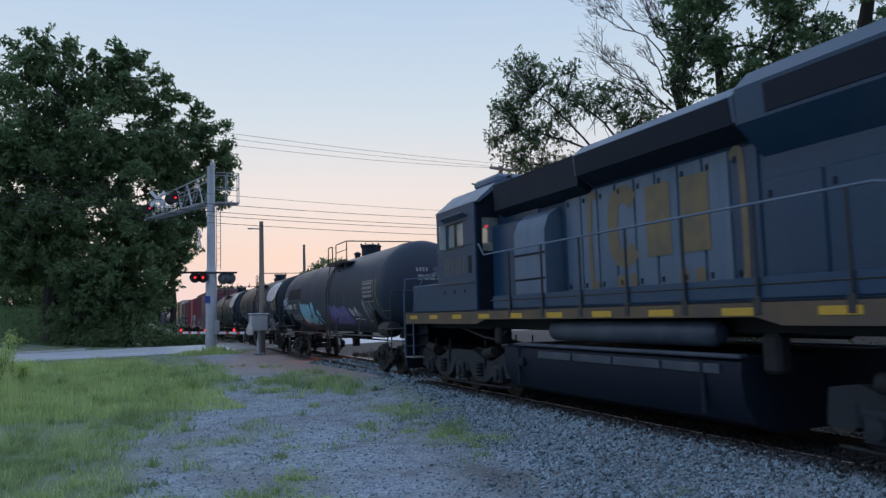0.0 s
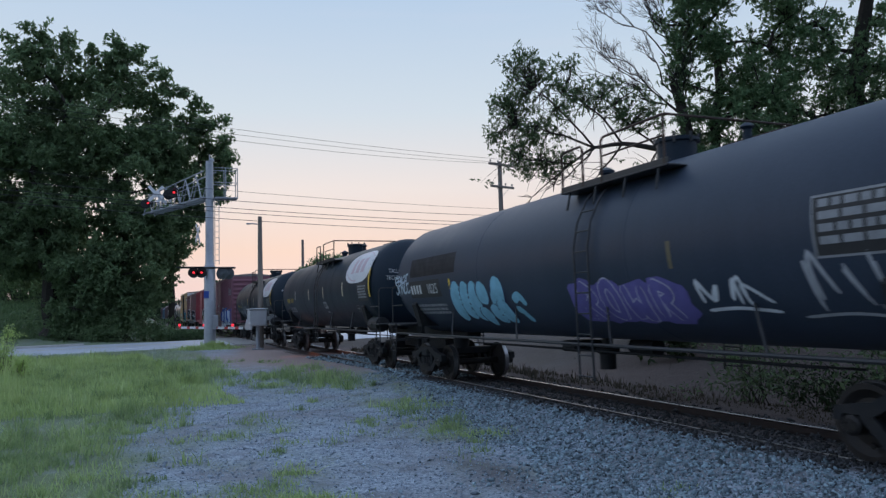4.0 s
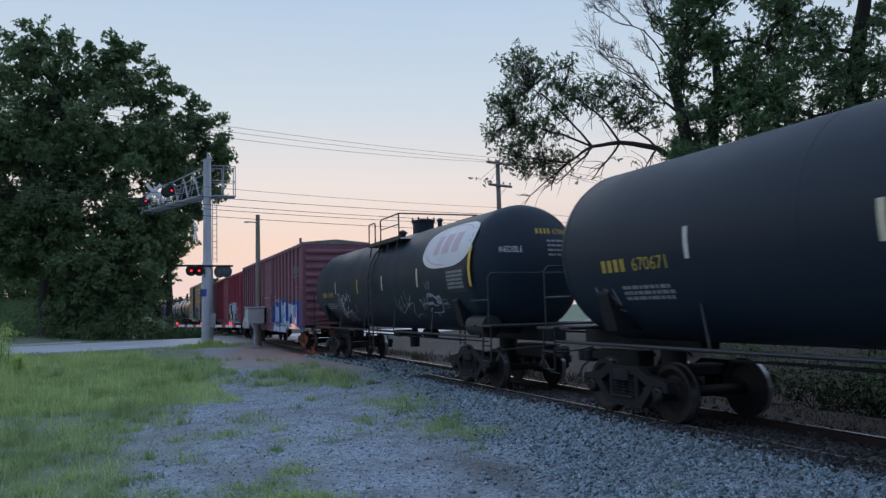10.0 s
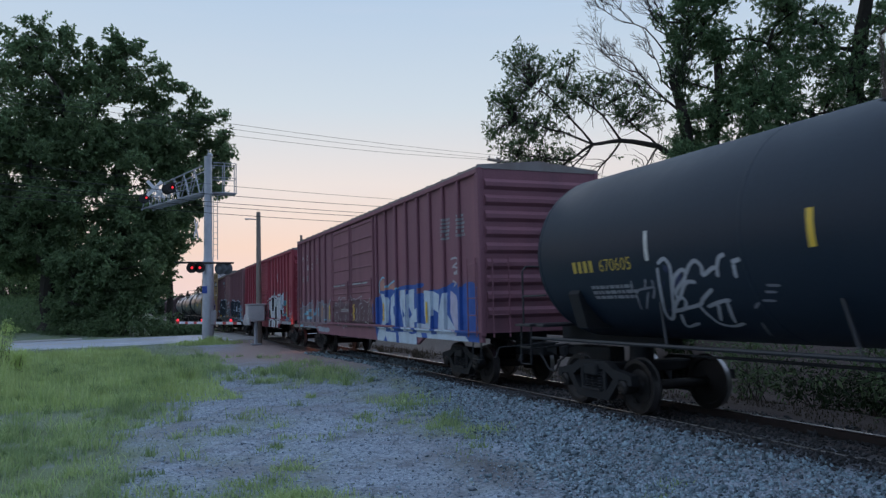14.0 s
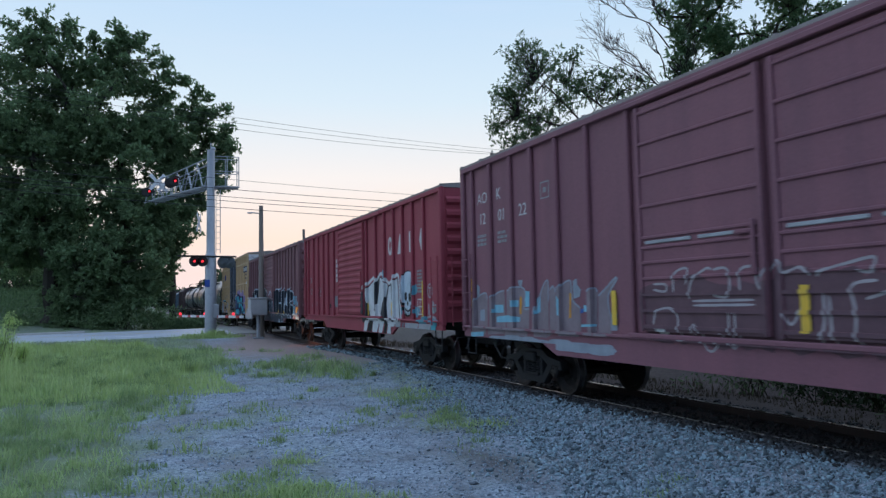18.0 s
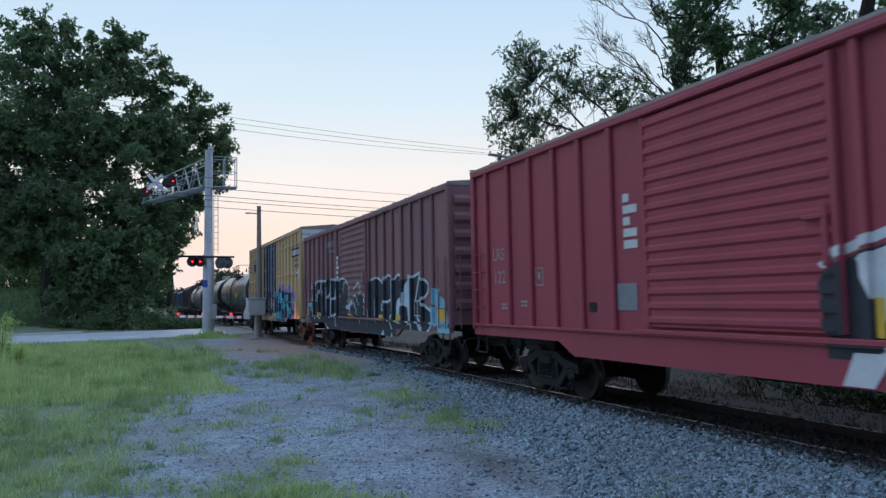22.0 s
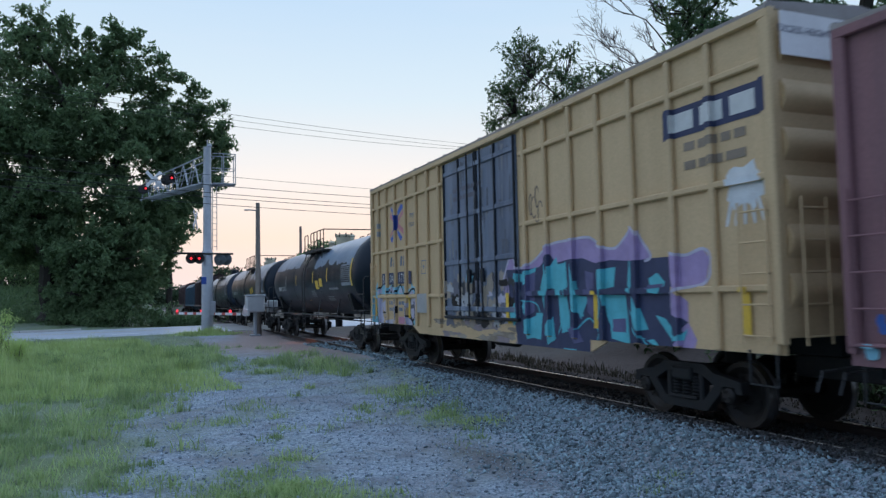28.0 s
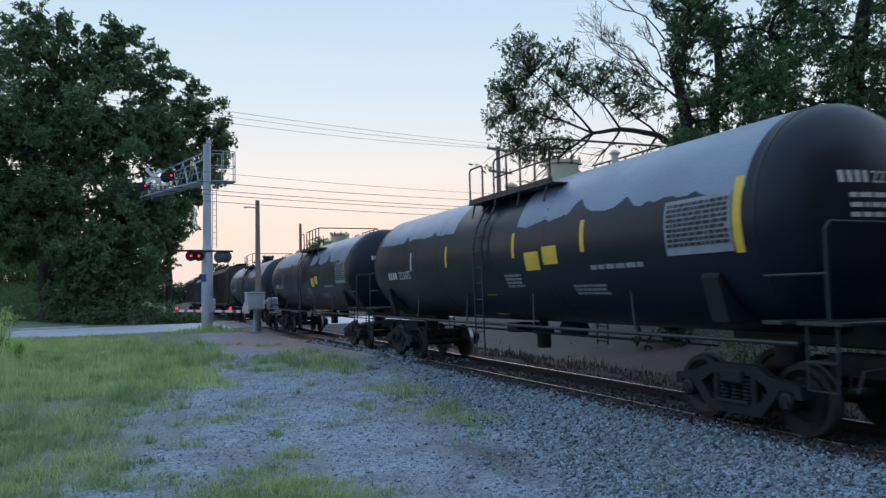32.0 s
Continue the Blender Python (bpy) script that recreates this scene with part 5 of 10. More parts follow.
def marks_utl(words, number, dy, tagged_side):
    def marks(car, tank, mid, axis, R, ln):
        at = lambda y, z: on_tank(mid, axis, R, y + dy, z)
        emblem(tank, at(43.5, 3.2), 3.1, 1.28)
        paint("lettering", block_marks(-0.5, 0, 0.66, 0.2, 4) + [text_shape(number, 0.42, 0, 0.2)], at(55.4, 2.2)(0.005), M["yellow_lettering"], tank)
        paint("small_print", text_bars(0, 0, 1.2, 0.06, 3, 7), at(55.2, 1.85)(0.005), M["dim_lettering"], tank)
        reflectors(tank, mid - dy, axis, R, [(54.15, 2.43, 0.09, 0.45, "stripe_white"), (51.2, 2.4, 0.10, 0.45, "stripe" if tagged_side else "stripe_pale"), (48.45, 2.4, 0.10, 0.45, "stripe_pale"), (45.35, 2.43, 0.12, 0.5, "stripe_pale"), (41.95, 2.55, 0.13, 0.95, "stripe")])
        paint("data_panel", [bar(0, 0, 1.15, 0.62)], at(42.8, 2.26)(0.004), M["signal_black"], tank)
        paint("small_print", text_bars(0, 0.2, 0.95, 0.06, 5, 8), at(42.8, 2.26)(0.008), M["dim_lettering"], tank)
        if not tagged_side:
            pl = paint("data_plate", [bar(0, 0, 0.52, 0.3)], at(48.4, 1.89)(0.005), M["dim_lettering"], root(tank))
            paint("small_print", text_bars(0, 0.06, 0.42, 0.03, 3, 9), at(48.4, 1.89)(0.009), M["signal_black"], pl)
            paint("small_print", text_bars(0, 0, 0.4, 0.08, 1, 10), at(48.4, 1.62)(0.005), M["dim_lettering"], tank)
        paint("warning_label", [bar(0, 0, 0.3, 0.24)], at(43.8, 1.71)(0.005), M["dim_lettering"], tank)
        paint("warning_label", [bar(0, 0, 0.26, 0.22)], at(43.8, 1.71)(0.008), M["signal_black"], tank)
        if tagged_side:
            line = on_tank(mid, axis, R, 47.55 + dy, axis)
            brush(tank, line, ([(0.05, -0.52), (0, -1), (0.4, -0.59)], [(0.72, -0.48), (0.51, -0.85), (0.69, -0.8)], [(0.36, -0.83), (0.1, -1.1), (0.73, -0.9), (0.98, -0.8), (0.84, -0.77)], [(1.02, -0.38), (1, -0.68), (0.98, -0.99)], [(1.49, -0.49), (1.05, -0.78), (0.94, -0.84)], [(0.97, -0.84), (1.25, -0.76), (1.47, -0.77), (1.22, -0.97), (0.96, -1.29), (1.3, -1.16), (1.55, -1.14), (1.7, -1.21)], [(2.06, -0.64), (2.09, -0.83), (2.21, -0.77), (2.13, -0.66), (2.04, -0.72)], [(2.19, -0.83), (2.02, -0.99)], [(2.45, -0.57), (2.21, -0.99)], [(2.03, -0.87), (2.27, -0.8), (2.53, -0.77)], [(2.71, -0.2), (2.85, -0.42)], [(2.96, -0.17), (2.92, -0.4)], [(3.11, -0.16), (2.99, -0.4)], [(2.51, -0.84), (2.72, -0.53), (3.01, -0.52), (3.28, -0.61), (3.5, -0.58), (3.56, -0.67), (3.47, -0.87), (3.21, -1.06), (2.59, -1.08), (2.39, -1.05), (2.66, -0.93)],), 0.028, "g_silver", 0.006)
            fields(tank, line, ([(2.53, -0.84), (2.74, -0.54), (3.01, -0.52), (2.86, -0.82)], [(2.86, -0.82), (3.01, -0.52), (3.27, -0.62), (3.11, -0.9), (2.97, -0.89)], [(3.11, -0.9), (3.27, -0.62), (3.49, -0.59), (3.54, -0.68), (3.45, -0.81), (3.24, -0.9)], [(2.78, -1.1), (2.87, -1.1), (2.83, -1.23), (2.77, -1.21)],), "g_dust", 0.0045)
            brush(tank, line, ([(2.87, -0.57), (2.77, -0.67), (2.82, -0.73)], [(3.07, -0.58), (2.97, -0.68), (3.02, -0.81)], [(3.24, -0.67), (3.13, -0.78), (3.27, -0.83)], [(3.42, -0.65), (3.44, -0.73)], [(2.73, -0.83), (3.09, -0.9), (3.4, -0.83)],), 0.05, "g_slate", 0.0075)
            fields(tank, line, ([(-6.26, -0.35), (-6.16, -0.4), (-6.54, -1.1), (-6.64, -1.14), (-6.43, -0.7)], [(-6.09, -0.57), (-5.92, -0.5), (-6.04, -0.65), (-6.18, -0.72)],), "g_navy", 0.0045)
            brush(tank, line, ([(-6.38, -0.34), (-6.21, -0.27), (-6.13, -0.45), (-6.34, -0.9), (-6.56, -1.2), (-6.74, -1.32), (-6.71, -1.14), (-6.52, -0.77), (-6.4, -0.39)], [(-6.26, -0.78), (-6.11, -0.57), (-5.95, -0.47), (-5.85, -0.46), (-5.89, -0.58), (-6.19, -0.78), (-6.2, -0.9), (-5.9, -0.65), (-5.7, -0.65)], [(-5.83, -0.52), (-5.72, -0.4), (-5.59, -0.34), (-5.49, -0.43), (-5.51, -0.55), (-5.29, -0.46), (-5.22, -0.48), (-5.25, -0.59)], [(-5.21, -0.46), (-5.13, -0.33), (-5.02, -0.29)], [(-4.93, -0.4), (-4.77, -0.37)], [(-4.9, -0.42), (-4.93, -0.62)], [(-6.5, -1.13), (-6.18, -0.88), (-6.1, -0.96), (-6.26, -1.1), (-6.54, -1.14), (-5.88, -1.02), (-5.71, -0.91), (-5.44, -0.76)], [(-5.88, -1.02), (-5.82, -1.29), (-5.76, -1.41), (-5.56, -1.46), (-5.3, -1.38)], [(-6.39, -1.2), (-6.55, -1.5), (-6.19, -1.4)], [(-5.73, -1.06), (-5.43, -0.97), (-5.22, -0.94)], [(-5.48, -1.01), (-5.69, -1.33)], [(-5.29, -0.97), (-5.46, -1.38)],), 0.06, "g_silver", 0.006, "graffiti_tag")
            brush(tank, line, ([(-7.12, -0.57), (-7.2, -0.77)], [(-7.12, -0.8), (-7.02, -0.73), (-6.65, -0.69)], [(-7.13, -0.84), (-7.24, -1.1)], [(-6.75, -0.55), (-6.86, -0.73)], [(-6.81, -0.77), (-7.1, -1.09)], [(-6.61, -0.57), (-6.65, -0.74), (-6.78, -0.89)], [(-4.89, -1.09), (-4.76, -0.99)], [(-4.98, -1.36), (-5.12, -1.72)], [(-4.49, -0.74), (-4.28, -0.75)], [(-4.56, -0.83), (-4.38, -0.84)], [(-4.68, -0.96), (-4.47, -0.97)],), 0.04, "g_grey", 0.005, "graffiti_tag")
        else:
            spray_tag(tank, at(56.3, 1.7), 2, 0.5, 0.4, 0.04, "g_grey", 25)
        head = on_head(mid, ln, axis, R)
        shapes = [text_shape(w, -0.66, 0.42 - 0.22 * i, 0.14, 0.66) for i, w in enumerate(words)]
        paint("lettering", shapes, head(0.006), M["lettering"], tank)
        paint("lettering", block_marks(0.2, 0.85, 0.44, 0.13, 4) + [text_shape(number, 0.75, 0.85, 0.13)], head(0.006), M["yellow_lettering"], tank)
        paint("small_print", text_bars(0.62, 0.62, 0.7, 0.05, 4, 12, 1.2), head(0.006), M["dim_lettering"], tank)
    return marks


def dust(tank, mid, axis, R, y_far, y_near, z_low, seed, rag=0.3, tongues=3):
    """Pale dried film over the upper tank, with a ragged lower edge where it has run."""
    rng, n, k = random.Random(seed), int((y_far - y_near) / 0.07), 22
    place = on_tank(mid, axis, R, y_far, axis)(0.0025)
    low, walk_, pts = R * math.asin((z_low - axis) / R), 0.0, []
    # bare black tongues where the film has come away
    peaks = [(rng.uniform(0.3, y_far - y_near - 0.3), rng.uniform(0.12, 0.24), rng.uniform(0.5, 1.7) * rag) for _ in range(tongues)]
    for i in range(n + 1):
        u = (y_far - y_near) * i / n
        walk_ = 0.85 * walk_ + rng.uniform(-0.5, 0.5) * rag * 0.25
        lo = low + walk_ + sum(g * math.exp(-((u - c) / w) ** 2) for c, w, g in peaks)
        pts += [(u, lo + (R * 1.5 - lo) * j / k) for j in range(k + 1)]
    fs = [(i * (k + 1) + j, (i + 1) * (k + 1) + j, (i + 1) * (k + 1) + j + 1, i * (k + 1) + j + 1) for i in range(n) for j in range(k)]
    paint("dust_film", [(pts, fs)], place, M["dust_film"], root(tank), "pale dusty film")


def marks_g(dy, number, patch=True):
    def marks(car, tank, mid, axis, R, ln):
        at = lambda y, z: on_tank(mid, axis, R, y + dy, z)
        worn = "dull_stripe" if dy else "stripe"
        reflectors(tank, mid - dy, axis, R, [(154.35, 2.55, 0.15, 1.0, worn), (157.9, 2.55, 0.12, 0.55, worn), (160.4, 2.55, 0.11, 0.5, worn), (163.9, 2.5, 0.10, 0.5, worn), (166.4, 2.5, 0.09, 0.5, "stripe_white")])
        if patch:
            paint("warning_label", [bar(0, 0, 0.55, 0.36)], at(159.68, 2.2)(0.005), M["stripe"], tank)
            paint("warning_label", [bar(0, 0, 0.52, 0.34)], at(159.0, 2.28)(0.005), M["stripe"], tank)
            paint("yellow_band", [([(-0.05, 0.26), (0.45, 0.26), (0.0, -0.47), (-0.62, -0.47)], [(0, 1, 2, 3)])], at(162.19, 1.38)(0.005), M["stripe"], tank)
        paint("data_panel", [bar(0, 0, 1.3, 0.78)], at(155.1, 2.47)(0.004), M["panel_grey"], tank)
        paint("small_print", text_bars(0, 0.34, 1.2, 0.045, 9, 31), at(155.1, 2.44)(0.008), M["signal_black"], tank)
        paint("lettering", block_marks(-0.55, 0, 0.8, 0.2, 4) + [text_shape(number, 0.5, 0, 0.22)], at(167.5, 2.15)(0.005), M["lettering"], tank)
        paint("small_print", text_bars(0, 0, 1.0, 0.05, 3, 33), at(158.0, 1.7)(0.005), M["dim_lettering"], tank)
        paint("small_print", text_bars(0, 0, 1.4, 0.08, 1, 34), at(157.05, 2.0)(0.005), M["dim_lettering"], tank)
        paint("small_print", text_bars(0, 0, 0.7, 0.05, 4, 35), at(160.6, 1.95)(0.005), M["dim_lettering"], tank)
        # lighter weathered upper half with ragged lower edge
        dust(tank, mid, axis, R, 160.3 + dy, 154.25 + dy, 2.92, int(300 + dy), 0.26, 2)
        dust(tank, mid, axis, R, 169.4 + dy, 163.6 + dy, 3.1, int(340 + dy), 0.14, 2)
        head = on_head(mid, ln, axis, R)
        paint("lettering", block_marks(-0.56, 0.45, 0.44, 0.15, 4) + [text_shape(number, 0.02, 0.45, 0.15)] + text_bars(-0.2, 0.22, 0.9, 0.06, 3, 36, 1.0), head(0.006), M["lettering"], tank)
    return marks


A_CAR = tank_car(22.0, 39.6, "weathered dark tank car with violet and blue graffiti", "worn_tank", (27.2, 30.1, 0.43), marks_a)
B_CAR = tank_car(41.4, 58.0, "black tank car with white oval emblem", "black_tank", (47.3, 50.35, 0.43), marks_utl(("TALLOW", "TECHNICAL"), "670671", 0.0, False))
C_CAR = tank_car(60.85, 77.45, "black tank car with white oval emblem and sprayed tags", "black_tank", (66.75, 69.8, 0.43), marks_utl(("INEDIBLE",), "670605", 19.45, True))
M["hatch_cream"] = material("cream_hatch_paint", (0.62, 0.56, 0.40), 0.6, second=(0.48, 0.43, 0.30), scale=4)
E_CAR = tank_car(153.35, 170.4, "glossy black tank car with yellow reflector stripes", "gloss_tank", (159.2, 162.85, 0.5), marks_g(0.0, "223475"), hatch="hatch_cream", cylinder=False)
F_CAR = tank_car(172.4, 189.4, "grimy black tank car with cream hatch housing", "gloss_tank", (178.25, 181.9, 0.5), marks_g(19.05, "223418"), hatch="hatch_cream", cylinder=False)
G_CAR = tank_car(191.4, 208.4, "grimy black tank car with pale dust on top", "worn_tank", (197.3, 200.95, 0.5), marks_g(38.1, "223402", False), cylinder=False)


# box cars
def box_car(y_near, y_far, eave, low, label, skin, doors, posts, door_kind, dress, belts=(), end_ribs=9, fish=0.0, roof="box_roof", ladder=True, door_skin=None, rusty=False, flush=False):
    """A box car; doors are (near, far) ends along the track at the start, posts are the side posts' places."""
    mid, ln = (y_near + y_far) / 2, y_far - y_near
    car = new_thing("box_car", mid, label, "box car")
    h, X, top = ln / 2, 1.515, eave
    tb = h - 2.3
    FLOOR[0] = low + 0.16
    # a flush side runs down to its lower edge with no flange, posts and all
    skirt, foot = (1.522, low + 0.10) if flush else (1.56, low + 0.32)
    PROUD[:] = [(y - mid - 0.055, y - mid + 0.055, foot, top - 0.13, 1.5975) for y in posts] + [(-h, h, low + 0.08, low + 0.30 if flush else low + 0.275, skirt)]
    PROUD.append((-tb + 1.75, tb - 1.75, low - fish, low + 0.08, skirt))
    if not flush:
        PROUD.append((-h, h, low + 0.275, low + 0.325, 1.625))
    body = Mesh().box((0, 0, (low + 0.28 + top) / 2), (2 * X, ln - 0.04, top - low - 0.28), 0.01)
    shell = part("body", body, M[skin], car)
    roof_mb = Mesh().prism([(-1.60, top - 0.03), (-1.60, top + 0.02), (0, top + 0.17), (1.60, top + 0.02), (1.60, top - 0.03)], -h - 0.03, h + 0.03, "y")
    rf = part("roof", roof_mb, M[roof], car)
    n = int(ln / 1.0)
    for i in range(n + 1):
        y0 = -h + ln * i / n
        part("roof_seam", Mesh().prism([(-1.58, top + 0.02), (0, top + 0.168), (1.58, top + 0.02), (1.58, top + 0.055), (0, top + 0.20), (-1.58, top + 0.055)], y0 - 0.03, y0 + 0.03, "y"), M[roof], rf)
    for q in (-1, 1):
        part("top_chord", Mesh().box((q * 1.555, 0, top - 0.07), (0.09, ln, 0.13), 0.012), M[skin], car)
        tc = h - 2.3
        sill = [(-h, low + 0.30), (-h, low + 0.08), (-tc - 1.5, low + 0.08), (-tc + 1.25, low + 0.08), (-tc + 1.75, low - fish), (tc - 1.75, low - fish), (tc - 1.25, low + 0.08), (tc + 1.5, low + 0.08), (h, low + 0.08), (h, low + 0.30)]
        part("side_sill", Mesh().prism(sill, q * 1.48, q * skirt), M[skin], car)
        if not flush:
            part("sill_flange", Mesh().box((q * 1.575, 0, low + 0.30), (0.10, ln, 0.05), 0.01), M[skin], car)
        post = Mesh().box((q * 1.555, 0, (foot - 0.02 + top - 0.13) / 2), (0.085, 0.11, top - 0.11 - foot), 0.022).data("side_post", M[skin])
        spots, y0 = [], -h + 0.05
        dl = [(a - mid, b - mid) for a, b in doors]
        lo, hi = min(a for a, b in dl), max(b for a, b in dl)
        spots = [y - mid for y in posts]
        for y0 in spots:
            p = part("side_post", post, None, car)
            p.location = (0, y0, 0)
        for z in belts:
            for a, b in ((-h, lo - 0.1), (hi + 0.1, h)):
                if q < 0:
                    PROUD.append((a, b, z - 0.045, z + 0.045, 1.585))
                part("belt_rail", Mesh().box((q * 1.55, (a + b) / 2, z), (0.07, b - a, 0.09), 0.018), M[skin], car)
        for a, b in dl:
            add_door(car, q, a, b, low, top, door_kind, M[door_skin or skin])
        if flush:
            part("door_track", Mesh().box((q * 1.565, (lo + hi) / 2, low + 0.36), (0.09, hi - lo, 0.06), 0.012), M["door_frame"], car)
        else:
            part("door_track", Mesh().box((q * 1.585, (lo + hi) / 2 - 0.8, low + 0.33), (0.11, hi - lo + 2.2, 0.07), 0.012), M[skin], car)
        part("door_hanger", Mesh().box((q * 1.585, (lo + hi) / 2 - 0.8, top - 0.12), (0.10, hi - lo + 2.2, 0.08), 0.012), M[skin], car)
    for s in (-1, 1):
        wall = part("end_wall", Mesh().box((0, s * (h - 0.02), (low + 0.28 + top) / 2), (2 * X + 0.1, 0.07, top - low - 0.28), 0.012), M[skin], car)
        for i in range(end_ribs):
            z = low + 0.55 + (top - low - 0.75) * (i + 0.5) / end_ribs
            g = (top - low - 0.75) / end_ribs * 0.36
            part("end_rib", Mesh().prism([(s * (h + 0.01), z - g), (s * (h + 0.085), z - g * 0.35), (s * (h + 0.085), z + g * 0.35), (s * (h + 0.01), z + g)], -1.42, 1.42), M[skin], wall)
        for q in (-1, 1):
            part("corner_post", Mesh().box((q * 1.53, s * (h - 0.03), (low + top) / 2 + 0.1), (0.13, 0.14, top - low - 0.2), 0.02), M[skin], car)
            if ladder:
                # side ladder at each corner and stirrup step
                ld, yl = Mesh(), s * (h - 0.32)
                for dy in (-0.22, 0.22):
                    ld.tube((q * 1.64, yl + dy, low + 0.2), (q * 1.64, yl + dy, low + 1.95), 0.016, 6)
                for k2 in range(5):
                    ld.tube((q * 1.64, yl - 0.22, low + 0.3 + k2 * 0.38), (q * 1.64, yl + 0.22, low + 0.3 + k2 * 0.38), 0.013, 6)
                    ld.tube((q * 1.55, yl - 0.22, low + 0.3 + k2 * 0.38), (q * 1.64, yl - 0.22, low + 0.3 + k2 * 0.38), 0.013, 6)
                part("corner_ladder", ld, M[skin], car)
                le, xe = Mesh(), q * 1.15
                for dx in (-0.2, 0.2):
                    le.tube((xe + dx, s * (h + 0.17), low + 0.2), (xe + dx, s * (h + 0.17), low + 1.95), 0.016, 6)
                for k2 in range(5):
                    le.tube((xe - 0.2, s * (h + 0.17), low + 0.3 + k2 * 0.38), (xe + 0.2, s * (h + 0.17), low + 0.3 + k2 * 0.38), 0.013, 6)
                part("end_ladder", le, M[skin], wall)
            part("sill_step", Mesh().path([(q * 1.53, s * (h - 0.12), low + 0.12), (q * 1.53, s * (h - 0.12), low - 0.30), (q * 1.53, s * (h - 0.55), low - 0.30), (q * 1.53, s * (h - 0.55), low + 0.12)], 0.017), M["pipe"], car)
        add_coupler(car, s * (h + 0.05), s)
        add_truck(car, s * (h - 2.3), rusty)
    part("underframe", Mesh().box((0, 0, 0.90), (0.5, ln - 0.6, 0.34), 0.02).box((0, -1.2, 0.98), (2.6, 0.2, 0.2), 0.02).box((0, 1.2, 0.98), (2.6, 0.2, 0.2), 0.02)
         .box((0, 3.0, 0.98), (2.6, 0.2, 0.2), 0.02).box((0, -3.0, 0.98), (2.6, 0.2, 0.2), 0.02), M["grime"], car)
    part("air_tank", Mesh().lathe([(-0.5, 0.001), (-0.48, 0.14), (-0.42, 0.2), (0.42, 0.2), (0.48, 0.14), (0.5, 0.001)], (-0.75, 0.4, 0.66), "y", 14), M["grime"], car)
    dress(car, shell, mid)
    PROUD.clear()
    lift(car)
    return car


def add_door(car, q, a, b, low, top, kind, mat):
    """A door leaf on side q; kind: ribbed sliding, panelled sliding or plug."""
    w, c, z0, z1 = b - a, (a + b) / 2, low + 0.40, top - 0.20
    if q < 0:
        PROUD.append((a, b, z0, z1, 1.56 if kind == "plug" else 1.59))
        for y0 in ((a + 0.06, a + w * 0.5, b - 0.06) if kind == "plug" else (a + 0.05, b - 0.05)):
            PROUD.append((y0 - 0.035, y0 + 0.035, z0, z1, 1.606 if kind == "plug" else 1.625))
    if kind == "plug":
        d = part("plug_door", Mesh().box((q * 1.535, c, (z0 + z1) / 2), (0.05, w - 0.04, z1 - z0), 0.01), mat, car)
        for y0 in (a + 0.06, a + w * 0.25, a + w * 0.5 - 0.05, a + w * 0.5 + 0.05, a + w * 0.75, b - 0.06):
            part("door_post", Mesh().box((q * 1.575, y0, (z0 + z1) / 2), (0.06, 0.05, z1 - z0), 0.015), M["door_frame"], d)
        for k2 in range(4):
            z = z0 + (z1 - z0) * (k2 + 0.15) / 3.4
            part("door_rail", Mesh().box((q * 1.57, c, z), (0.055, w - 0.1, 0.11), 0.015), mat, d)
        for y0 in (c - 0.35, c + 0.35):
            part("lock_rod", Mesh().tube((q * 1.63, y0, z0), (q * 1.63, y0, z1), 0.022, 8).box((q * 1.62, y0, z0 + 0.9), (0.06, 0.16, 0.3), 0.02), M["door_frame"], d)
        return d
    d = part("sliding_door", Mesh().box((q * 1.56, c, (z0 + z1) / 2), (0.06, w, z1 - z0), 0.012), mat, car)
    for y0 in (a + 0.05, b - 0.05):
        part("door_post", Mesh().box((q * 1.60, y0, (z0 + z1) / 2), (0.05, 0.09, z1 - z0), 0.015), mat, d)
    places = [(k2 + 0.5) / 15 for k2 in range(15)] if kind == "ribbed" else [0.02, 0.09, 0.16, 0.23, 0.30, 0.365, 0.41, 0.55, 0.69, 0.83, 0.97]
    n = 15 if kind == "ribbed" else 6
    if kind != "ribbed":
        for e in (-1, 1):
            part("rub_strip", Mesh().box((q * 1.602, c + e * w * 0.23, z0 + (z1 - z0) * 0.388), (0.03, w * 0.4, 0.05), 0.008), M["g_silver"], d, "pale worn rub strip")
    for f0 in places:
        z = z0 + (z1 - z0) * f0
        g = (z1 - z0) / n * (0.34 if kind == "ribbed" else 0.10)
        if q < 0 and kind == "ribbed":
            PROUD.append((a + 0.09, b - 0.09, z - g, z + g, 1.627))
        elif q < 0:
            PROUD.append((a + 0.09, b - 0.09, z - 0.025, z + 0.025, 1.621))
        part("door_rib", Mesh().prism([(q * 1.585, z - g), (q * 1.625, z - g * 0.4), (q * 1.625, z + g * 0.4), (q * 1.585, z + g)], a + 0.09, b - 0.09, "y") if kind == "ribbed" else
             Mesh().box((q * 1.60, c, z), (0.04, w - 0.16, 0.05), 0.012), mat, d)
    part("door_latch", Mesh().box((q * 1.64, a + 0.16, z0 + 1.1), (0.05, 0.08, 0.7), 0.015).box((q * 1.65, a + 0.3, z0 + 1.3), (0.05, 0.3, 0.06), 0.015), mat, d)
    return d


def on_side(mid, y, z, x=1.517):
    def placed(lift):
        return lambda u, v: (-(x + lift), y - mid - u, z + v)
    return placed


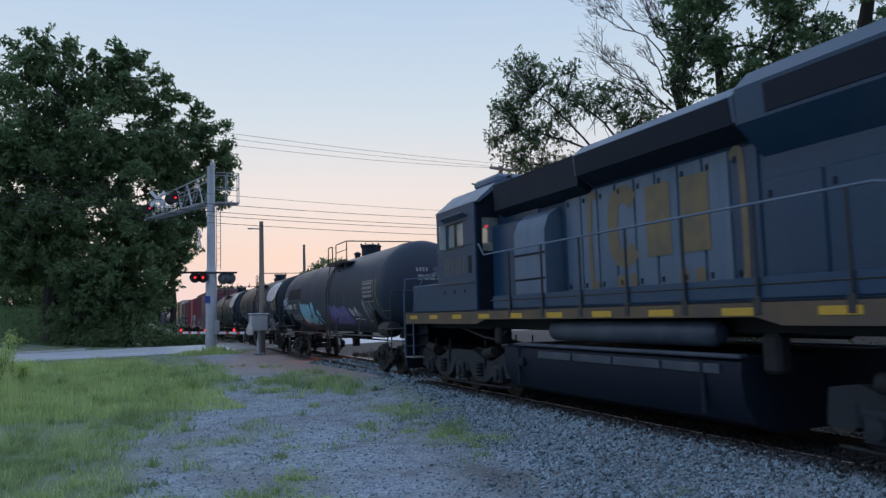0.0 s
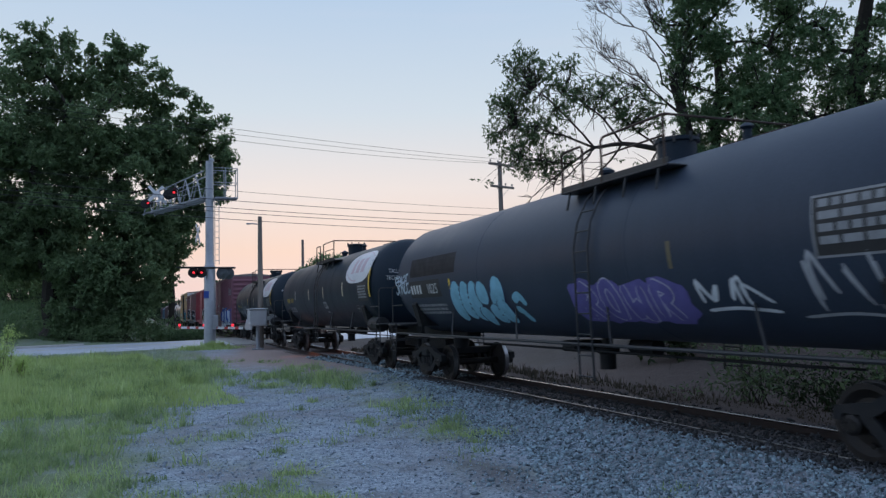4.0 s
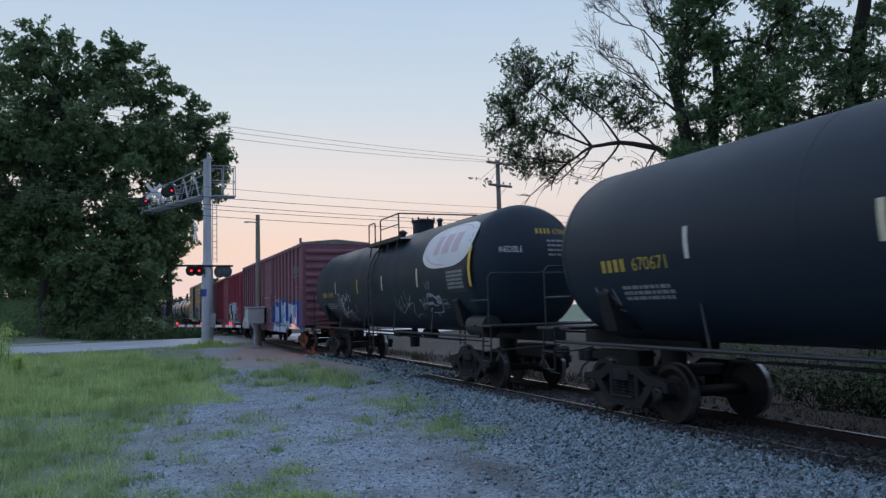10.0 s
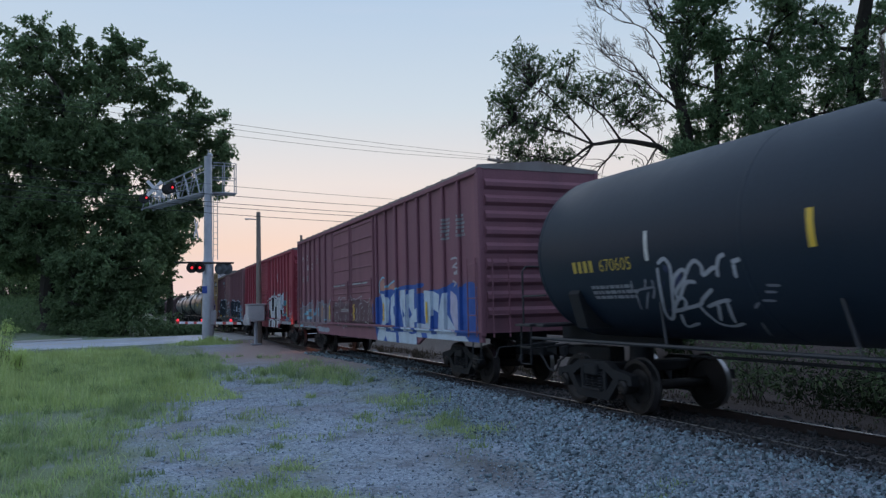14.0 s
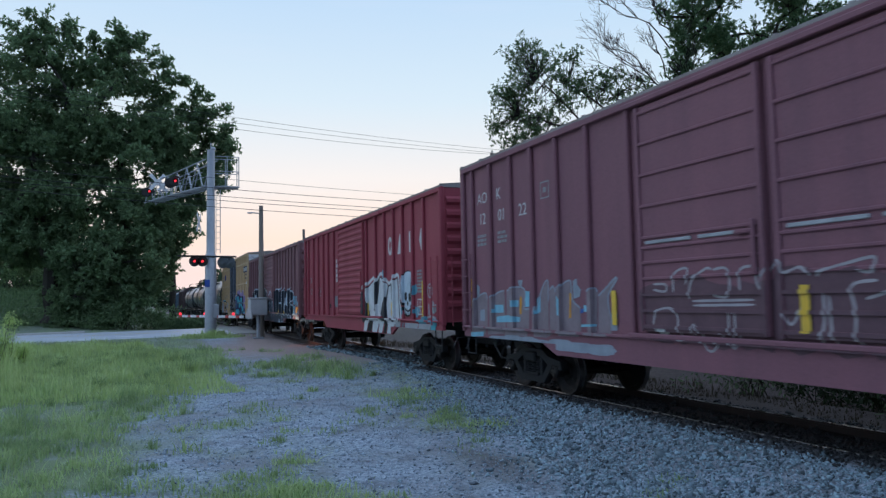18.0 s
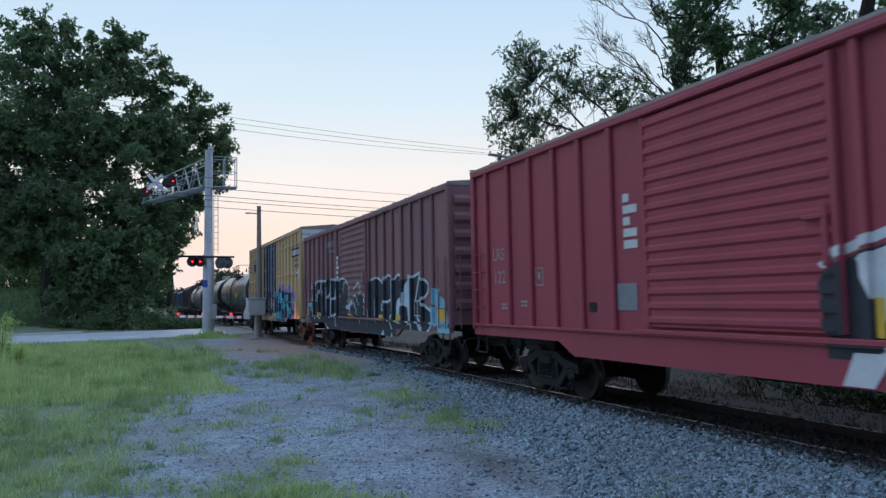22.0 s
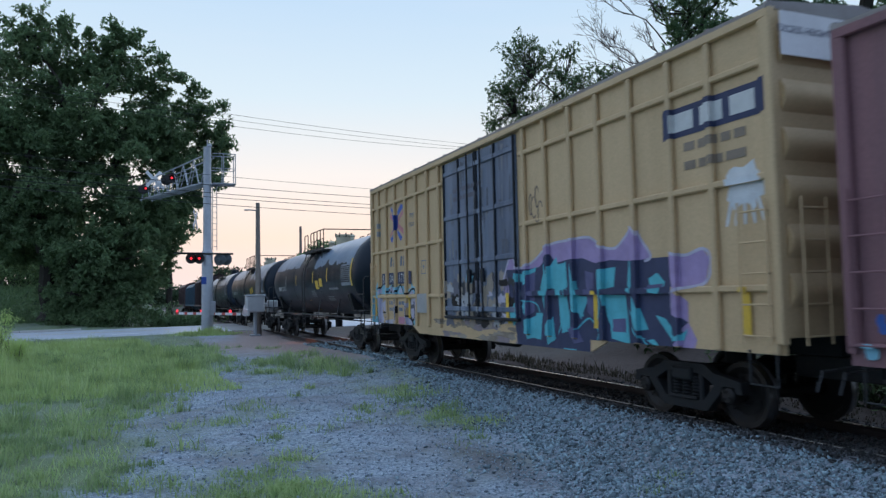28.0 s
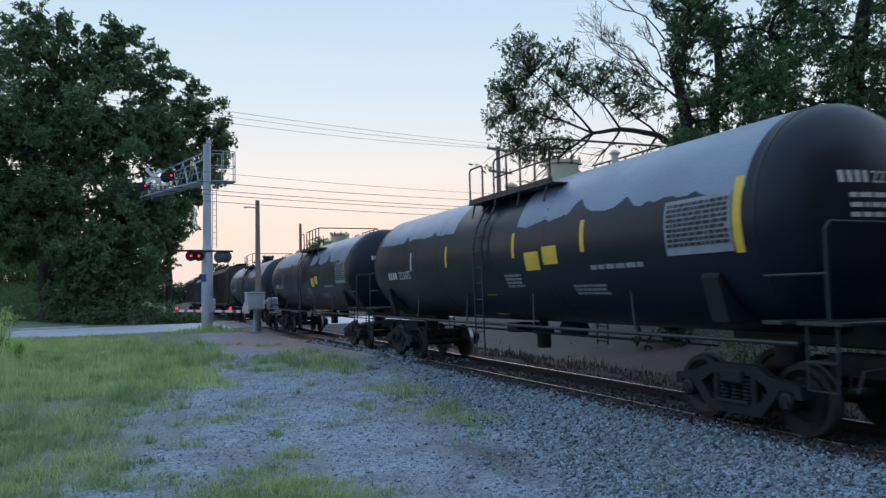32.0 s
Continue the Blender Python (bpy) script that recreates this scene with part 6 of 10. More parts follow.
def dress_aok(car, shell, mid):
    at = lambda y, z: on_side(mid, y, z)
    L = M["lettering"]
    # marks stand one group to a panel
    paint("lettering", [text_shape("AO", 0, 0, 0.24)], at(97.95, 3.84)(0.004), L, shell)
    paint("lettering", [text_shape("K", 0, 0, 0.24)], at(97.15, 3.84)(0.004), L, shell)
    for y, z, s in ((97.95, 3.38, "12"), (97.02, 3.38, "01"), (96.1, 3.38, "22")):
        paint("lettering", [text_shape(s, 0, 0, 0.24)], at(y, z)(0.004), L, shell)
    paint("small_print", text_bars(0, 0, 0.45, 0.06, 3, 41), at(98.0, 3.0)(0.004), M["dim_lettering"], shell)
    paint("small_print", text_bars(0, 0, 0.45, 0.06, 3, 42), at(97.0, 3.0)(0.004), M["dim_lettering"], shell)
    paint("inspection_mark", [*frame_bars(0.15, 0.15, 0.025), bar(0, 0, 0.12, 0.1)], at(95.22, 3.64)(0.004), M["dim_lettering"], shell)
    on = on_side(mid, 0, 0)
    fields(shell, on, ([(-98.62, 0.8), (-98.47, 1.48), (-98.27, 1.66), (-97.88, 1.74), (-97.78, 1.6), (-97.82, 0.84)], [(-97.72, 0.84), (-97.68, 1.58), (-97.31, 1.73), (-96.97, 1.78), (-96.94, 0.88)], [(-96.92, 0.86), (-96.87, 1.77), (-96.42, 1.84), (-96.08, 1.76), (-96.13, 1.42), (-95.92, 1.41), (-95.96, 0.86)], [(-95.71, 0.87), (-95.68, 1.31), (-95.42, 1.77), (-95.19, 1.93), (-95.18, 1.54), (-95.2, 0.87)], [(-95.18, 0.87), (-95.13, 1.76), (-95, 1.82), (-94.93, 1.7), (-94.95, 0.98)], [(-94.81, 0.92), (-94.78, 1.75), (-94.65, 1.86), (-94.4, 1.89), (-94.36, 1.57), (-94.1, 1.42), (-94.12, 0.93)], [(-93.91, 0.97), (-93.83, 1.7), (-93.66, 1.76), (-93.58, 1.69), (-93.64, 0.96)],), "g_haze", 0.004, "graffiti_letter")
    fields(shell, on, ([(-93.61, 0.96), (-93.56, 1.63), (-93.39, 1.72), (-93.09, 1.9), (-93.05, 1.87), (-93.28, 1.61), (-93.23, 1.3), (-93.23, 0.96)],), "g_haze", 0.004, "graffiti_letter")
    brush(shell, on, ([(-98.47, 1.48), (-98.27, 1.66), (-97.88, 1.74), (-97.78, 1.6)], [(-97.68, 1.58), (-97.31, 1.73), (-96.97, 1.78)], [(-96.87, 1.77), (-96.42, 1.84), (-96.08, 1.76), (-96.13, 1.42), (-95.92, 1.41)], [(-95.68, 1.31), (-95.42, 1.77), (-95.19, 1.93), (-95.18, 1.54)], [(-95.13, 1.76), (-95, 1.82), (-94.93, 1.7)], [(-94.78, 1.75), (-94.65, 1.86), (-94.4, 1.89), (-94.36, 1.57), (-94.1, 1.42)], [(-93.83, 1.7), (-93.66, 1.76), (-93.58, 1.69)], [(-93.56, 1.63), (-93.39, 1.72), (-93.09, 1.9), (-93.05, 1.87), (-93.28, 1.61), (-93.23, 1.3)],), 0.035, "g_dust", 0.0062, "letter_outline")
    fields(shell, on, ([(-97.44, 1.48), (-97.03, 1.48), (-97.04, 1.32), (-97.45, 1.31)], [(-97.37, 1.23), (-96.79, 1.27), (-96.3, 1.23), (-96.33, 1.14), (-97.35, 1.11)], [(-96.58, 1.57), (-96.36, 1.57), (-96.36, 1.44), (-96.58, 1.44)], [(-96.07, 1.75), (-95.9, 1.74), (-95.92, 1.44), (-96.09, 1.44)], [(-95.62, 1.58), (-95.48, 1.67), (-95.49, 1.35), (-95.63, 1.3)], [(-94.78, 1.65), (-94.7, 1.57), (-94.71, 1.29), (-94.77, 1.29)], [(-94.01, 1.47), (-93.81, 1.47), (-93.82, 1.37), (-94.01, 1.36)], [(-94.1, 1.14), (-93.64, 1.16), (-93.64, 1.12), (-94.11, 1.1)], [(-98.58, 0.86), (-97.92, 0.9), (-97.93, 0.8), (-98.61, 0.76)],), "g_sky", 0.0058, "graffiti_dab")
    fields(shell, on, ([(-94.11, 1.41), (-94.01, 1.41), (-94.02, 1.34), (-94.12, 1.33)],), "g_blue", 0.0075, "graffiti_dab")
    fields(shell, on, ([(-96.37, 1.97), (-96.17, 1.97), (-96.21, 1.84), (-96.32, 1.85)], [(-94.33, 1.9), (-94.2, 1.94), (-94.2, 1.83), (-94.08, 1.74), (-94.13, 1.62), (-94.33, 1.58)], [(-93.22, 1.32), (-93.12, 1.41), (-93.04, 1.35), (-93.06, 1.07), (-93.24, 1.06)], [(-98.32, 1.93), (-98.17, 1.9), (-98.18, 1.72), (-98.31, 1.66)], [(-98.16, 1.37), (-97.93, 1.38), (-97.94, 1.13), (-98.17, 1.13)],), "g_dust", 0.0068, "graffiti_dab")
    fields(shell, on, ([(-98.49, 2.08), (-98.4, 2.06), (-98.45, 1.13), (-98.56, 1.13)], [(-96.29, 1.64), (-96.21, 1.63), (-96.25, 1.29), (-96.32, 1.3)], [(-94.44, 1.69), (-94.39, 1.68), (-94.42, 1.25), (-94.48, 1.24)],), "g_orange", 0.009, "graffiti_dab")
    haloes(shell, on, -97.5, -93.2, 0.66, 0.86, 7, 143, "g_dust", 0.0045)
    haloes(shell, on, -86.9, -79.6, 0.57, 2.12, 8, 44, "g_blue", 0.0032)
    fields(shell, on, ([(-86.64, 2.05), (-86.68, 2.37), (-86.38, 2.47), (-86.1, 2.34), (-86.05, 1.95)], [(-86.06, 1.95), (-86, 2.23), (-85.63, 2.27), (-85.12, 2.31), (-85.08, 2.0)]), "g_coral", 0.0021)
    brush(shell, on, ([(-86.73, 2.0), (-86.75, 2.33), (-86.4, 2.5), (-86.09, 2.38), (-86, 2.2), (-85.63, 2.29), (-85.15, 2.35), (-85.1, 2.12), (-84.89, 2.13)],), 0.06, "g_sky", 0.0028)
    brush(shell, on, ([(-86.7, 2.04), (-86.1, 2.0), (-85.65, 1.9), (-85.3, 2.04), (-85.0, 1.95), (-84.85, 2.1), (-84.1, 2.13), (-83.6, 2.12), (-82.9, 2.16)],), 0.12, "g_blue", 0.0035)
    fields(shell, on, ([(-86.62, 2.01), (-86.09, 1.97), (-85.75, 1.8), (-85.81, 1.58), (-86.18, 1.62), (-86.43, 1.69)], [(-86.18, 1.62), (-85.81, 1.58), (-85.86, 1.2), (-86.08, 0.8), (-86.79, 0.8), (-86.44, 1.22)]), "g_ice", 0.009)
    fields(shell, on, ([(-85.61, 1.88), (-85.3, 2), (-85.08, 1.86), (-85.1, 1.1), (-85.28, 0.9), (-85.57, 0.9), (-85.7, 1.41)], [(-84.82, 2.06), (-84.12, 2.07), (-84.13, 1.56), (-84.4, 1.33), (-84.54, 1.36), (-84.81, 1.66)],
                       [(-84.81, 1.66), (-84.54, 1.36), (-84.13, 1.56), (-84.15, 0.9), (-84.46, 0.9)], [(-84.06, 2.05), (-83.62, 2.07), (-83.66, 0.9), (-84.11, 0.9)]), "g_ice", 0.009)
    fields(shell, on, ([(-86.19, 1.55), (-86.31, 1.21), (-86.14, 1.18)], [(-85.43, 1.6), (-85.26, 1.63), (-85.22, 1.34), (-85.37, 1.35)], [(-84.63, 1.54), (-84.4, 1.33), (-84.61, 1.27)], [(-84.06, 1.59), (-83.8, 1.37), (-84.05, 1.25)],
                       [(-85.19, 1.06), (-84.92, 1.07), (-84.93, 0.9), (-85.2, 0.9)]), "g_blue", 0.0105)
    fields(shell, on, ([(-82.89, 2.01), (-82.2, 1.97), (-81.82, 1.87), (-81.9, 1.42), (-82.22, 1.51), (-82.87, 1.42)], [(-82.87, 1.42), (-82.22, 1.51), (-82.33, 0.78), (-82.73, 0.77)], [(-81.68, 1.84), (-81.29, 1.92), (-81.33, 1.38), (-81.9, 1.38)], [(-81.9, 1.38), (-81.33, 1.38), (-80.54, 0.72), (-81.42, 0.64), (-81.94, 0.75)], [(-83.44, 1.16), (-82.59, 1.1), (-82.61, 0.77), (-83.33, 0.8)], [(-84.08, 1.42), (-83.35, 1.57), (-83.44, 1.18), (-83.96, 1.12)],), "g_ice", 0.009)
    fields(shell, on, ([(-81.09, 1.96), (-80.75, 1.84), (-80.5, 1.34), (-80.72, 0.84), (-80.94, 1.13), (-81.12, 1.42)],), "g_pale", 0.0082)
    brush(shell, on, ([(-81.04, 2.71), (-80.75, 2.73), (-80.51, 2.63), (-80.8, 2.57), (-80.95, 2.49)], [(-80.9, 2.53), (-80.57, 2.45), (-80.87, 2.36), (-80.58, 2.36)], [(-80.94, 2.19), (-80.74, 2.12), (-80.88, 2.06)],), 0.05, "g_lead", 0.006, "graffiti_tag")
    haloes(shell, on, -86.6, -80.2, 0.52, 0.9, 7, 144, "g_ice", 0.0215)
    fields(shell, on, ([(-86.25, 0.52), (-86.02, 0.74), (-85.8, 0.54)], [(-85.1, 0.98), (-84.86, 0.98), (-84.75, 0.5), (-85.0, 0.5)], [(-83.0, 0.9), (-82.6, 0.9), (-82.4, 0.5), (-82.7, 0.5)]), "g_blue", 0.0255)
    haloes(shell, on, -92.2, -87.4, 0.95, 1.9, 8, 145, "g_scuff", 0.0035)
    brush(shell, on, ([(-92.03, 1.78), (-91.77, 1.77), (-91.78, 1.67), (-92.04, 1.7)], [(-91.6, 1.65), (-91.58, 1.91), (-91.31, 1.98), (-91.35, 1.76)], [(-91.28, 1.56), (-91.23, 1.8), (-90.94, 1.96), (-90.84, 1.94)], [(-90.81, 1.94), (-90.55, 1.93), (-90.55, 1.6), (-90.81, 1.6)],
                      [(-90.35, 1.66), (-90.33, 1.92), (-90.07, 1.94), (-90.08, 1.78), (-90.02, 1.66)], [(-91.22, 1.53), (-90.12, 1.54)], [(-91.2, 1.47), (-90.12, 1.48)], [(-90, 1.66), (-89.97, 1.83), (-89.82, 1.98), (-89.69, 1.99), (-89.64, 1.85), (-89.41, 1.91), (-89.28, 1.81)]), 0.035, "g_lead", 0.006)
    brush(shell, on, ([(-89.17, 1.8), (-89.14, 1.85), (-88.54, 1.97), (-88.48, 1.92), (-88.52, 1.82), (-88.68, 1.84)], [(-88.46, 1.73), (-88.76, 1.68), (-88.73, 1.39), (-88.73, 1.06), (-88.49, 1.04)], [(-88.6, 1.54), (-88.3, 1.62)], [(-92.07, 1.19), (-91.99, 1.38), (-91.67, 1.43), (-91.53, 1.29), (-91.54, 1.01), (-91.34, 1.01)],
                      [(-91.28, 1.06), (-91.21, 1.21), (-91.01, 0.89), (-90.85, 0.9), (-90.73, 1.11)], [(-90.56, 1.38), (-90.56, 0.97), (-90.46, 0.98), (-90.46, 1.38)], [(-89.12, 1.61), (-89.13, 1.26), (-89.23, 1.04)], [(-89.05, 1.58), (-89.03, 1.02)], [(-89.69, 1.38), (-89.57, 1.25), (-89.4, 1.48)]), 0.035, "g_lead", 0.006)
    brush(shell, on, ([(-88.3, 1.1), (-88.2, 1.5), (-88.0, 1.2), (-87.9, 1.6)], [(-87.8, 1.0), (-87.6, 1.7), (-87.4, 1.2)], [(-88.3, 1.85), (-87.8, 1.75), (-87.4, 1.9)]), 0.035, "g_lead", 0.006)
    for y in (93.1, 89.35, 86.31, 82.68):
        paint("reflector", [bar(0, 0, 0.13, 0.55)], at(y, 1.43)(0.03), M["stripe"], shell)
    for y in (91.9, 88.0):
        paint("notice_plate", [bar(0, 0, 0.2, 0.11)], at(y, 1.08)(0.02), M["lettering"], shell)
    paint("small_print", text_bars(0, 0, 0.5, 0.06, 6, 47), at(81.3, 3.7)(0.004), M["dim_lettering"], shell)
    paint("small_print", text_bars(0, 0, 0.5, 0.06, 6, 48), at(80.4, 3.7)(0.004), M["dim_lettering"], shell)


def dress_red(car, shell, mid):
    at = lambda y, z: on_side(mid, y, z)
    on = on_side(mid, 0, 0)
    # company mark in plain shapes: disc, wedge, post, lozenge
    for y, shapes in ((104.48, [stroke([(0.15 * math.cos(t), 0.22 * math.sin(t)) for t in [2 * math.pi * i / 12 for i in range(13)]], 0.12)]), (103.57, [slab((0, -0.29), (0, 0.29), 0.44, 0.06)]),
                      (102.66, [bar(0, 0, 0.26, 0.58)]), (101.8, [slab((0, -0.29), (0, 0.0), 0.06, 0.34), slab((0, 0.0), (0, 0.29), 0.34, 0.06)])):
        paint("company_mark", shapes, at(y, 3.25)(0.004), M["lettering"], shell)
    brush(shell, on, ([(-107.4, 1.9), (-107.13, 2.09), (-106.01, 2.39), (-105.94, 2.21), (-105.48, 2.46), (-105.06, 2.32), (-104.62, 2.11)], [(-104.62, 2.11), (-104.19, 2.27), (-103.78, 2.35), (-103.67, 1.87), (-103.64, 1.41), (-103.55, 0.98)]), 0.11, "g_white", 0.0042)
    fields(shell, on, ([(-107.44, 1.8), (-107.1, 2.0), (-106.05, 2.3), (-105.9, 2.15), (-105.9, 0.9), (-107.41, 0.9)], [(-105.95, 2.15), (-105.55, 2.38), (-105.06, 2.25), (-104.66, 2.05), (-104.9, 0.9), (-105.95, 0.9)], [(-104.9, 2.0), (-104.2, 2.2), (-103.82, 2.28), (-103.6, 0.9), (-105.0, 0.9)]), "g_char", 0.006)
    fields(shell, on, ([(-107.05, 1.98), (-106.05, 2.27), (-106.01, 1.53), (-106.17, 1.53), (-106.18, 1.26), (-106.74, 1.32)], [(-106.74, 1.32), (-106.18, 1.26), (-105.82, 1.3), (-105.76, 0.9), (-106.87, 0.92), (-106.6, 1.1)],
                       [(-105.53, 2.34), (-105.07, 2.23), (-105.1, 2.05), (-105.34, 1.52), (-105.52, 1.19), (-105.87, 1.4), (-105.63, 1.95)], [(-105.87, 1.4), (-105.52, 1.19), (-105.25, 0.9), (-105.69, 0.9)]), "g_white", 0.009)
    fields(shell, on, ([(-105.02, 2.21), (-104.73, 2.07), (-105.02, 1.53), (-105.08, 1.56)], [(-104.46, 2.07), (-104.65, 2.02), (-104.88, 1.52), (-104.78, 0.9), (-104.34, 0.9), (-104.34, 1.56), (-104.42, 1.66)], [(-104.23, 2.18), (-103.84, 2.25), (-103.75, 1.55), (-103.68, 0.92), (-104.09, 0.92), (-104.17, 1.22), (-104.22, 1.52)],
                       [(-106.85, 1.7), (-106.78, 1.72), (-106.76, 1.3), (-106.83, 1.3)]), "g_white", 0.009)
    for y, w, m in ((106.95, 0.5, "g_white"), (106.45, 0.5, "g_black"), (105.9, 0.7, "g_white"), (105.3, 0.5, "g_white"), (104.85, 0.3, "g_black"), (104.35, 0.7, "g_white"), (103.75, 0.5, "g_silver"), (103.3, 0.15, "g_grey"), (102.6, 1.2, "g_silver"), (101.6, 1.0, "g_silver"), (100.95, 0.4, "g_teal")):
        paint("graffiti_fill", [slab((-y - 0.1, 0.62), (-y + 0.1, 0.98), w * 0.75, w * 0.9)], on(0.02), M[m], shell)
    for y, z, w in ((102.2, 1.3, 0.5), (102.3, 1.9, 0.35), (103.5, 1.9, 0.3), (103.4, 1.3, 0.4), (105.1, 2.4, 0.5), (101.7, 1.05, 0.8), (100.9, 1.0, 0.6)):
        paint("graffiti", [blob(-y, z, w * 0.7, 0.3, random.Random(int(y * 9)), 0.3)], on(0.0042), M["g_haze_blue"], shell)
    # painted skull
    rng = random.Random(52)
    sk = paint("graffiti_outline", [blob(0.02, 0.14, 0.90, 1.02, rng, 0.03, 24), blob(-0.05, -0.42, 0.56, 0.46, rng, 0.05, 20)], at(102.9, 1.8)(0.0185), M["g_black"], car)
    paint("graffiti_skull", [blob(0.02, 0.14, 0.85, 0.97, rng, 0.03, 24), blob(-0.05, -0.41, 0.51, 0.4, rng, 0.05, 20)], at(102.9, 1.8)(0.022), M["g_ice"], sk)
    paint("graffiti_outline", [blob(-0.17, -0.08, 0.2, 0.24, rng, 0.08), blob(0.17, -0.1, 0.22, 0.25, rng, 0.08), blob(0, -0.27, 0.1, 0.15, rng, 0.1), stroke([(-0.26, -0.42), (0, -0.5), (0.26, -0.42)], 0.05),
                                stroke([(-0.2, -0.56), (0, -0.63), (0.2, -0.56)], 0.04)] + [bar(-0.2 + 0.13 * i, -0.5, 0.025, 0.16) for i in range(4)] + [stroke([(-0.42, 0.1), (-0.46, -0.15), (-0.3, -0.32)], 0.07)], at(102.9, 1.8)(0.026), M["g_black"], sk)
    paint("data_frame", [*frame_bars(0.2, 0.2, 0.03), bar(0, 0, 0.03, 0.36), bar(0, 0, 0.36, 0.03)], at(101.95, 1.43)(0.009), M["lettering"], shell)
    paint("reflector", [bar(0, 0, 0.12, 0.95)], at(101.58, 1.64)(0.012), M["stripe"], shell)
    paint("graffiti_tag", [stroke([(0.17 * math.cos(t), 0.17 * math.sin(t)) for t in [2 * math.pi * i / 10 for i in range(11)]], 0.04), bar(0, 0, 0.04, 0.2), bar(0, 0.07, 0.2, 0.04)], at(101.23, 1.85)(0.006), M["g_silver"], shell)
    spray_tag(shell, at(101.15, 1.4), 3, 0.6, 0.4, 0.06, "g_silver", 154)
    paint("notice_board", [bar(0, 0, 0.5, 0.42)], at(111.03, 1.61)(0.012), M["g_grey"], shell)
    paint("notice_plate", [bar(0, 0, 0.2, 0.16)], at(111.98, 1.45)(0.012), M["grime"], shell)
    for y, s in ((115.43, ""), (115.4, "122")):
        paint("lettering", [text_shape("LRS", 0, 0, 0.25)] if not s else [text_shape(s, 0, 0, 0.26)], at(y, 2.55 if not s else 2.07)(0.004), M["dim_lettering"], shell)
    paint("inspection_mark", [*frame_bars(0.14, 0.16, 0.025), bar(0, 0.02, 0.1, 0.14)], at(113.75, 2.02)(0.004), M["dim_lettering"], shell)
    paint("small_print", text_bars(0, 0, 0.26, 0.05, 2, 53), at(114.35, 1.55)(0.004), M["dim_lettering"], shell)
    paint("small_print", text_bars(0, 0, 0.26, 0.05, 2, 54), at(115.2, 1.5)(0.004), M["dim_lettering"], shell)
    paint("small_print", text_bars(0, 0.3, 0.35, 0.13, 5, 55, 0.4), at(110.9, 2.85)(0.01), M["lettering"], shell)
    for y in (106.78, 104.35):
        paint("reflector", [bar(0, 0, 0.1, 0.42)], at(y, 1.35)(0.03), M["stripe"], shell)
    paint("small_print", text_bars(0, 0.4, 0.45, 0.06, 7, 56), at(101.95, 2.0)(0.004), M["dim_lettering"], shell)


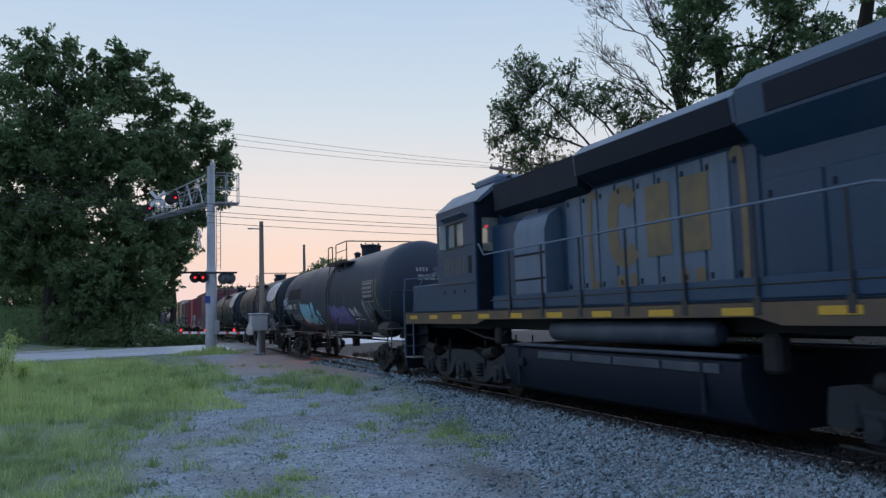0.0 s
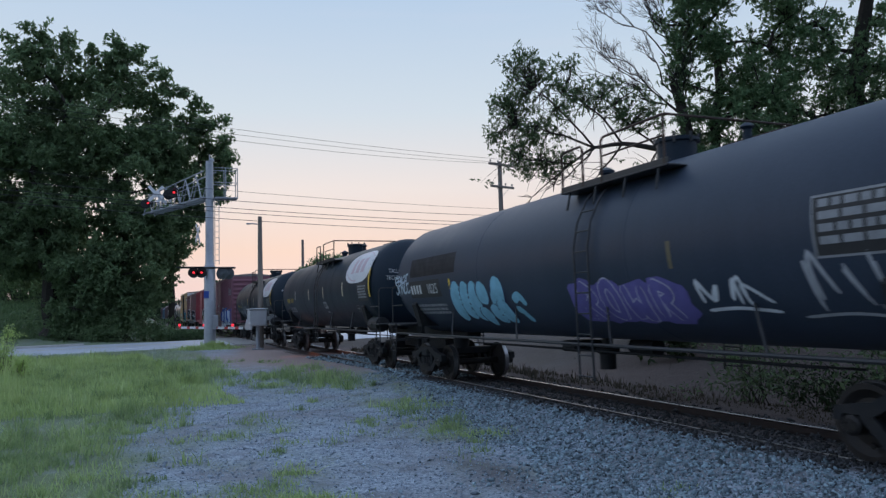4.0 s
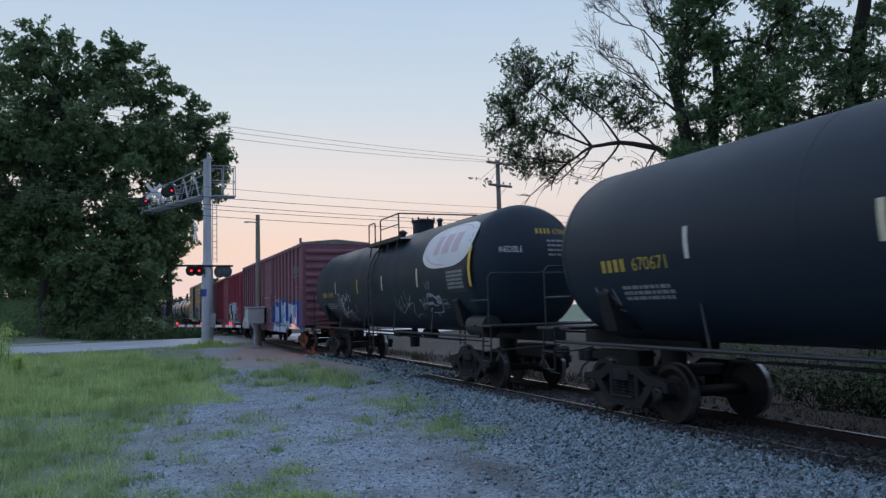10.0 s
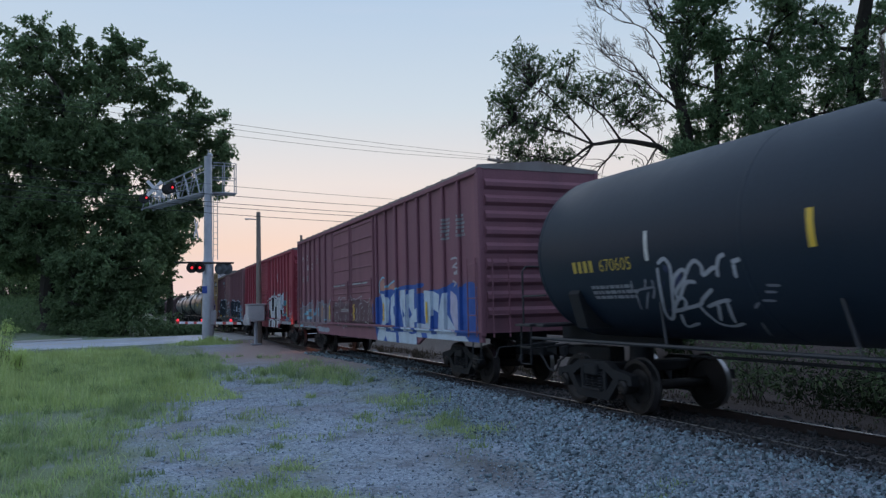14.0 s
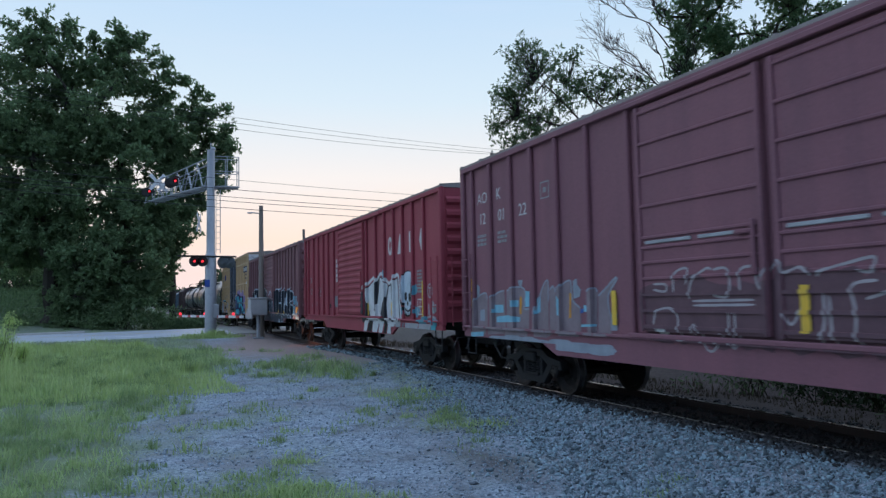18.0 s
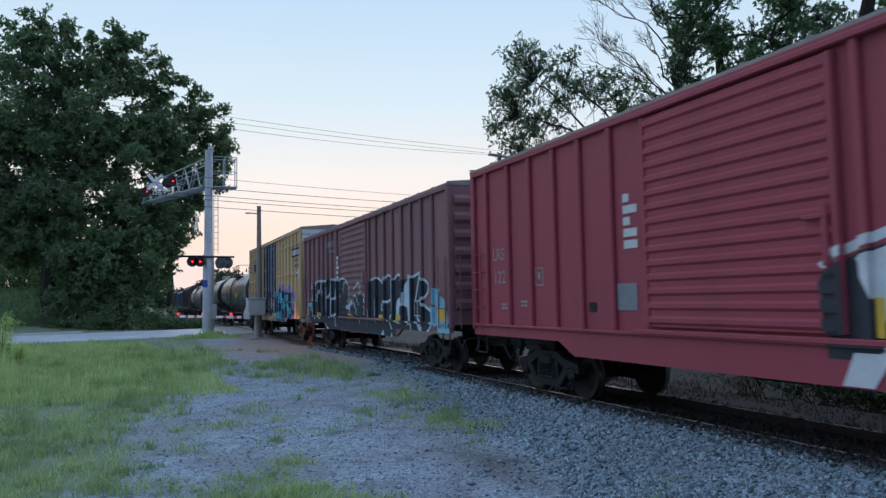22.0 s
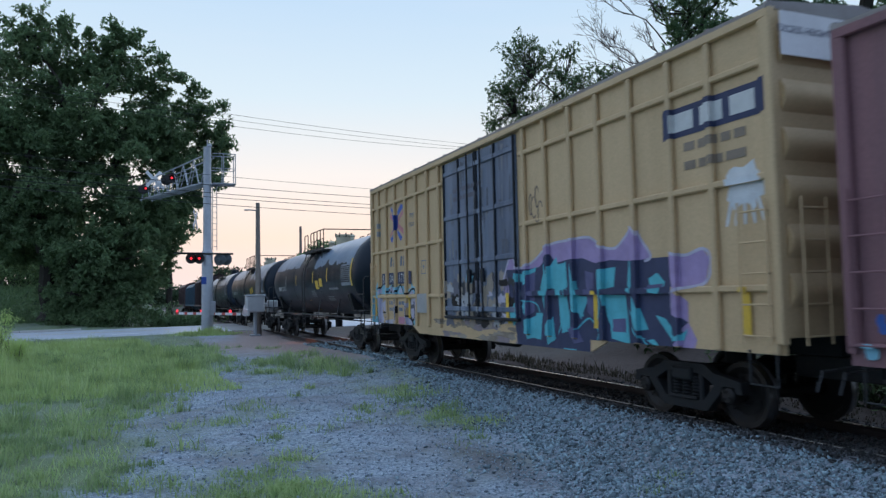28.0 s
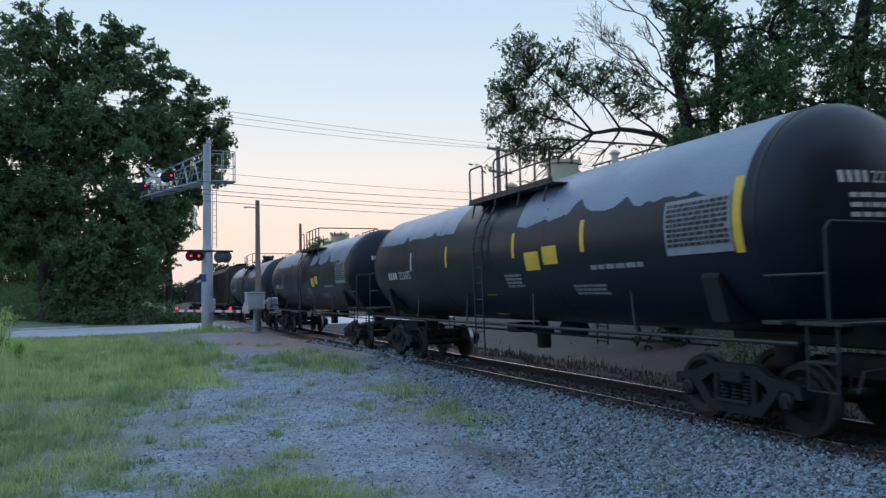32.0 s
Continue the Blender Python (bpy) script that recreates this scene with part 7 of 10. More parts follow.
def dress_brown(car, shell, mid):
    at = lambda y, z: on_side(mid, y, z)
    on = on_side(mid, 0, 0)
    fields(shell, on, ([(-124.95, 2.2), (-124.0, 2.36), (-123.5, 2.22), (-123.25, 2.08), (-122.8, 2.39), (-122.4, 2.2), (-121.9, 2.36), (-121.5, 2.2), (-121.4, 0.5), (-124.95, 0.5)], [(-121.5, 2.2), (-120.9, 2.26), (-120.1, 2.36), (-119.55, 2.06), (-119.5, 1.8), (-119.9, 1.55), (-119.15, 1.2), (-119.6, 0.72), (-120, 0.5), (-121.5, 0.5)],
                       [(-133.4, 1.5), (-132.6, 2.41), (-131.5, 2.46), (-129.7, 2.48), (-128.3, 2.42), (-128.2, 0.5), (-132.9, 0.5), (-133.5, 0.9)], [(-128.2, 2.38), (-127.6, 2.42), (-127.1, 2.2), (-126.9, 1.5), (-125.9, 1.85), (-125.0, 1.7), (-125, 0.6), (-128.2, 0.6)]), "g_slate", 0.0035)
    brush(shell, on, ([(-124.64, 2.29), (-123.97, 2.35), (-123.53, 2.23), (-123.26, 2.04), (-123.25, 1.76), (-123.53, 1.39), (-123.28, 1.3), (-123.22, 0.96)], [(-123.26, 2.09), (-123.12, 2.29), (-122.78, 2.39), (-122.47, 2.28), (-122.37, 2.12), (-122.41, 1.8), (-122.55, 1.67), (-122.97, 1.58), (-123.31, 1.64)],
                      [(-122.34, 2.25), (-122.38, 1.22)], [(-122.4, 1.2), (-122.69, 1.15), (-122.59, 0.95), (-122.39, 0.77)], [(-122.26, 2.23), (-122.01, 2.35), (-121.81, 2.36), (-121.52, 2.19)], [(-124.81, 1.68), (-124.73, 0.96)], [(-124.01, 1.66), (-124.03, 0.92)]), 0.075, "g_ice", 0.009)
    brush(shell, on, ([(-121.09, 2.33), (-120.88, 2.24), (-120.67, 2.26), (-120.12, 2.36)], [(-120.06, 2.23), (-119.56, 2.06), (-119.55, 1.82), (-119.97, 1.57), (-119.42, 1.35), (-119.14, 1.21), (-119.33, 0.91), (-119.7, 0.72)], [(-120.12, 2.34), (-120.32, 1.95), (-120.51, 1.57)]), 0.075, "g_ice", 0.009)
    fields(shell, on, ([(-122.12, 1.45), (-122.05, 1.6), (-121.81, 1.71), (-121.52, 1.63), (-121.46, 1.46), (-121.83, 1.45), (-121.86, 1.17), (-122.12, 1.13)], [(-122.12, 1.13), (-121.86, 1.17), (-121.59, 1.03), (-121.6, 0.95), (-122.01, 0.94)], [(-121.37, 2.06), (-121.09, 2.18), (-120.98, 1.87), (-120.93, 1.51), (-121.17, 1.42), (-121.48, 1.48), (-121.43, 1.89)],
                       [(-121.09, 2.33), (-120.99, 2.29), (-120.92, 1.7), (-120.98, 1.87), (-121.09, 2.18)]), "g_ice", 0.0095)
    fields(shell, on, ([(-121.17, 1.42), (-120.93, 1.51), (-120.93, 1.18), (-120.9, 0.96), (-121.06, 0.92), (-121.11, 1.17)], [(-120.93, 1.18), (-120.75, 0.94), (-120.73, 0.61), (-120.86, 0.64), (-120.81, 0.86), (-120.9, 0.96)], [(-123.5, 0.55), (-123.23, 0.77), (-123.12, 0.55)], [(-122.53, 0.55), (-122.41, 0.72), (-122.31, 0.55)], [(-121.24, 0.55), (-121.1, 0.74), (-121.01, 0.55)], [(-120.46, 1.23), (-120.28, 1.15), (-119.94, 0.88), (-120.02, 0.68), (-120.27, 0.91)]), "g_ice", 0.0095)
    brush(shell, on, ([(-132.62, 2.41), (-131.53, 2.46), (-131.8, 2.04), (-132.08, 1.43)], [(-131.47, 2.41), (-131.19, 2.21), (-131.14, 1.92), (-131.46, 1.45)], [(-131.29, 2.47), (-130.56, 2.43)], [(-130.73, 2.19), (-130.73, 1.23)], [(-130.54, 1.64), (-130.05, 1.99)], [(-129.93, 2.42), (-129.98, 1.68), (-129.94, 1.06), (-129.03, 1.17), (-129.14, 0.83), (-128.97, 0.68)],
                      [(-129.72, 2.48), (-128.35, 2.4)], [(-129.81, 1.72), (-129.14, 1.75)], [(-133.98, 0.86), (-133.81, 1.35), (-133.43, 1.56), (-133.16, 1.19)], [(-132.94, 1.35), (-132.69, 1), (-132.49, 0.93)]), 0.09, "g_ice", 0.009)
    brush(shell, on, ([(-128.27, 2.43), (-127.62, 2.45), (-127.44, 2.35), (-127.64, 2.18), (-127.73, 1.88)], [(-127.44, 2.38), (-127.08, 2.23), (-126.95, 2.01), (-127.05, 1.53), (-127.31, 1.4), (-126.88, 1.32), (-126.93, 1.12)], [(-126.38, 2.02), (-125.69, 2.25), (-125.58, 1.99), (-125.68, 1.86)], [(-126.4, 1.64), (-126.1, 1.36), (-125.87, 1.06), (-125.76, 0.86)],
                      [(-126.32, 1.81), (-126.01, 1.8), (-125.9, 1.63), (-125.73, 1.5)], [(-125.11, 1.49), (-125.03, 1.08)]), 0.07, "g_ice", 0.009)
    fields(shell, on, ([(-129.06, 2.42), (-129.37, 1.75), (-129.14, 1.73), (-128.88, 2.39)], [(-128.4, 2.36), (-128.6, 1.78), (-128.4, 1.76), (-128.34, 2.35)], [(-127.23, 1.42), (-126.53, 1.71), (-126.45, 1.57), (-126.88, 1.33)], [(-125.13, 2.17), (-125, 2.17), (-125, 1.56), (-125.14, 1.56)], [(-131.27, 0.5), (-131.03, 0.76), (-130.93, 0.5)],
                       [(-130.7, 0.5), (-130.38, 0.7), (-130.04, 0.5)], [(-131.96, 1.16), (-131.6, 1.14), (-131.61, 0.93), (-131.91, 0.92)]), "g_ice", 0.0095)
    rng = random.Random(164)
    for k in range(9):
        y, z = rng.uniform(118.25, 119.2), rng.uniform(0.85, 1.75)
        paint("graffiti", [blob(-y, z, rng.uniform(0.3, 0.6), rng.uniform(0.3, 0.6), rng, 0.25)], on(0.0205 + 0.0004 * k), M["g_sky"], shell)
    for k in range(12):
        y, z = rng.uniform(132.8, 134.3), rng.uniform(0.8, 2.0)
        paint("graffiti_dab", [blob(-y, z, rng.uniform(0.1, 0.2), rng.uniform(0.1, 0.2), rng, 0.15, 10, 2)], on(0.0205 + 0.0004 * k), M["g_sky" if k % 3 else "g_blue"], shell)
    for y, z, w in ((118.6, 1.25, 0.55), (133.87, 1.22, 0.5)):
        paint("reflector", [bar(0, 0, w, 0.3)], at(y, z)(0.028), M["stripe"], shell)
    paint("data_frame", [*frame_bars(0.22, 0.2, 0.03), bar(0, 0, 0.03, 0.36)], at(120.28, 1.4)(0.03), M["lettering"], shell)
    paint("lettering", block_marks(-0.2, 0, 0.9, 0.24, 5) + text_bars(-0.1, -0.28, 0.9, 0.09, 1, 64), at(129.7, 3.85)(0.004), M["dim_lettering"], shell)
    paint("lettering", [text_shape("AG", 0, 0, 0.3), text_shape("61", 0.0, -0.5, 0.3)], at(133.0, 2.31)(0.03), M["lettering"], shell)
    paint("lettering", [text_shape("R", -0.08, 0, 0.3), text_shape("22", 0.03, -0.5, 0.3)], at(132.38, 2.31)(0.03), M["lettering"], shell)
    paint("small_print", text_bars(0, 0.3, 0.35, 0.13, 5, 65, 0.4), at(128.55, 2.95)(0.09), M["lettering"], shell)
    for y in (123.5, 121.85, 126.8, 131.9):
        paint("reflector", [bar(0, 0, 0.55, 0.16)], at(y, 1.11)(0.026), M["stripe"], shell)


def dress_yellow(car, shell, mid):
    at = lambda y, z: on_side(mid, y, z)
    on = on_side(mid, 0, 0)
    rng = random.Random(172)
    fields(shell, on, ([(-142.61, 1.83), (-142.2, 2.41), (-141.94, 2.15), (-141.83, 1.3), (-142.5, 1.53)], [(-141.83, 1.3), (-141.94, 2.15), (-141.37, 2.25), (-140.75, 2.52), (-140.01, 2.55), (-139.96, 1.72)], [(-139.96, 1.72), (-140.01, 2.55), (-139.46, 2.55), (-139.09, 2.38), (-138.73, 2.33), (-138.45, 2.49), (-138.39, 1.69)]), "g_mauve", 0.0022)
    fields(shell, on, ([(-138.39, 1.69), (-138.45, 2.49), (-138.26, 2.61), (-138.03, 2.37), (-137.87, 2.16), (-138.05, 1.47)], [(-137.41, 2.18), (-137.11, 2.12), (-136.76, 2.19), (-136.63, 2.05), (-136.73, 1.74), (-136.9, 1.69), (-137.32, 1.64), (-137.36, 1.88)], [(-137.38, 1.64), (-137.09, 1.47), (-137.1, 1.19), (-136.93, 0.95), (-137.13, 0.6), (-137.43, 0.6)]), "g_mauve", 0.0022)
    fields(shell, on, ([(-142.4, 2.13), (-141.61, 2.11), (-141.15, 2.13), (-140.76, 2.36), (-140.8, 0.6), (-142.04, 0.6)], [(-140.8, 0.6), (-140.76, 2.36), (-140.52, 2.18), (-140.17, 2.22), (-139.66, 2.22), (-139.23, 2.1), (-139.27, 0.6)], [(-139.27, 0.6), (-139.23, 2.1), (-138.9, 2.15), (-138.29, 2.1), (-138.34, 0.6)],
                       [(-138.34, 0.6), (-138.29, 2.1), (-137.87, 2.12), (-137.44, 2.12), (-137.36, 1.68), (-137.45, 1.34), (-137.1, 1.19), (-137.53, 0.6)]), "g_ink", 0.0055)
    fields(shell, on, ([(-140.52, 2.15), (-140.2, 2.17), (-140.33, 1.68), (-140.1, 1), (-140.43, 1.05)], [(-140.87, 2.28), (-140.73, 1.74), (-140.98, 1.31), (-141.12, 1.74)], [(-139.98, 2.16), (-139.85, 1.72), (-139.67, 1.22), (-139.96, 1.32)], [(-139.04, 1.79), (-138.73, 2.03), (-138.81, 1.7)], [(-138.38, 1.9), (-138.27, 1.92), (-138.32, 1.6), (-138.41, 1.65)], [(-137.92, 1.82), (-137.72, 1.9), (-137.55, 1.76), (-137.64, 1.59), (-137.87, 1.61)]), "g_aqua", 0.009)
    fields(shell, on, ([(-138.27, 1.34), (-138.09, 1.29), (-137.99, 1.06), (-138.18, 1.04)], [(-138.94, 1.45), (-138.48, 1.47), (-138.42, 0.84), (-138.89, 0.89)], [(-137.79, 1.28), (-137.58, 1.24), (-137.3, 0.98), (-137.1, 1.11), (-137.18, 0.94), (-137.42, 0.92)], [(-138, 0.9), (-137.84, 0.93), (-137.62, 0.74)], [(-141.78, 1.1), (-141.15, 1.25), (-141.23, 0.81), (-141.68, 0.76)], [(-142.09, 2.06), (-141.73, 2.01), (-141.8, 1.87), (-142.16, 1.87)], [(-140.36, 0.66), (-139.93, 0.66), (-140.03, 0.5)], [(-139.49, 0.5), (-139.27, 0.64), (-139.07, 0.5)]), "g_aqua", 0.009)
    fields(shell, on, ([(-141.55, 2.0), (-141.3, 2.05), (-141.35, 1.3), (-141.6, 1.2)], [(-139.6, 2.0), (-139.35, 1.95), (-139.4, 1.2), (-139.55, 1.3)], [(-138.85, 1.2), (-138.5, 1.22), (-138.5, 1.0), (-138.85, 1.0)], [(-137.95, 1.72), (-137.6, 1.74), (-137.6, 1.68), (-137.95, 1.66)], [(-140.2, 1.0), (-139.9, 1.05), (-139.7, 0.8), (-140.0, 0.75)]), "g_dusk", 0.0105)
    fields(shell, on, ([(-142.0, 0.64), (-142.0, 1.0), (-140.0, 1.0), (-140.0, 0.64)], [(-140.0, 0.64), (-140.0, 1.0), (-137.4, 1.0), (-137.7, 0.64)]), "g_ink", 0.0048)
    brush(shell, on, ([(-142.61, 1.83), (-142.2, 2.41), (-141.94, 2.15), (-141.37, 2.25), (-140.75, 2.52), (-140.01, 2.56), (-139.46, 2.56), (-139.09, 2.38), (-138.73, 2.33), (-138.45, 2.49), (-138.26, 2.62), (-138.03, 2.37), (-137.85, 2.15), (-138.01, 2.08)], [(-137.42, 2.18), (-137.11, 2.12), (-136.76, 2.19), (-136.62, 2.05), (-136.73, 1.73), (-137.32, 1.63), (-137.36, 1.39)]), 0.045, "g_pale", 0.0072)
    brush(shell, on, ([(-140.4, 2.1), (-140.2, 1.5), (-140.5, 0.9)], [(-139.2, 2.0), (-139.1, 1.4), (-139.3, 0.8)], [(-141.9, 1.5), (-141.3, 1.45), (-141.1, 1.2)], [(-138.4, 1.35), (-138.2, 1.0), (-137.8, 0.7)], [(-139.9, 1.0), (-139.5, 1.2), (-139.2, 0.95)]), 0.03, "g_aqua", 0.0115)
    fields(shell, on, ([(-140.84, 1.76), (-140.76, 2.12), (-140.51, 2.29), (-140.42, 1.93), (-140.21, 2.21), (-140.16, 1.74), (-140.44, 1.66)], [(-140.46, 1.57), (-140.2, 1.57), (-140.04, 0.99), (-140.37, 0.92)], [(-139.95, 1.57), (-139.5, 1.57), (-139.77, 1.17)], [(-139.07, 1.59), (-138.49, 1.58), (-138.41, 0.82), (-138.79, 0.88), (-139, 1.24)], [(-138.37, 1.56), (-138.25, 1.56), (-137.96, 1.06), (-138.2, 1.06), (-138.3, 1.3)], [(-139.18, 2), (-138.73, 2.03), (-138.79, 1.72), (-139.15, 1.67)], [(-138.38, 2.12), (-138.26, 2.06), (-138.3, 1.71), (-138.44, 1.71)], [(-141.29, 1.27), (-141.04, 1.27), (-141.13, 0.77), (-141.38, 0.79)], [(-140.94, 0.96), (-140.69, 1.21), (-140.6, 0.8), (-140.9, 0.69)], [(-141.87, 1.39), (-141.66, 1.52), (-141.41, 1.45), (-141.68, 1.2)], [(-141.77, 2.04), (-141.24, 2.14), (-141.38, 1.86), (-141.78, 1.78)], [(-142.3, 1.25), (-142, 1.52), (-141.95, 1.19), (-142.21, 0.99)], [(-140.5, 0.62), (-139.96, 0.6), (-139.91, 0.52), (-140.34, 0.52)],), "g_aqua", 0.0095)
    fields(shell, on, ([(-151.51, 1.76), (-151.29, 2.11), (-151.15, 2), (-151.21, 0.95), (-151.18, 0.8), (-151.61, 0.78)], [(-151.19, 1.85), (-150.61, 2.02), (-150.31, 1.92), (-150.36, 1.71), (-151.16, 1.73)], [(-150.19, 1.89), (-149.84, 2.01), (-149.42, 1.92), (-149.49, 1.71), (-150.2, 1.73)], [(-149.43, 1.88), (-149.18, 1.97), (-148.79, 1.93), (-148.61, 1.84), (-148.64, 1.69), (-149.44, 1.71)], [(-148.44, 1.72), (-148.39, 1.83), (-148.19, 1.86), (-148.05, 1.91), (-147.86, 1.88), (-147.87, 1.7)], [(-148.18, 2.08), (-148.05, 1.91), (-148.19, 1.86)], [(-151.6, 0.88), (-151.1, 0.86), (-150.89, 0.73), (-151.73, 0.75)], [(-151.16, 1.7), (-151.02, 1.65), (-150.86, 0.75), (-151.2, 0.78)], [(-148.06, 0.98), (-147.91, 1.1), (-147.94, 0.58), (-148.09, 0.56)],), "g_sky", 0.003)
    fields(shell, on, ([(-151.02, 1.62), (-150.74, 1.6), (-150.73, 1.16), (-150.58, 0.74), (-150.89, 0.75)], [(-150.78, 1.45), (-150.37, 1.57), (-150.43, 1.13), (-150.56, 1.12)], [(-150.03, 0.96), (-149.79, 0.97), (-149.62, 0.7), (-150.04, 0.71)], [(-150.44, 0.89), (-150.06, 0.96), (-150.1, 0.73), (-150.45, 0.73)], [(-149.5, 1.49), (-149.35, 1.37), (-149.4, 0.93), (-149.51, 0.9)], [(-148.52, 1.11), (-148.07, 0.93), (-148.2, 0.75), (-148.41, 0.7)], [(-148.23, 1.56), (-147.88, 1.58), (-147.91, 1.02), (-148.06, 0.98), (-148.3, 1.19)], [(-148.86, 0.78), (-148.73, 0.98), (-148.64, 0.56), (-148.87, 0.56)], [(-148.55, 0.59), (-148.32, 0.78), (-148.13, 0.58), (-148.51, 0.52)], [(-150.16, 1.77), (-149.85, 1.98), (-149.6, 1.75)], [(-149.2, 1.74), (-149.03, 1.92), (-148.87, 1.73)], [(-148.35, 1.7), (-148.09, 1.8), (-147.94, 1.7)], [(-151.12, 1.75), (-150.82, 1.91), (-150.76, 1.74)], [(-148.65, 1.45), (-148.43, 1.45), (-148.48, 1.03), (-148.65, 1.06)],), "g_pale", 0.006)
    fields(shell, on, ([(-148.24, 1.4), (-147.96, 1.42), (-147.96, 1.31), (-148.23, 1.29)], [(-149.53, 1.58), (-149.35, 1.56), (-149.43, 1.39), (-149.53, 1.45)], [(-150.5, 1.03), (-150.33, 1.08), (-150.25, 0.9), (-150.45, 0.8)],), "g_ash", 0.0075)
    brush(shell, on, ([(-151.19, 1.8), (-150.78, 1.96), (-150.61, 2.02)], [(-150.16, 1.77), (-150.03, 1.85), (-149.86, 1.76), (-149.76, 1.97), (-149.43, 1.75)], [(-149.41, 1.75), (-149.13, 1.95), (-148.98, 1.94), (-148.8, 1.73)], [(-148.61, 1.72), (-148.39, 1.72), (-148.17, 1.82), (-147.93, 1.83), (-147.88, 1.7)], [(-151.06, 1.6), (-150.93, 0.75)], [(-150.73, 1.16), (-150.39, 1.13), (-150.51, 0.77)], [(-150.37, 1.54), (-150.33, 1.08)], [(-149.5, 1.49), (-149.51, 0.92)], [(-149.35, 1.37), (-149.39, 0.95)], [(-148.52, 1.11), (-148.07, 0.93), (-148.2, 0.73)], [(-148.5, 1.41), (-148.47, 1.11)], [(-148.28, 1.45), (-148.3, 1.19), (-148.06, 0.98), (-147.94, 1.13), (-147.97, 1.52)], [(-148.52, 0.69), (-148.34, 0.78), (-148.13, 0.58)], [(-148.07, 0.91), (-148, 0.81), (-148.07, 0.58)],), 0.05, "g_black", 0.0085)
    for y in (149.81, 148.93):
        paint("data_patch", [bar(0, 0, 0.62, 0.44)], at(y, 1.36)(0.025), M["yellow_box"], shell)
        paint("small_print", text_bars(0, 0.09, 0.46, 0.1, 2, int(y), 0.8), at(y, 1.36)(0.028), M["black_door"], shell)
    paint("notice_plate", [bar(0, 0, 0.5, 0.2)], at(148.95, 0.96)(0.025), M["g_pink"], shell)
    # pale runs down the upper door panels, peeling patches over the lower ones
    for k in range(46):
        y, z = rng.uniform(142.1, 145.4), rng.choice((3.05, 3.15, 2.2, 2.3, 4.0)) + rng.uniform(0, 0.3)
        paint("paint_drip", [slab((-y, z), (-y + rng.uniform(-0.04, 0.04), z + rng.uniform(0.25, 0.75)), rng.uniform(0.015, 0.05), rng.uniform(0.03, 0.15))], on(0.004 + 0.0003 * (k % 7)), M["g_grey" if k % 4 == 0 else "g_steel"], shell)
    for k in range(64):
        y, z = rng.uniform(142.15, 145.5), rng.uniform(1.05, 1.95)
        near = y < 143.6
        paint("graffiti_dab", [blob(-y, z, rng.uniform(0.15, 0.5), rng.uniform(0.12, 0.5), rng, 0.4)], on(0.005 + 0.0004 * (k % 20)), M[("g_sand", "g_black", "g_silver", "g_ash", "g_char" if near else "g_black", "g_sand", "g_pale" if near else "g_char")[k % 7]], shell)
    # dark number fields and cross of two broken bars
    for y, s in ((150.53, "5"), (149.78, "04"), (148.88, "171")):
        w = 0.14 + 0.19 * len(s)
        paint("number_panel", [bar(0, 0, w, 0.34)], at(y, 2.17)(0.026), M["g_navy"], shell)
        paint("lettering", [text_shape(s, 0, 0, 0.24)], at(y, 2.17)(0.03), M["lettering"], shell)
    paint("number_panel", [bar(0, 0, 0.22, 0.36)], at(148.22, 2.16)(0.026), M["g_navy"], shell)
    paint("lettering", block_marks(0, 0, 0.5, 0.28, 2, 0.2), at(149.77, 2.66)(0.004), M["black_door"], shell)
    paint("lettering", block_marks(0, 0, 0.5, 0.28, 2, 0.2), at(148.88, 2.65)(0.004), M["black_door"], shell)
    fields(shell, on, ([(-149.88, 4.14), (-149.43, 3.84), (-149.46, 3.75), (-149.91, 3.98)], [(-149.94, 3.46), (-149.44, 3.74), (-149.43, 3.64), (-149.94, 3.38)], [(-149.22, 3.85), (-148.71, 4.14), (-148.71, 4.02), (-149.21, 3.76)], [(-149.21, 3.77), (-148.73, 3.56), (-148.74, 3.38), (-149.22, 3.64)],), "g_rose", 0.004, "emblem_arm")
    fields(shell, on, ([(-149.84, 4.32), (-149.35, 4), (-149.39, 3.85), (-149.82, 4.19)], [(-149.22, 4.11), (-148.93, 4.3), (-148.75, 4.24), (-148.78, 4.15), (-149.22, 3.96)], [(-149.91, 3.35), (-149.43, 3.58), (-149.46, 3.45), (-149.76, 3.22)], [(-149.25, 3.58), (-148.81, 3.32), (-148.98, 3.22), (-149.26, 3.46)],), "g_cobalt", 0.006, "emblem_arm")
    fields(shell, on, ([(-149.39, 4.01), (-149.19, 4), (-149.2, 3.64), (-149.39, 3.54)],), "g_royal", 0.008, "emblem_centre")
    paint("lettering", [text_shape("any", 0, 0.13, 0.17), text_shape("road", 0, -0.13, 0.17)], at(148.05, 3.78)(0.005), M["black_door"], shell)
    paint("lettering", text_bars(0, 0.13, 0.5, 0.16, 2, 75), at(150.9, 3.7)(0.004), M["dim_lettering"], shell)
    paint("inspection_mark", [*frame_bars(0.17, 0.17, 0.025), bar(0, 0, 0.08, 0.1)], at(147.2, 2.4)(0.004), M["black_door"], shell)
    tx = paint("company_panel", [bar(0, 0, 1.95, 0.42)], at(136.5, 3.99)(0.004), M["g_navy"], car)
    paint("company_mark", [bar(-0.55, 0, 0.42, 0.26), bar(0.0, 0, 0.42, 0.26), bar(0.55, 0, 0.42, 0.26)], at(136.5, 3.99)(0.008), M["lettering"], tx)
    paint("small_print", text_bars(0, 0.22, 1.3, 0.12, 2, 76, 1.2), at(136.4, 3.4)(0.004), M["g_umber"], shell)
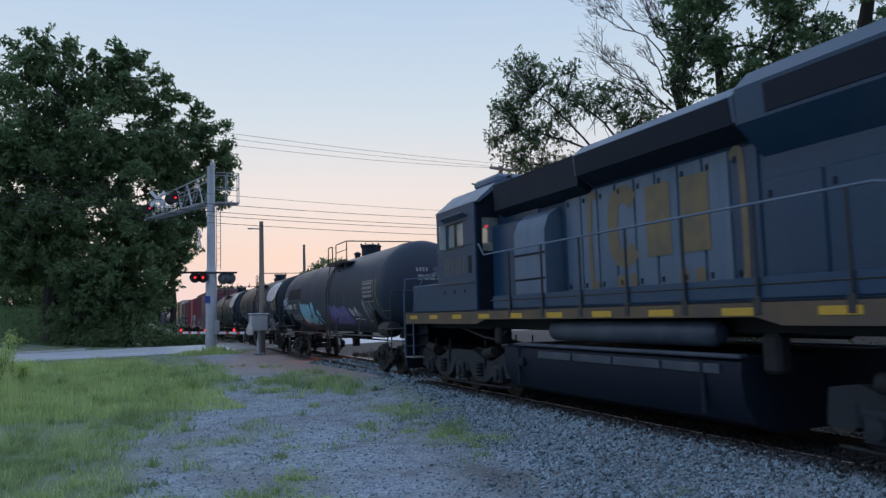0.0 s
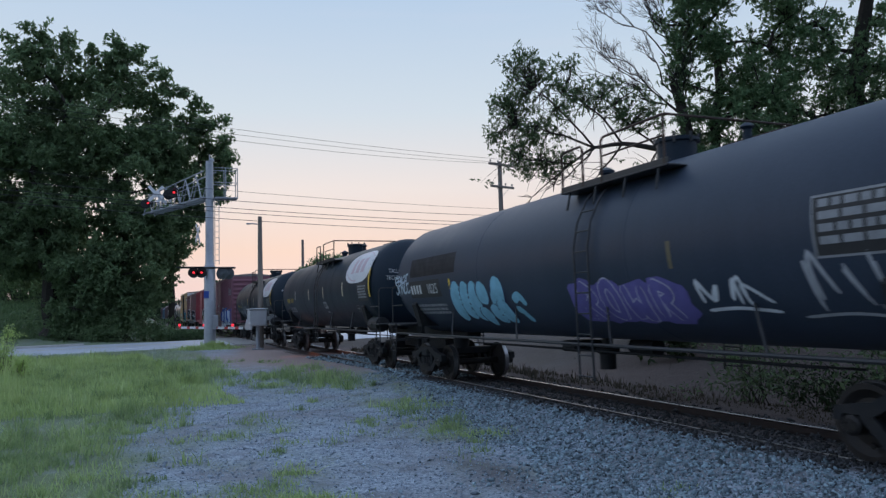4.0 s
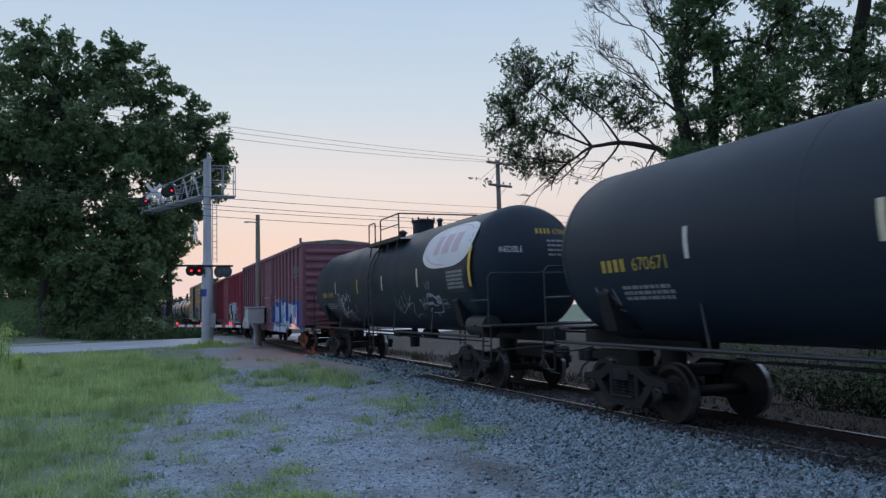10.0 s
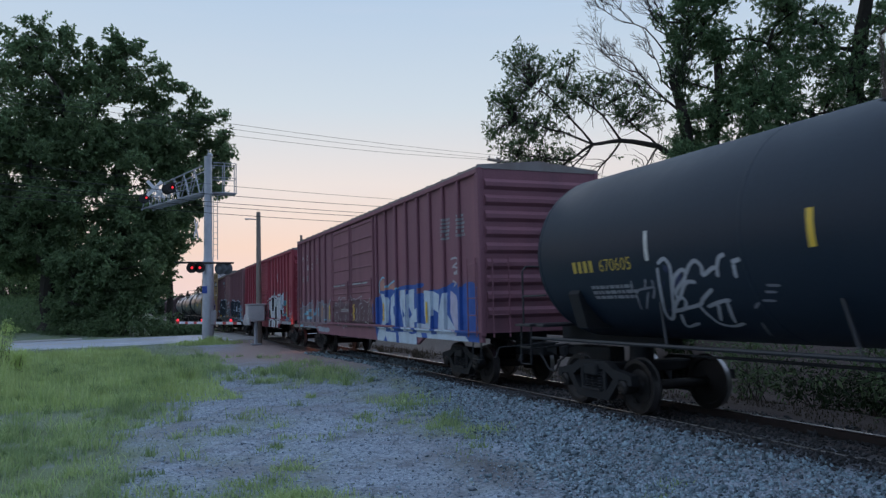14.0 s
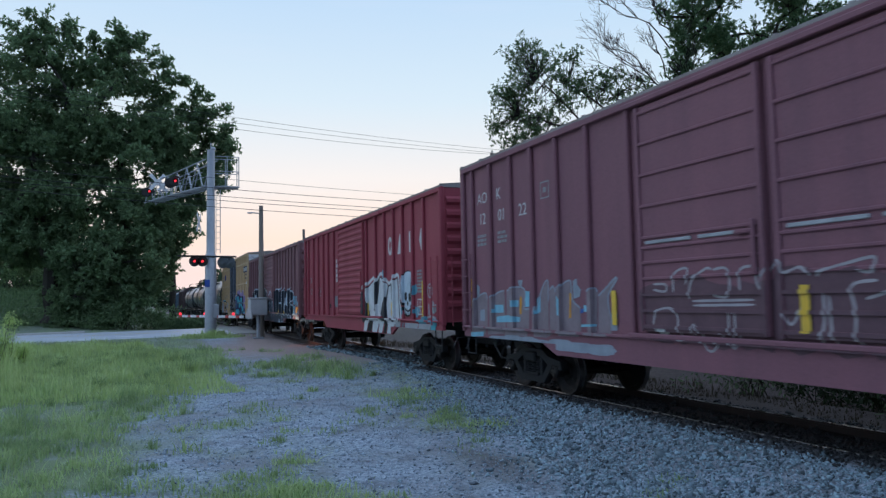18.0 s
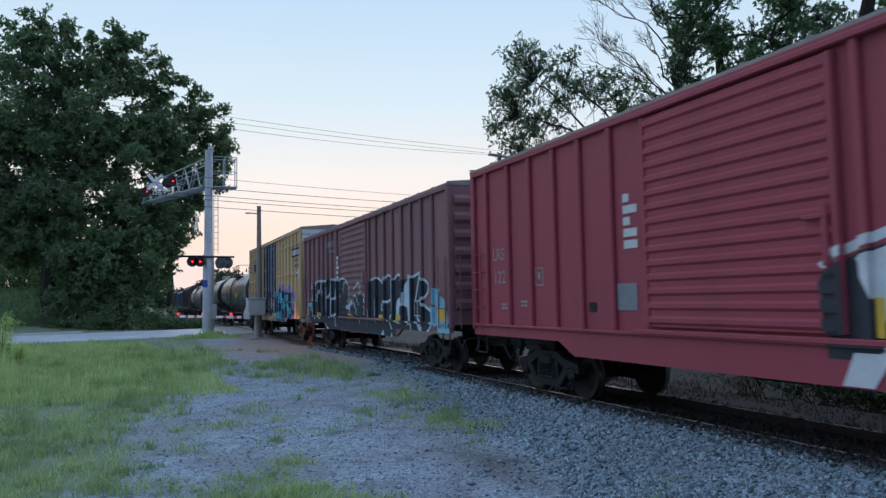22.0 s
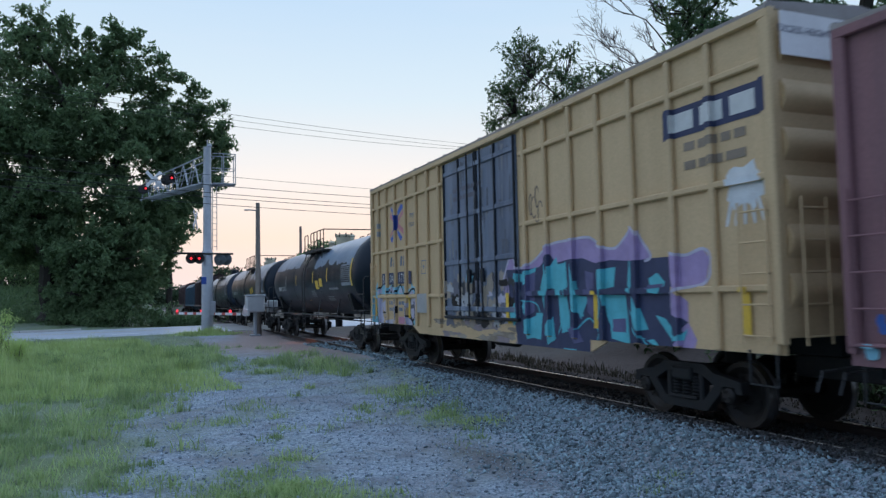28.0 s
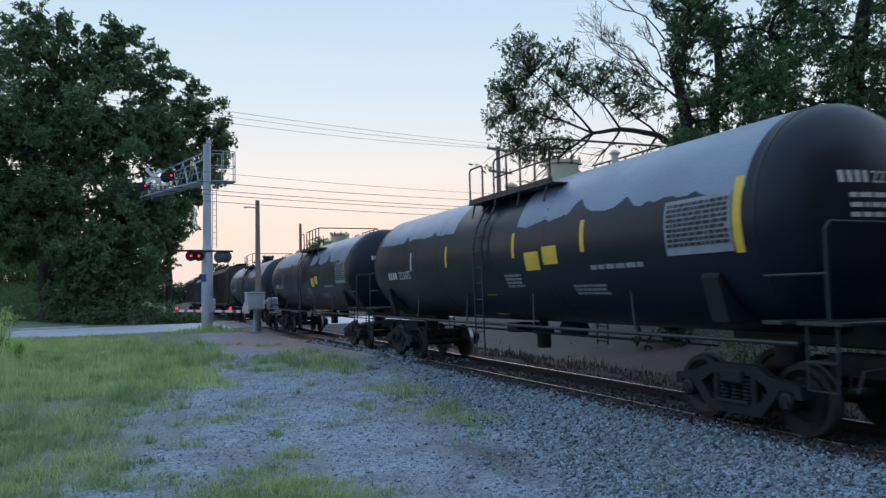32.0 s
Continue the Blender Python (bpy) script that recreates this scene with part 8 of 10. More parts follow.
    paint("graffiti", [blob(0, 0, 0.6, 0.55, random.Random(77), 0.25)] + [stroke([(0.1 * k2, -0.1), (0.16 * k2, -0.5)], 0.05) for k2 in (-2, -1, 0, 1, 2)], at(135.98, 2.94)(0.0045), M["g_white"], shell)
    for y in (139.28, 136.0, 148.27, 151.3, 142.35):
        paint("reflector", [bar(0, 0, 0.13, 0.62)], at(y, 1.35)(0.03), M["stripe"], shell)
    paint("notice_board", [bar(0, 0, 0.7, 0.5)], at(147.2, 1.45)(0.08), M["galv"], shell)
    # pale upper panel with readable warning on the end
    h = 151.65 - mid
    paint("height_panel", [bar(0, 0, 3.0, 0.54)], lambda u, v: (u, -h - 0.12, 4.69 + v), M["oval"], shell)
    paint("lettering", [text_shape("EXCESS HEIGHT CAR", 0, 0, 0.085)], lambda u, v: (u - 0.96, -h - 0.126, 4.74 + v), M["g_navy"], shell)
    for k2 in range(34):
        rr = random.Random(350 + k2)
        paint("grime_streak", [blob(-146.2 + 0.155 * k2, rr.uniform(0.66, 1.05), rr.uniform(0.2, 0.7), rr.uniform(0.05, 0.2), rr, 0.4)], on(0.0012 + 0.0003 * (k2 % 4)), M[("g_umber", "g_sand", "g_umber", "g_haze")[k2 % 4]], shell)
    paint("graffiti_dab", [blob(-144.2, 2.0, 0.4, 0.2, random.Random(8), 0.25)], on(0.013), M["g_sky"], shell)
    paint("small_print", text_bars(0, 0.1, 1.5, 0.1, 2, 81, 1.0), at(144.3, 4.0)(0.009), M["g_ash"], shell)
    loops = [[(-0.2 + 0.06 * k2 + 0.5 * rx * math.cos(t), 0.25 * math.sin(1.7 * k2) + 0.2 * math.sin(t)) for t in [0.4 + 2 * math.pi * i / 10 for i in range(9)]] for k2, rx in ((0, 0.12), (2, 0.2), (4, 0.14), (6, 0.18))]
    paint("graffiti_tag", [stroke(p, 0.022) for p in loops], at(141.2, 3.35)(0.005), M["g_dirt"], shell)
    spray_tag(shell, at(142.7, 1.7), 4, 1.4, 0.8, 0.04, "g_ash", 78)
    spray_tag(shell, at(144.6, 1.9), 3, 1.2, 0.8, 0.04, "g_grey", 79)


AOK_CAR = box_car(79.3, 98.95, 4.66, 0.69, "faded maroon box car with double doors and blue-white graffiti", "brown_box", ((87.1, 89.75), (89.9, 92.35)),
                  (79.4, 80.45, 81.4, 82.3, 83.2, 84.12, 85.02, 85.97, 86.9, 92.6, 93.75, 94.75, 95.68, 96.55, 97.5, 98.4, 98.88), "panelled", dress_aok, fish=0.12)
RED_CAR = box_car(100.3, 116.6, 4.47, 0.76, "red box car with white lettering and skull graffiti", "red_box", ((107.15, 110.5),),
                  (100.37, 101.55, 102.43, 103.27, 104.09, 104.97, 105.88, 106.9, 111.35, 112.25, 113.1, 114.0, 114.9, 115.9, 116.53), "ribbed", dress_red, fish=0.16)
BROWN_CAR = box_car(118.0, 134.55, 4.45, 0.72, "dark brown box car with black and silver graffiti", "dark_brown_box", ((124.9, 128.15),),
                    (118.07, 119.1, 119.9, 120.71, 121.49, 122.31, 123.12, 123.96, 124.7, 128.85, 129.6, 130.35, 131.1, 131.85, 132.75, 133.6, 134.48), "ribbed", dress_brown, end_ribs=7, fish=0.15)
YELLOW_CAR = box_car(135.45, 151.65, 5.04, 0.76, "tall weathered yellow box car with black plug doors and graffiti", "yellow_box", ((141.9, 145.65),),
                     (135.55, 136.5, 137.3, 138.2, 139.09, 139.94, 140.8, 141.6, 146.0, 146.8, 147.65, 148.5, 149.4, 150.2, 150.95, 151.58), "plug", dress_yellow, belts=(1.64, 3.0, 4.40), fish=0.12, door_skin="black_door", end_ribs=6, flush=True)


def hopper_car(y_near, y_far, label, skin, top=4.3):
    """A covered hopper seen far off: ribbed sides, sloping end sheets, roof hatches."""
    mid, ln = (y_near + y_far) / 2, y_far - y_near
    car = new_thing("hopper_car", mid, label, "hopper car")
    h = ln / 2
    part("body", Mesh().prism([(-1.5, 1.15), (-1.55, top - 0.5), (-1.2, top - 0.1), (0, top), (1.2, top - 0.1), (1.55, top - 0.5), (1.5, 1.15)], -h + 1.0, h - 1.0, "y"), M[skin], car)
    for q in (-1, 1):
        part("side_sill", Mesh().box((q * 1.53, 0, 1.1), (0.12, ln, 0.2), 0.02), M[skin], car)
        for i in range(14):
            part("side_post", Mesh().box((q * 1.575, -h + 1.2 + (ln - 2.4) * i / 13, (1.15 + top - 0.5) / 2), (0.08, 0.1, top - 1.7), 0.02), M[skin], car)
    for s in (-1, 1):
        part("end_frame", Mesh().tube((-1.4, s * (h - 0.2), 1.15), (-1.2, s * (h - 1.05), top - 0.5), 0.05, 8).tube((1.4, s * (h - 0.2), 1.15), (1.2, s * (h - 1.05), top - 0.5), 0.05, 8).box((0, s * (h - 0.3), 1.15), (3.0, 0.6, 0.08), 0.01), M["grime"], car)
        add_coupler(car, s * (h + 0.05), s)
        add_truck(car, s * (h - 2.0))
    for i in range(3):
        part("hopper_chute", Mesh().prism([(-1.2, 1.15), (1.2, 1.15), (0.4, 0.4), (-0.4, 0.4)], -h + 3.2 + i * (ln - 6.4) / 2 - 0.9, -h + 3.2 + i * (ln - 6.4) / 2 + 0.9, "y"), M[skin], car)
    part("roof_walk", Mesh().box((0, 0, top + 0.14), (0.9, ln - 2.2, 0.05), 0.01), M["grime"], car)
    lift(car)
    return car


M["hopper_brown"] = material("hopper_brown_paint", (0.08, 0.05, 0.055), 0.7, second=(0.06, 0.04, 0.045), scale=1.2, streak=True)
M["hopper_blue"] = material("hopper_blue_paint", (0.06, 0.11, 0.16), 0.65, second=(0.04, 0.07, 0.10), scale=1.2, streak=True)
H_CAR = hopper_car(209.9, 226.3, "far brown covered hopper car", "hopper_brown")
I_CAR = hopper_car(227.6, 244.0, "far blue covered hopper car", "hopper_blue", 4.0)
J_CAR = hopper_car(245.3, 261.7, "far brown covered hopper car", "hopper_brown")


# locomotive, running backwards, cab towards the tank cars
def locomotive(y0):
    loco = new_thing("locomotive", y0, "dark blue six-axle diesel locomotive with worn yellow lettering", "locomotive")
    B, D, G, P = M["loco_blue"], M["loco_dark"], M["loco_grey"], M["pipe"]
    # underframe and walkway
    part("underframe", Mesh().box((0, 0, 1.40), (2.0, 19.6, 0.36), 0.03), M["grime"], loco)
    for q in (-1, 1):
        sill = part("walkway_sill", Mesh().prism([(-9.6, 1.36), (-9.6, 1.64), (9.65, 1.64), (9.65, 1.36), (4.9, 1.36), (4.5, 1.46), (-3.3, 1.46), (-3.7, 1.36)], q * 1.50, q * 1.555), M["sill_yellow"], loco)
        for i in range(13):
            part("reflector", Mesh().box((q * 1.558, -9.0 + i * 1.5, 1.53), (0.01, 0.55, 0.10)), M["sill_dash"], sill)
    part("walkway", Mesh().box((0, 0, 1.655), (3.08, 19.8, 0.03), 0.005), D, loco)
    # long hood: engine part, radiator part, filter part
    hood = part("engine_hood", Mesh().prism([(-0.92, 1.67), (-0.92, 4.2), (-0.78, 4.4), (0.78, 4.4), (0.92, 4.2), (0.92, 1.67)], -3.0, 3.1, "y"), B, loco)
    part("radiator_hood", Mesh().prism([(-0.95, 1.67), (-0.95, 3.55), (-1.38, 3.95), (-1.40, 4.42), (-1.15, 4.66), (1.15, 4.66), (1.40, 4.42), (1.38, 3.95), (0.95, 3.55), (0.95, 1.67)], -9.1, -3.0, "y"), B, loco)
    for q in (-1, 1):
        part("radiator_grille", Mesh().prism([(q * 1.40, 4.36), (q * 1.42, 4.36), (q * 1.40, 4.0), (q * 1.38, 4.0)], -8.3, -3.5, "y"), D, loco)
        part("shroud", Mesh().prism([(q * 0.93, 3.82), (q * 1.30, 4.02), (q * 1.34, 4.38), (q * 1.15, 4.54), (q * 0.7, 4.54), (q * 0.7, 4.1), (q * 0.93, 4.0)], -2.9, 1.0, "y"), G, loco)
        part("shroud_grille", Mesh().prism([(q * 0.955, 3.82), (q * 1.32, 4.0), (q * 1.36, 4.36), (q * 1.35, 4.36), (q * 1.30, 4.0)], -2.85, 0.95, "y"), D, loco)
        part("filter_grille", Mesh().prism([(q * 0.9, 3.7), (q * 1.22, 3.86), (q * 1.22, 4.44), (q * 0.9, 4.5)], 1.05, 4.5, "y"), D, loco)
        # hood doors, in the faded grey patch
        for i in range(9):
            y1 = -2.9 + i * 0.54
            d = part("hood_door", Mesh().box((q * 0.935, y1 + 0.26, 2.85), (0.03, 0.50, 1.85), 0.012), G if i in (7, 8) else (M["loco_faded"] if i > 0 else B), loco)
            for z1 in (3.62, 2.05):
                part("door_latch", Mesh().box((q * 0.957, y1 + 0.42, z1), (0.02, 0.05, 0.09), 0.006), D, d)
        for i in range(6):
            y1 = -8.8 + i * 0.98
            d = part("hood_door", Mesh().box((q * 0.965, y1 + 0.45, 2.5), (0.03, 0.92, 1.5), 0.012), B, loco)
            for z1 in (3.05, 1.9):
                part("door_latch", Mesh().box((q * 0.987, y1 + 0.8, z1), (0.02, 0.05, 0.09), 0.006), D, d)
    part("hood_roof", Mesh().box((0, 0.9, 4.42), (1.5, 7.6, 0.3), 0.06), D, loco)
    part("exhaust_stack", Mesh().box((0, -1.2, 4.6), (0.7, 0.4, 0.25), 0.03), D, loco)
    for yf in (-4.4, -6.0, -7.6):
        part("radiator_fan", Mesh().lathe([(0, 0.72), (0.14, 0.72), (0.16, 0.66), (0.08, 0.6), (0.06, 0.001)], (0, yf, 4.64), "z", 24), D, loco)
    for yf in (-1.9, -0.7):
        part("brake_fan", Mesh().lathe([(0, 0.6), (0.12, 0.6), (0.14, 0.54), (0.06, 0.5), (0.05, 0.001)], (0, yf, 4.5), "z", 24), D, loco)
    # blower housing behind the cab
    part("blower_housing", Mesh().prism([(-1.32, 1.67), (-1.32, 3.2), (-1.22, 3.46), (-1.0, 3.62), (-0.8, 3.66), (0.8, 3.66), (0.8, 1.67)], 2.15, 3.4, "y"), G, loco)
    for z in (2.25, 2.75):
        part("housing_strap", Mesh().box((-1.325, 2.78, z), (0.02, 1.23, 0.04), 0.008), D, loco)
    part("equipment_cabinet", Mesh().box((0, 4.1, 2.6), (2.3, 1.4, 1.9), 0.03), B, loco)
    part("electrical_hood", Mesh().prism([(-0.95, 2.4), (-0.95, 4.3), (-0.7, 4.5), (0.7, 4.5), (0.95, 4.3), (0.95, 2.4)], 3.0, 4.8, "y"), B, loco)
    # cab
    c0, c1 = 4.85, 7.15
    for q in (-1, 1):
        w = part("cab_side", Mesh().box((q * 1.52, (c0 + c1) / 2, 2.42), (0.06, c1 - c0, 1.5), 0.01).box((q * 1.52, (c0 + 5.52) / 2, 3.47), (0.06, 5.52 - c0, 0.6), 0.01).box((q * 1.52, (6.46 + c1) / 2, 3.47), (0.06, c1 - 6.46, 0.6), 0.01)
                 .box((q * 1.52, (c0 + c1) / 2, 3.96), (0.06, c1 - c0, 0.38), 0.01), B, loco)
        for y1 in (5.755, 6.225):
            part("cab_window", Mesh().box((q * 1.515, y1, 3.47), (0.02, 0.45, 0.58)), M["cab_pane"], w)
        part("window_frame", Mesh().box((q * 1.54, 5.99, 3.47), (0.05, 0.05, 0.6), 0.008).box((q * 1.54, 5.99, 3.17), (0.06, 1.05, 0.05), 0.008).box((q * 1.54, 5.99, 3.77), (0.06, 1.05, 0.05), 0.008), P, w)
        part("sunshade", Mesh().box((q * 1.60, 5.95, 3.88), (0.20, 1.35, 0.03), 0.006, Matrix.Rotation(radians(-q * 35), 3, "Y")), B, w)
        part("wind_deflector", Mesh().box((q * 1.63, 6.56, 3.47), (0.17, 0.02, 0.6), 0.004), M["stripe_white"], w)
        part("side_rail", Mesh().tube((q * 1.58, c0 + 0.1, 2.30), (q * 1.58, c1 - 0.1, 2.33), 0.016, 6), P, w)
        part("side_vent", Mesh().box((q * 1.555, 5.15, 2.72), (0.02, 0.16, 0.4), 0.006), D, w)
        part("rivet_row", Mesh().box((q * 1.553, 6.7, 2.12), (0.012, 0.07, 0.07)).box((q * 1.553, 6.1, 2.12), (0.012, 0.07, 0.07)).box((q * 1.553, 5.5, 2.12), (0.012, 0.07, 0.07)), D, w)
    cab_roof = [(-1.56, 4.12), (-1.02, 4.58), (-0.5, 4.70), (0.5, 4.70), (1.02, 4.58), (1.56, 4.12), (1.45, 4.12), (0.95, 4.51), (0.45, 4.63), (-0.45, 4.63), (-0.95, 4.51), (-1.45, 4.12)]
    part("cab_roof", Mesh().prism(cab_roof, c0 - 0.12, c1 + 0.10, "y"), G, loco)
    part("air_conditioner", Mesh().box((-0.3, 5.8, 4.76), (1.0, 1.3, 0.24), 0.08), G, loco)
    part("horn", Mesh().lathe([(0, 0.03), (0.3, 0.04), (0.42, 0.1)], (-0.5, 5.0, 4.8), "y", 12).tube((-0.5, 5.0, 4.65), (-0.5, 5.0, 4.8), 0.03), P, loco)
    gable = [(-1.5, 1.67), (-1.5, 3.70), (-0.98, 4.30), (-0.48, 4.44), (0.48, 4.44), (0.98, 4.30), (1.5, 3.70), (1.5, 1.67)]
    rear = part("cab_rear_wall", Mesh().prism([(-1.5, 1.67), (-1.5, 3.0), (-0.62, 3.0), (-0.62, 1.67)], c0, c0 + 0.06, "y").prism([(-1.5, 3.0), (-1.5, 4.12), (-1.36, 4.24), (-1.36, 3.0)], c0, c0 + 0.06, "y")
                .prism([(-1.36, 3.78), (-1.36, 4.24), (-0.98, 4.5), (-0.48, 4.63), (0.48, 4.63), (0.98, 4.5), (1.5, 4.12), (1.5, 1.67), (-0.62, 1.67), (-0.62, 3.0), (-0.92, 3.0), (-0.92, 3.78)], c0, c0 + 0.06, "y"), D, loco)
    part("rear_window", Mesh().box((-1.14, c0 + 0.03, 3.39), (0.44, 0.015, 0.78)), M["cab_pane"], rear)
    part("red_cab_lamp", Mesh().tube((-1.12, c0 + 0.30, 3.60), (-1.12, c0 + 0.24, 3.60), 0.035, 8), M["red_lamp"], loco)
    part("cab_lining", Mesh().box((1.465, (c0 + c1) / 2, 2.45), (0.02, c1 - c0 - 0.15, 1.4)).prism([(-1.42, 4.1), (-0.93, 4.48), (0.93, 4.48), (1.42, 4.1), (1.38, 4.08), (0.9, 4.44), (-0.9, 4.44), (-1.38, 4.08)], c0 + 0.1, c1 - 0.1, "y"), M["cab_inside"], loco)
    part("cab_ceiling_lamp", Mesh().box((0.1, (c0 + c1) / 2, 4.40), (0.5, 1.0, 0.05), 0.01), M["cab_light"], loco, "lit ceiling lamp")
    part("control_stand", Mesh().box((-0.75, c0 + 1.7, 3.2), (1.2, 0.05, 0.34), 0.01), M["cab_inside"], loco, "pale cab control stand")
    part("cab_floor", Mesh().box((0, (c0 + c1) / 2, 1.75), (2.9, c1 - c0 - 0.1, 0.1)), D, loco)
    front = part("cab_front_wall", Mesh().prism([(-1.5, 1.67), (-1.5, 3.1), (1.5, 3.1), (1.5, 1.67)], c1 - 0.06, c1, "y").prism([(-1.5, 3.8), (-1.5, 4.12), (-0.98, 4.5), (-0.48, 4.63), (0.48, 4.63), (0.98, 4.5), (1.5, 4.12), (1.5, 3.8)], c1 - 0.06, c1, "y")
                 .box((-1.42, c1 - 0.03, 3.45), (0.16, 0.06, 0.72)).box((1.42, c1 - 0.03, 3.45), (0.16, 0.06, 0.72)).box((0, c1 - 0.03, 3.45), (0.26, 0.06, 0.72)), B, loco)
    for q in (-1, 1):
        part("windscreen", Mesh().box((q * 0.735, c1 - 0.03, 3.45), (1.2, 0.015, 0.68)), M["cab_pane"], front)
    # short nose, end platforms, steps
    nose = part("nose", Mesh().prism([(-0.88, 1.67), (-0.88, 3.16), (-0.72, 3.36), (0.72, 3.36), (0.88, 3.16), (0.88, 1.67)], c1, 8.75, "y"), B, loco)
    part("nose_door", Mesh().box((-0.885, 8.35, 2.65), (0.02, 0.42, 0.95), 0.01), D, nose)
    part("nose_light", Mesh().box((-0.9, 8.0, 2.55), (0.05, 0.16, 0.3), 0.02), M["galv"], nose)
    part("battery_box", Mesh().box((0, 8.15, 2.02), (3.0, 2.0, 0.72), 0.02), B, loco)
    for s in (-1, 1):
        part("pilot", Mesh().box((0, s * 10.0, 0.78), (2.9, 0.1, 1.4), 0.02), D, loco)
        part("end_sheet", Mesh().box((0, s * 9.85, 1.9), (2.2, 0.04, 0.5), 0.01), B, loco)
        for q in (-1, 1):
            st = part("step_well", Mesh().box((q * 1.1, s * 9.45, 1.05), (0.05, 0.75, 1.2), 0.01), D, loco)
            for k2 in range(4):
                part("step", Mesh().box((q * 1.32, s * 9.5, 0.42 + k2 * 0.31), (0.42, 0.66, 0.03), 0.006), M["dim_lettering"] if k2 == 0 else D, st)
            part("corner_handrail", Mesh().path([(q * 1.52, s * 9.86, 0.5), (q * 1.52, s * 9.86, 2.2), (q * 1.48, s * 9.86, 2.62), (q * 0.6, s * 9.9, 2.68)], 0.02)
                 .path([(q * 1.52, s * 9.15, 0.5), (q * 1.52, s * 9.15, 1.6), (q * 1.5, s * 8.9, 2.2), (q * 1.45, s * 8.4, 2.62), (q * 1.45, s * 7.2, 2.68)], 0.02), G, loco)
        add_coupler(loco, s * 10.1, s)
    part("bell", Mesh().lathe([(0, 0.16), (0.08, 0.13), (0.2, 0.1), (0.26, 0.001)], (-0.4, 9.2, 2.2), "z", 14), M["galv"], loco)
    # handrails along the walkway
    for q in (-1, 1):
        part("handrail", Mesh().path([(q * 1.53, 4.72, 3.15), (q * 1.53, 4.45, 2.88), (q * 1.53, -5.0, 2.86), (q * 1.53, -5.6, 2.72), (q * 1.53, -8.6, 2.5), (q * 1.53, -9.1, 2.0)], 0.02), G, loco)
        for i in range(8):
            y1 = 3.27 - i * 1.32
            part("handrail_post", Mesh().tube((q * 1.53, y1, 1.64), (q * 1.53, y1, 2.86 if y1 > -5.1 else 2.7), 0.022, 8).box((q * 1.555, y1, 1.6), (0.03, 0.12, 0.22), 0.008), P, loco)
        part("walkway_kickplate", Mesh().box((q * 1.50, -1.5, 1.82), (0.015, 11.2, 0.26), 0.004), B, loco)
        part("kick_rail", Mesh().tube((q * 1.51, -7.2, 1.86), (q * 1.51, 4.2, 1.86), 0.012, 6), P, loco)
    # fuel tank and air reservoirs
    tank = part("fuel_tank", Mesh().prism([(-1.30, 0.95), (-1.44, 0.88), (-1.47, 0.70), (-1.42, 0.35), (-1.25, 0.08), (-0.95, -0.04), (0.95, -0.04), (1.25, 0.08), (1.42, 0.35), (1.47, 0.70), (1.44, 0.88), (1.30, 0.95)], -2.9, 3.75, "y"), D, loco)
    for q in (-1, 1):
        # skirt plates along the upper edge of the tank
        part("tank_ledge", Mesh().box((q * 1.40, 0.2, 0.95), (0.16, 6.2, 0.06), 0.02), M["loco_plate"], tank)
        for i in range(4):
            part("skirt_plate", Mesh().box((q * 1.478, -1.95 + 1.22 * i, 0.78), (0.02, 1.16, 0.13), 0.006), M["loco_plate"], tank)
        part("filler_cap", Mesh().lathe([(q * 1.45, 0.09), (q * 1.53, 0.09), (q * 1.54, 0.001)][::1 if q > 0 else -1], (0, 2.9, 0.62), "x", 14), D, tank)
        for y1 in (-2.2, 3.1):
            part("tank_strap", Mesh().box((q * 1.475, y1, 0.52), (0.03, 0.09, 0.72), 0.008), D, tank)
    for q in (-1, 1):
        part("air_reservoir", Mesh().lathe([(-2.4, 0.001), (-2.38, 0.12), (-2.28, 0.19), (1.9, 0.19), (2.0, 0.12), (2.02, 0.001)], (q * 1.26, 0.0, 1.24), "y", 18), M["loco_plate"], loco)
    part("pipework", Mesh().path([(-1.3, 3.9, 1.2), (-1.3, 4.3, 1.0), (-1.3, 5.0, 1.05), (-1.3, 6.2, 1.25)], 0.03), M["grime"], loco)
    part("valve_box", Mesh().box((-1.25, 4.2, 1.1), (0.3, 0.3, 0.35), 0.04), M["grime"], loco)
    part("valve_box", Mesh().box((-1.25, -3.3, 1.0), (0.25, 0.3, 0.5), 0.05), M["grime"], loco)
    # six-wheel trucks
    for s in (-1, 1):
        yc = s * 6.65
        tr = part("truck", Mesh().box((0, 0, 0.8), (2.0, 1.0, 0.3), 0.05), M["grime"], loco)
        tr.matrix_basis = pose(0, yc, 0)
        for y1 in (-1.9, 1.9):
            part("cross_member", Mesh().box((0, y1, 0.75), (2.0, 0.3, 0.25), 0.05), M["grime"], tr)
        for q in (-1, 1):
            out = [(-2.75, 0.62), (-2.70, 0.92), (-2.3, 0.98), (-1.75, 0.80), (-1.35, 0.78), (-0.75, 1.0), (0.75, 1.0), (1.35, 0.78), (1.75, 0.80), (2.3, 0.98), (2.70, 0.92), (2.75, 0.48), (2.4, 0.44), (2.28, 0.66), (1.86, 0.66), (1.62, 0.40), (1.36, 0.30), (0.86, 0.30), (0.58, 0.44),
                   (0.40, 0.68), (-0.40, 0.68), (-0.58, 0.44), (-0.86, 0.30), (-1.36, 0.30), (-1.62, 0.40), (-1.86, 0.66), (-2.28, 0.66), (-2.4, 0.44), (-2.75, 0.48)]
            part("side_frame", Mesh().prism(out, q * 1.02, q * 1.18), M["truck_dust"], tr)
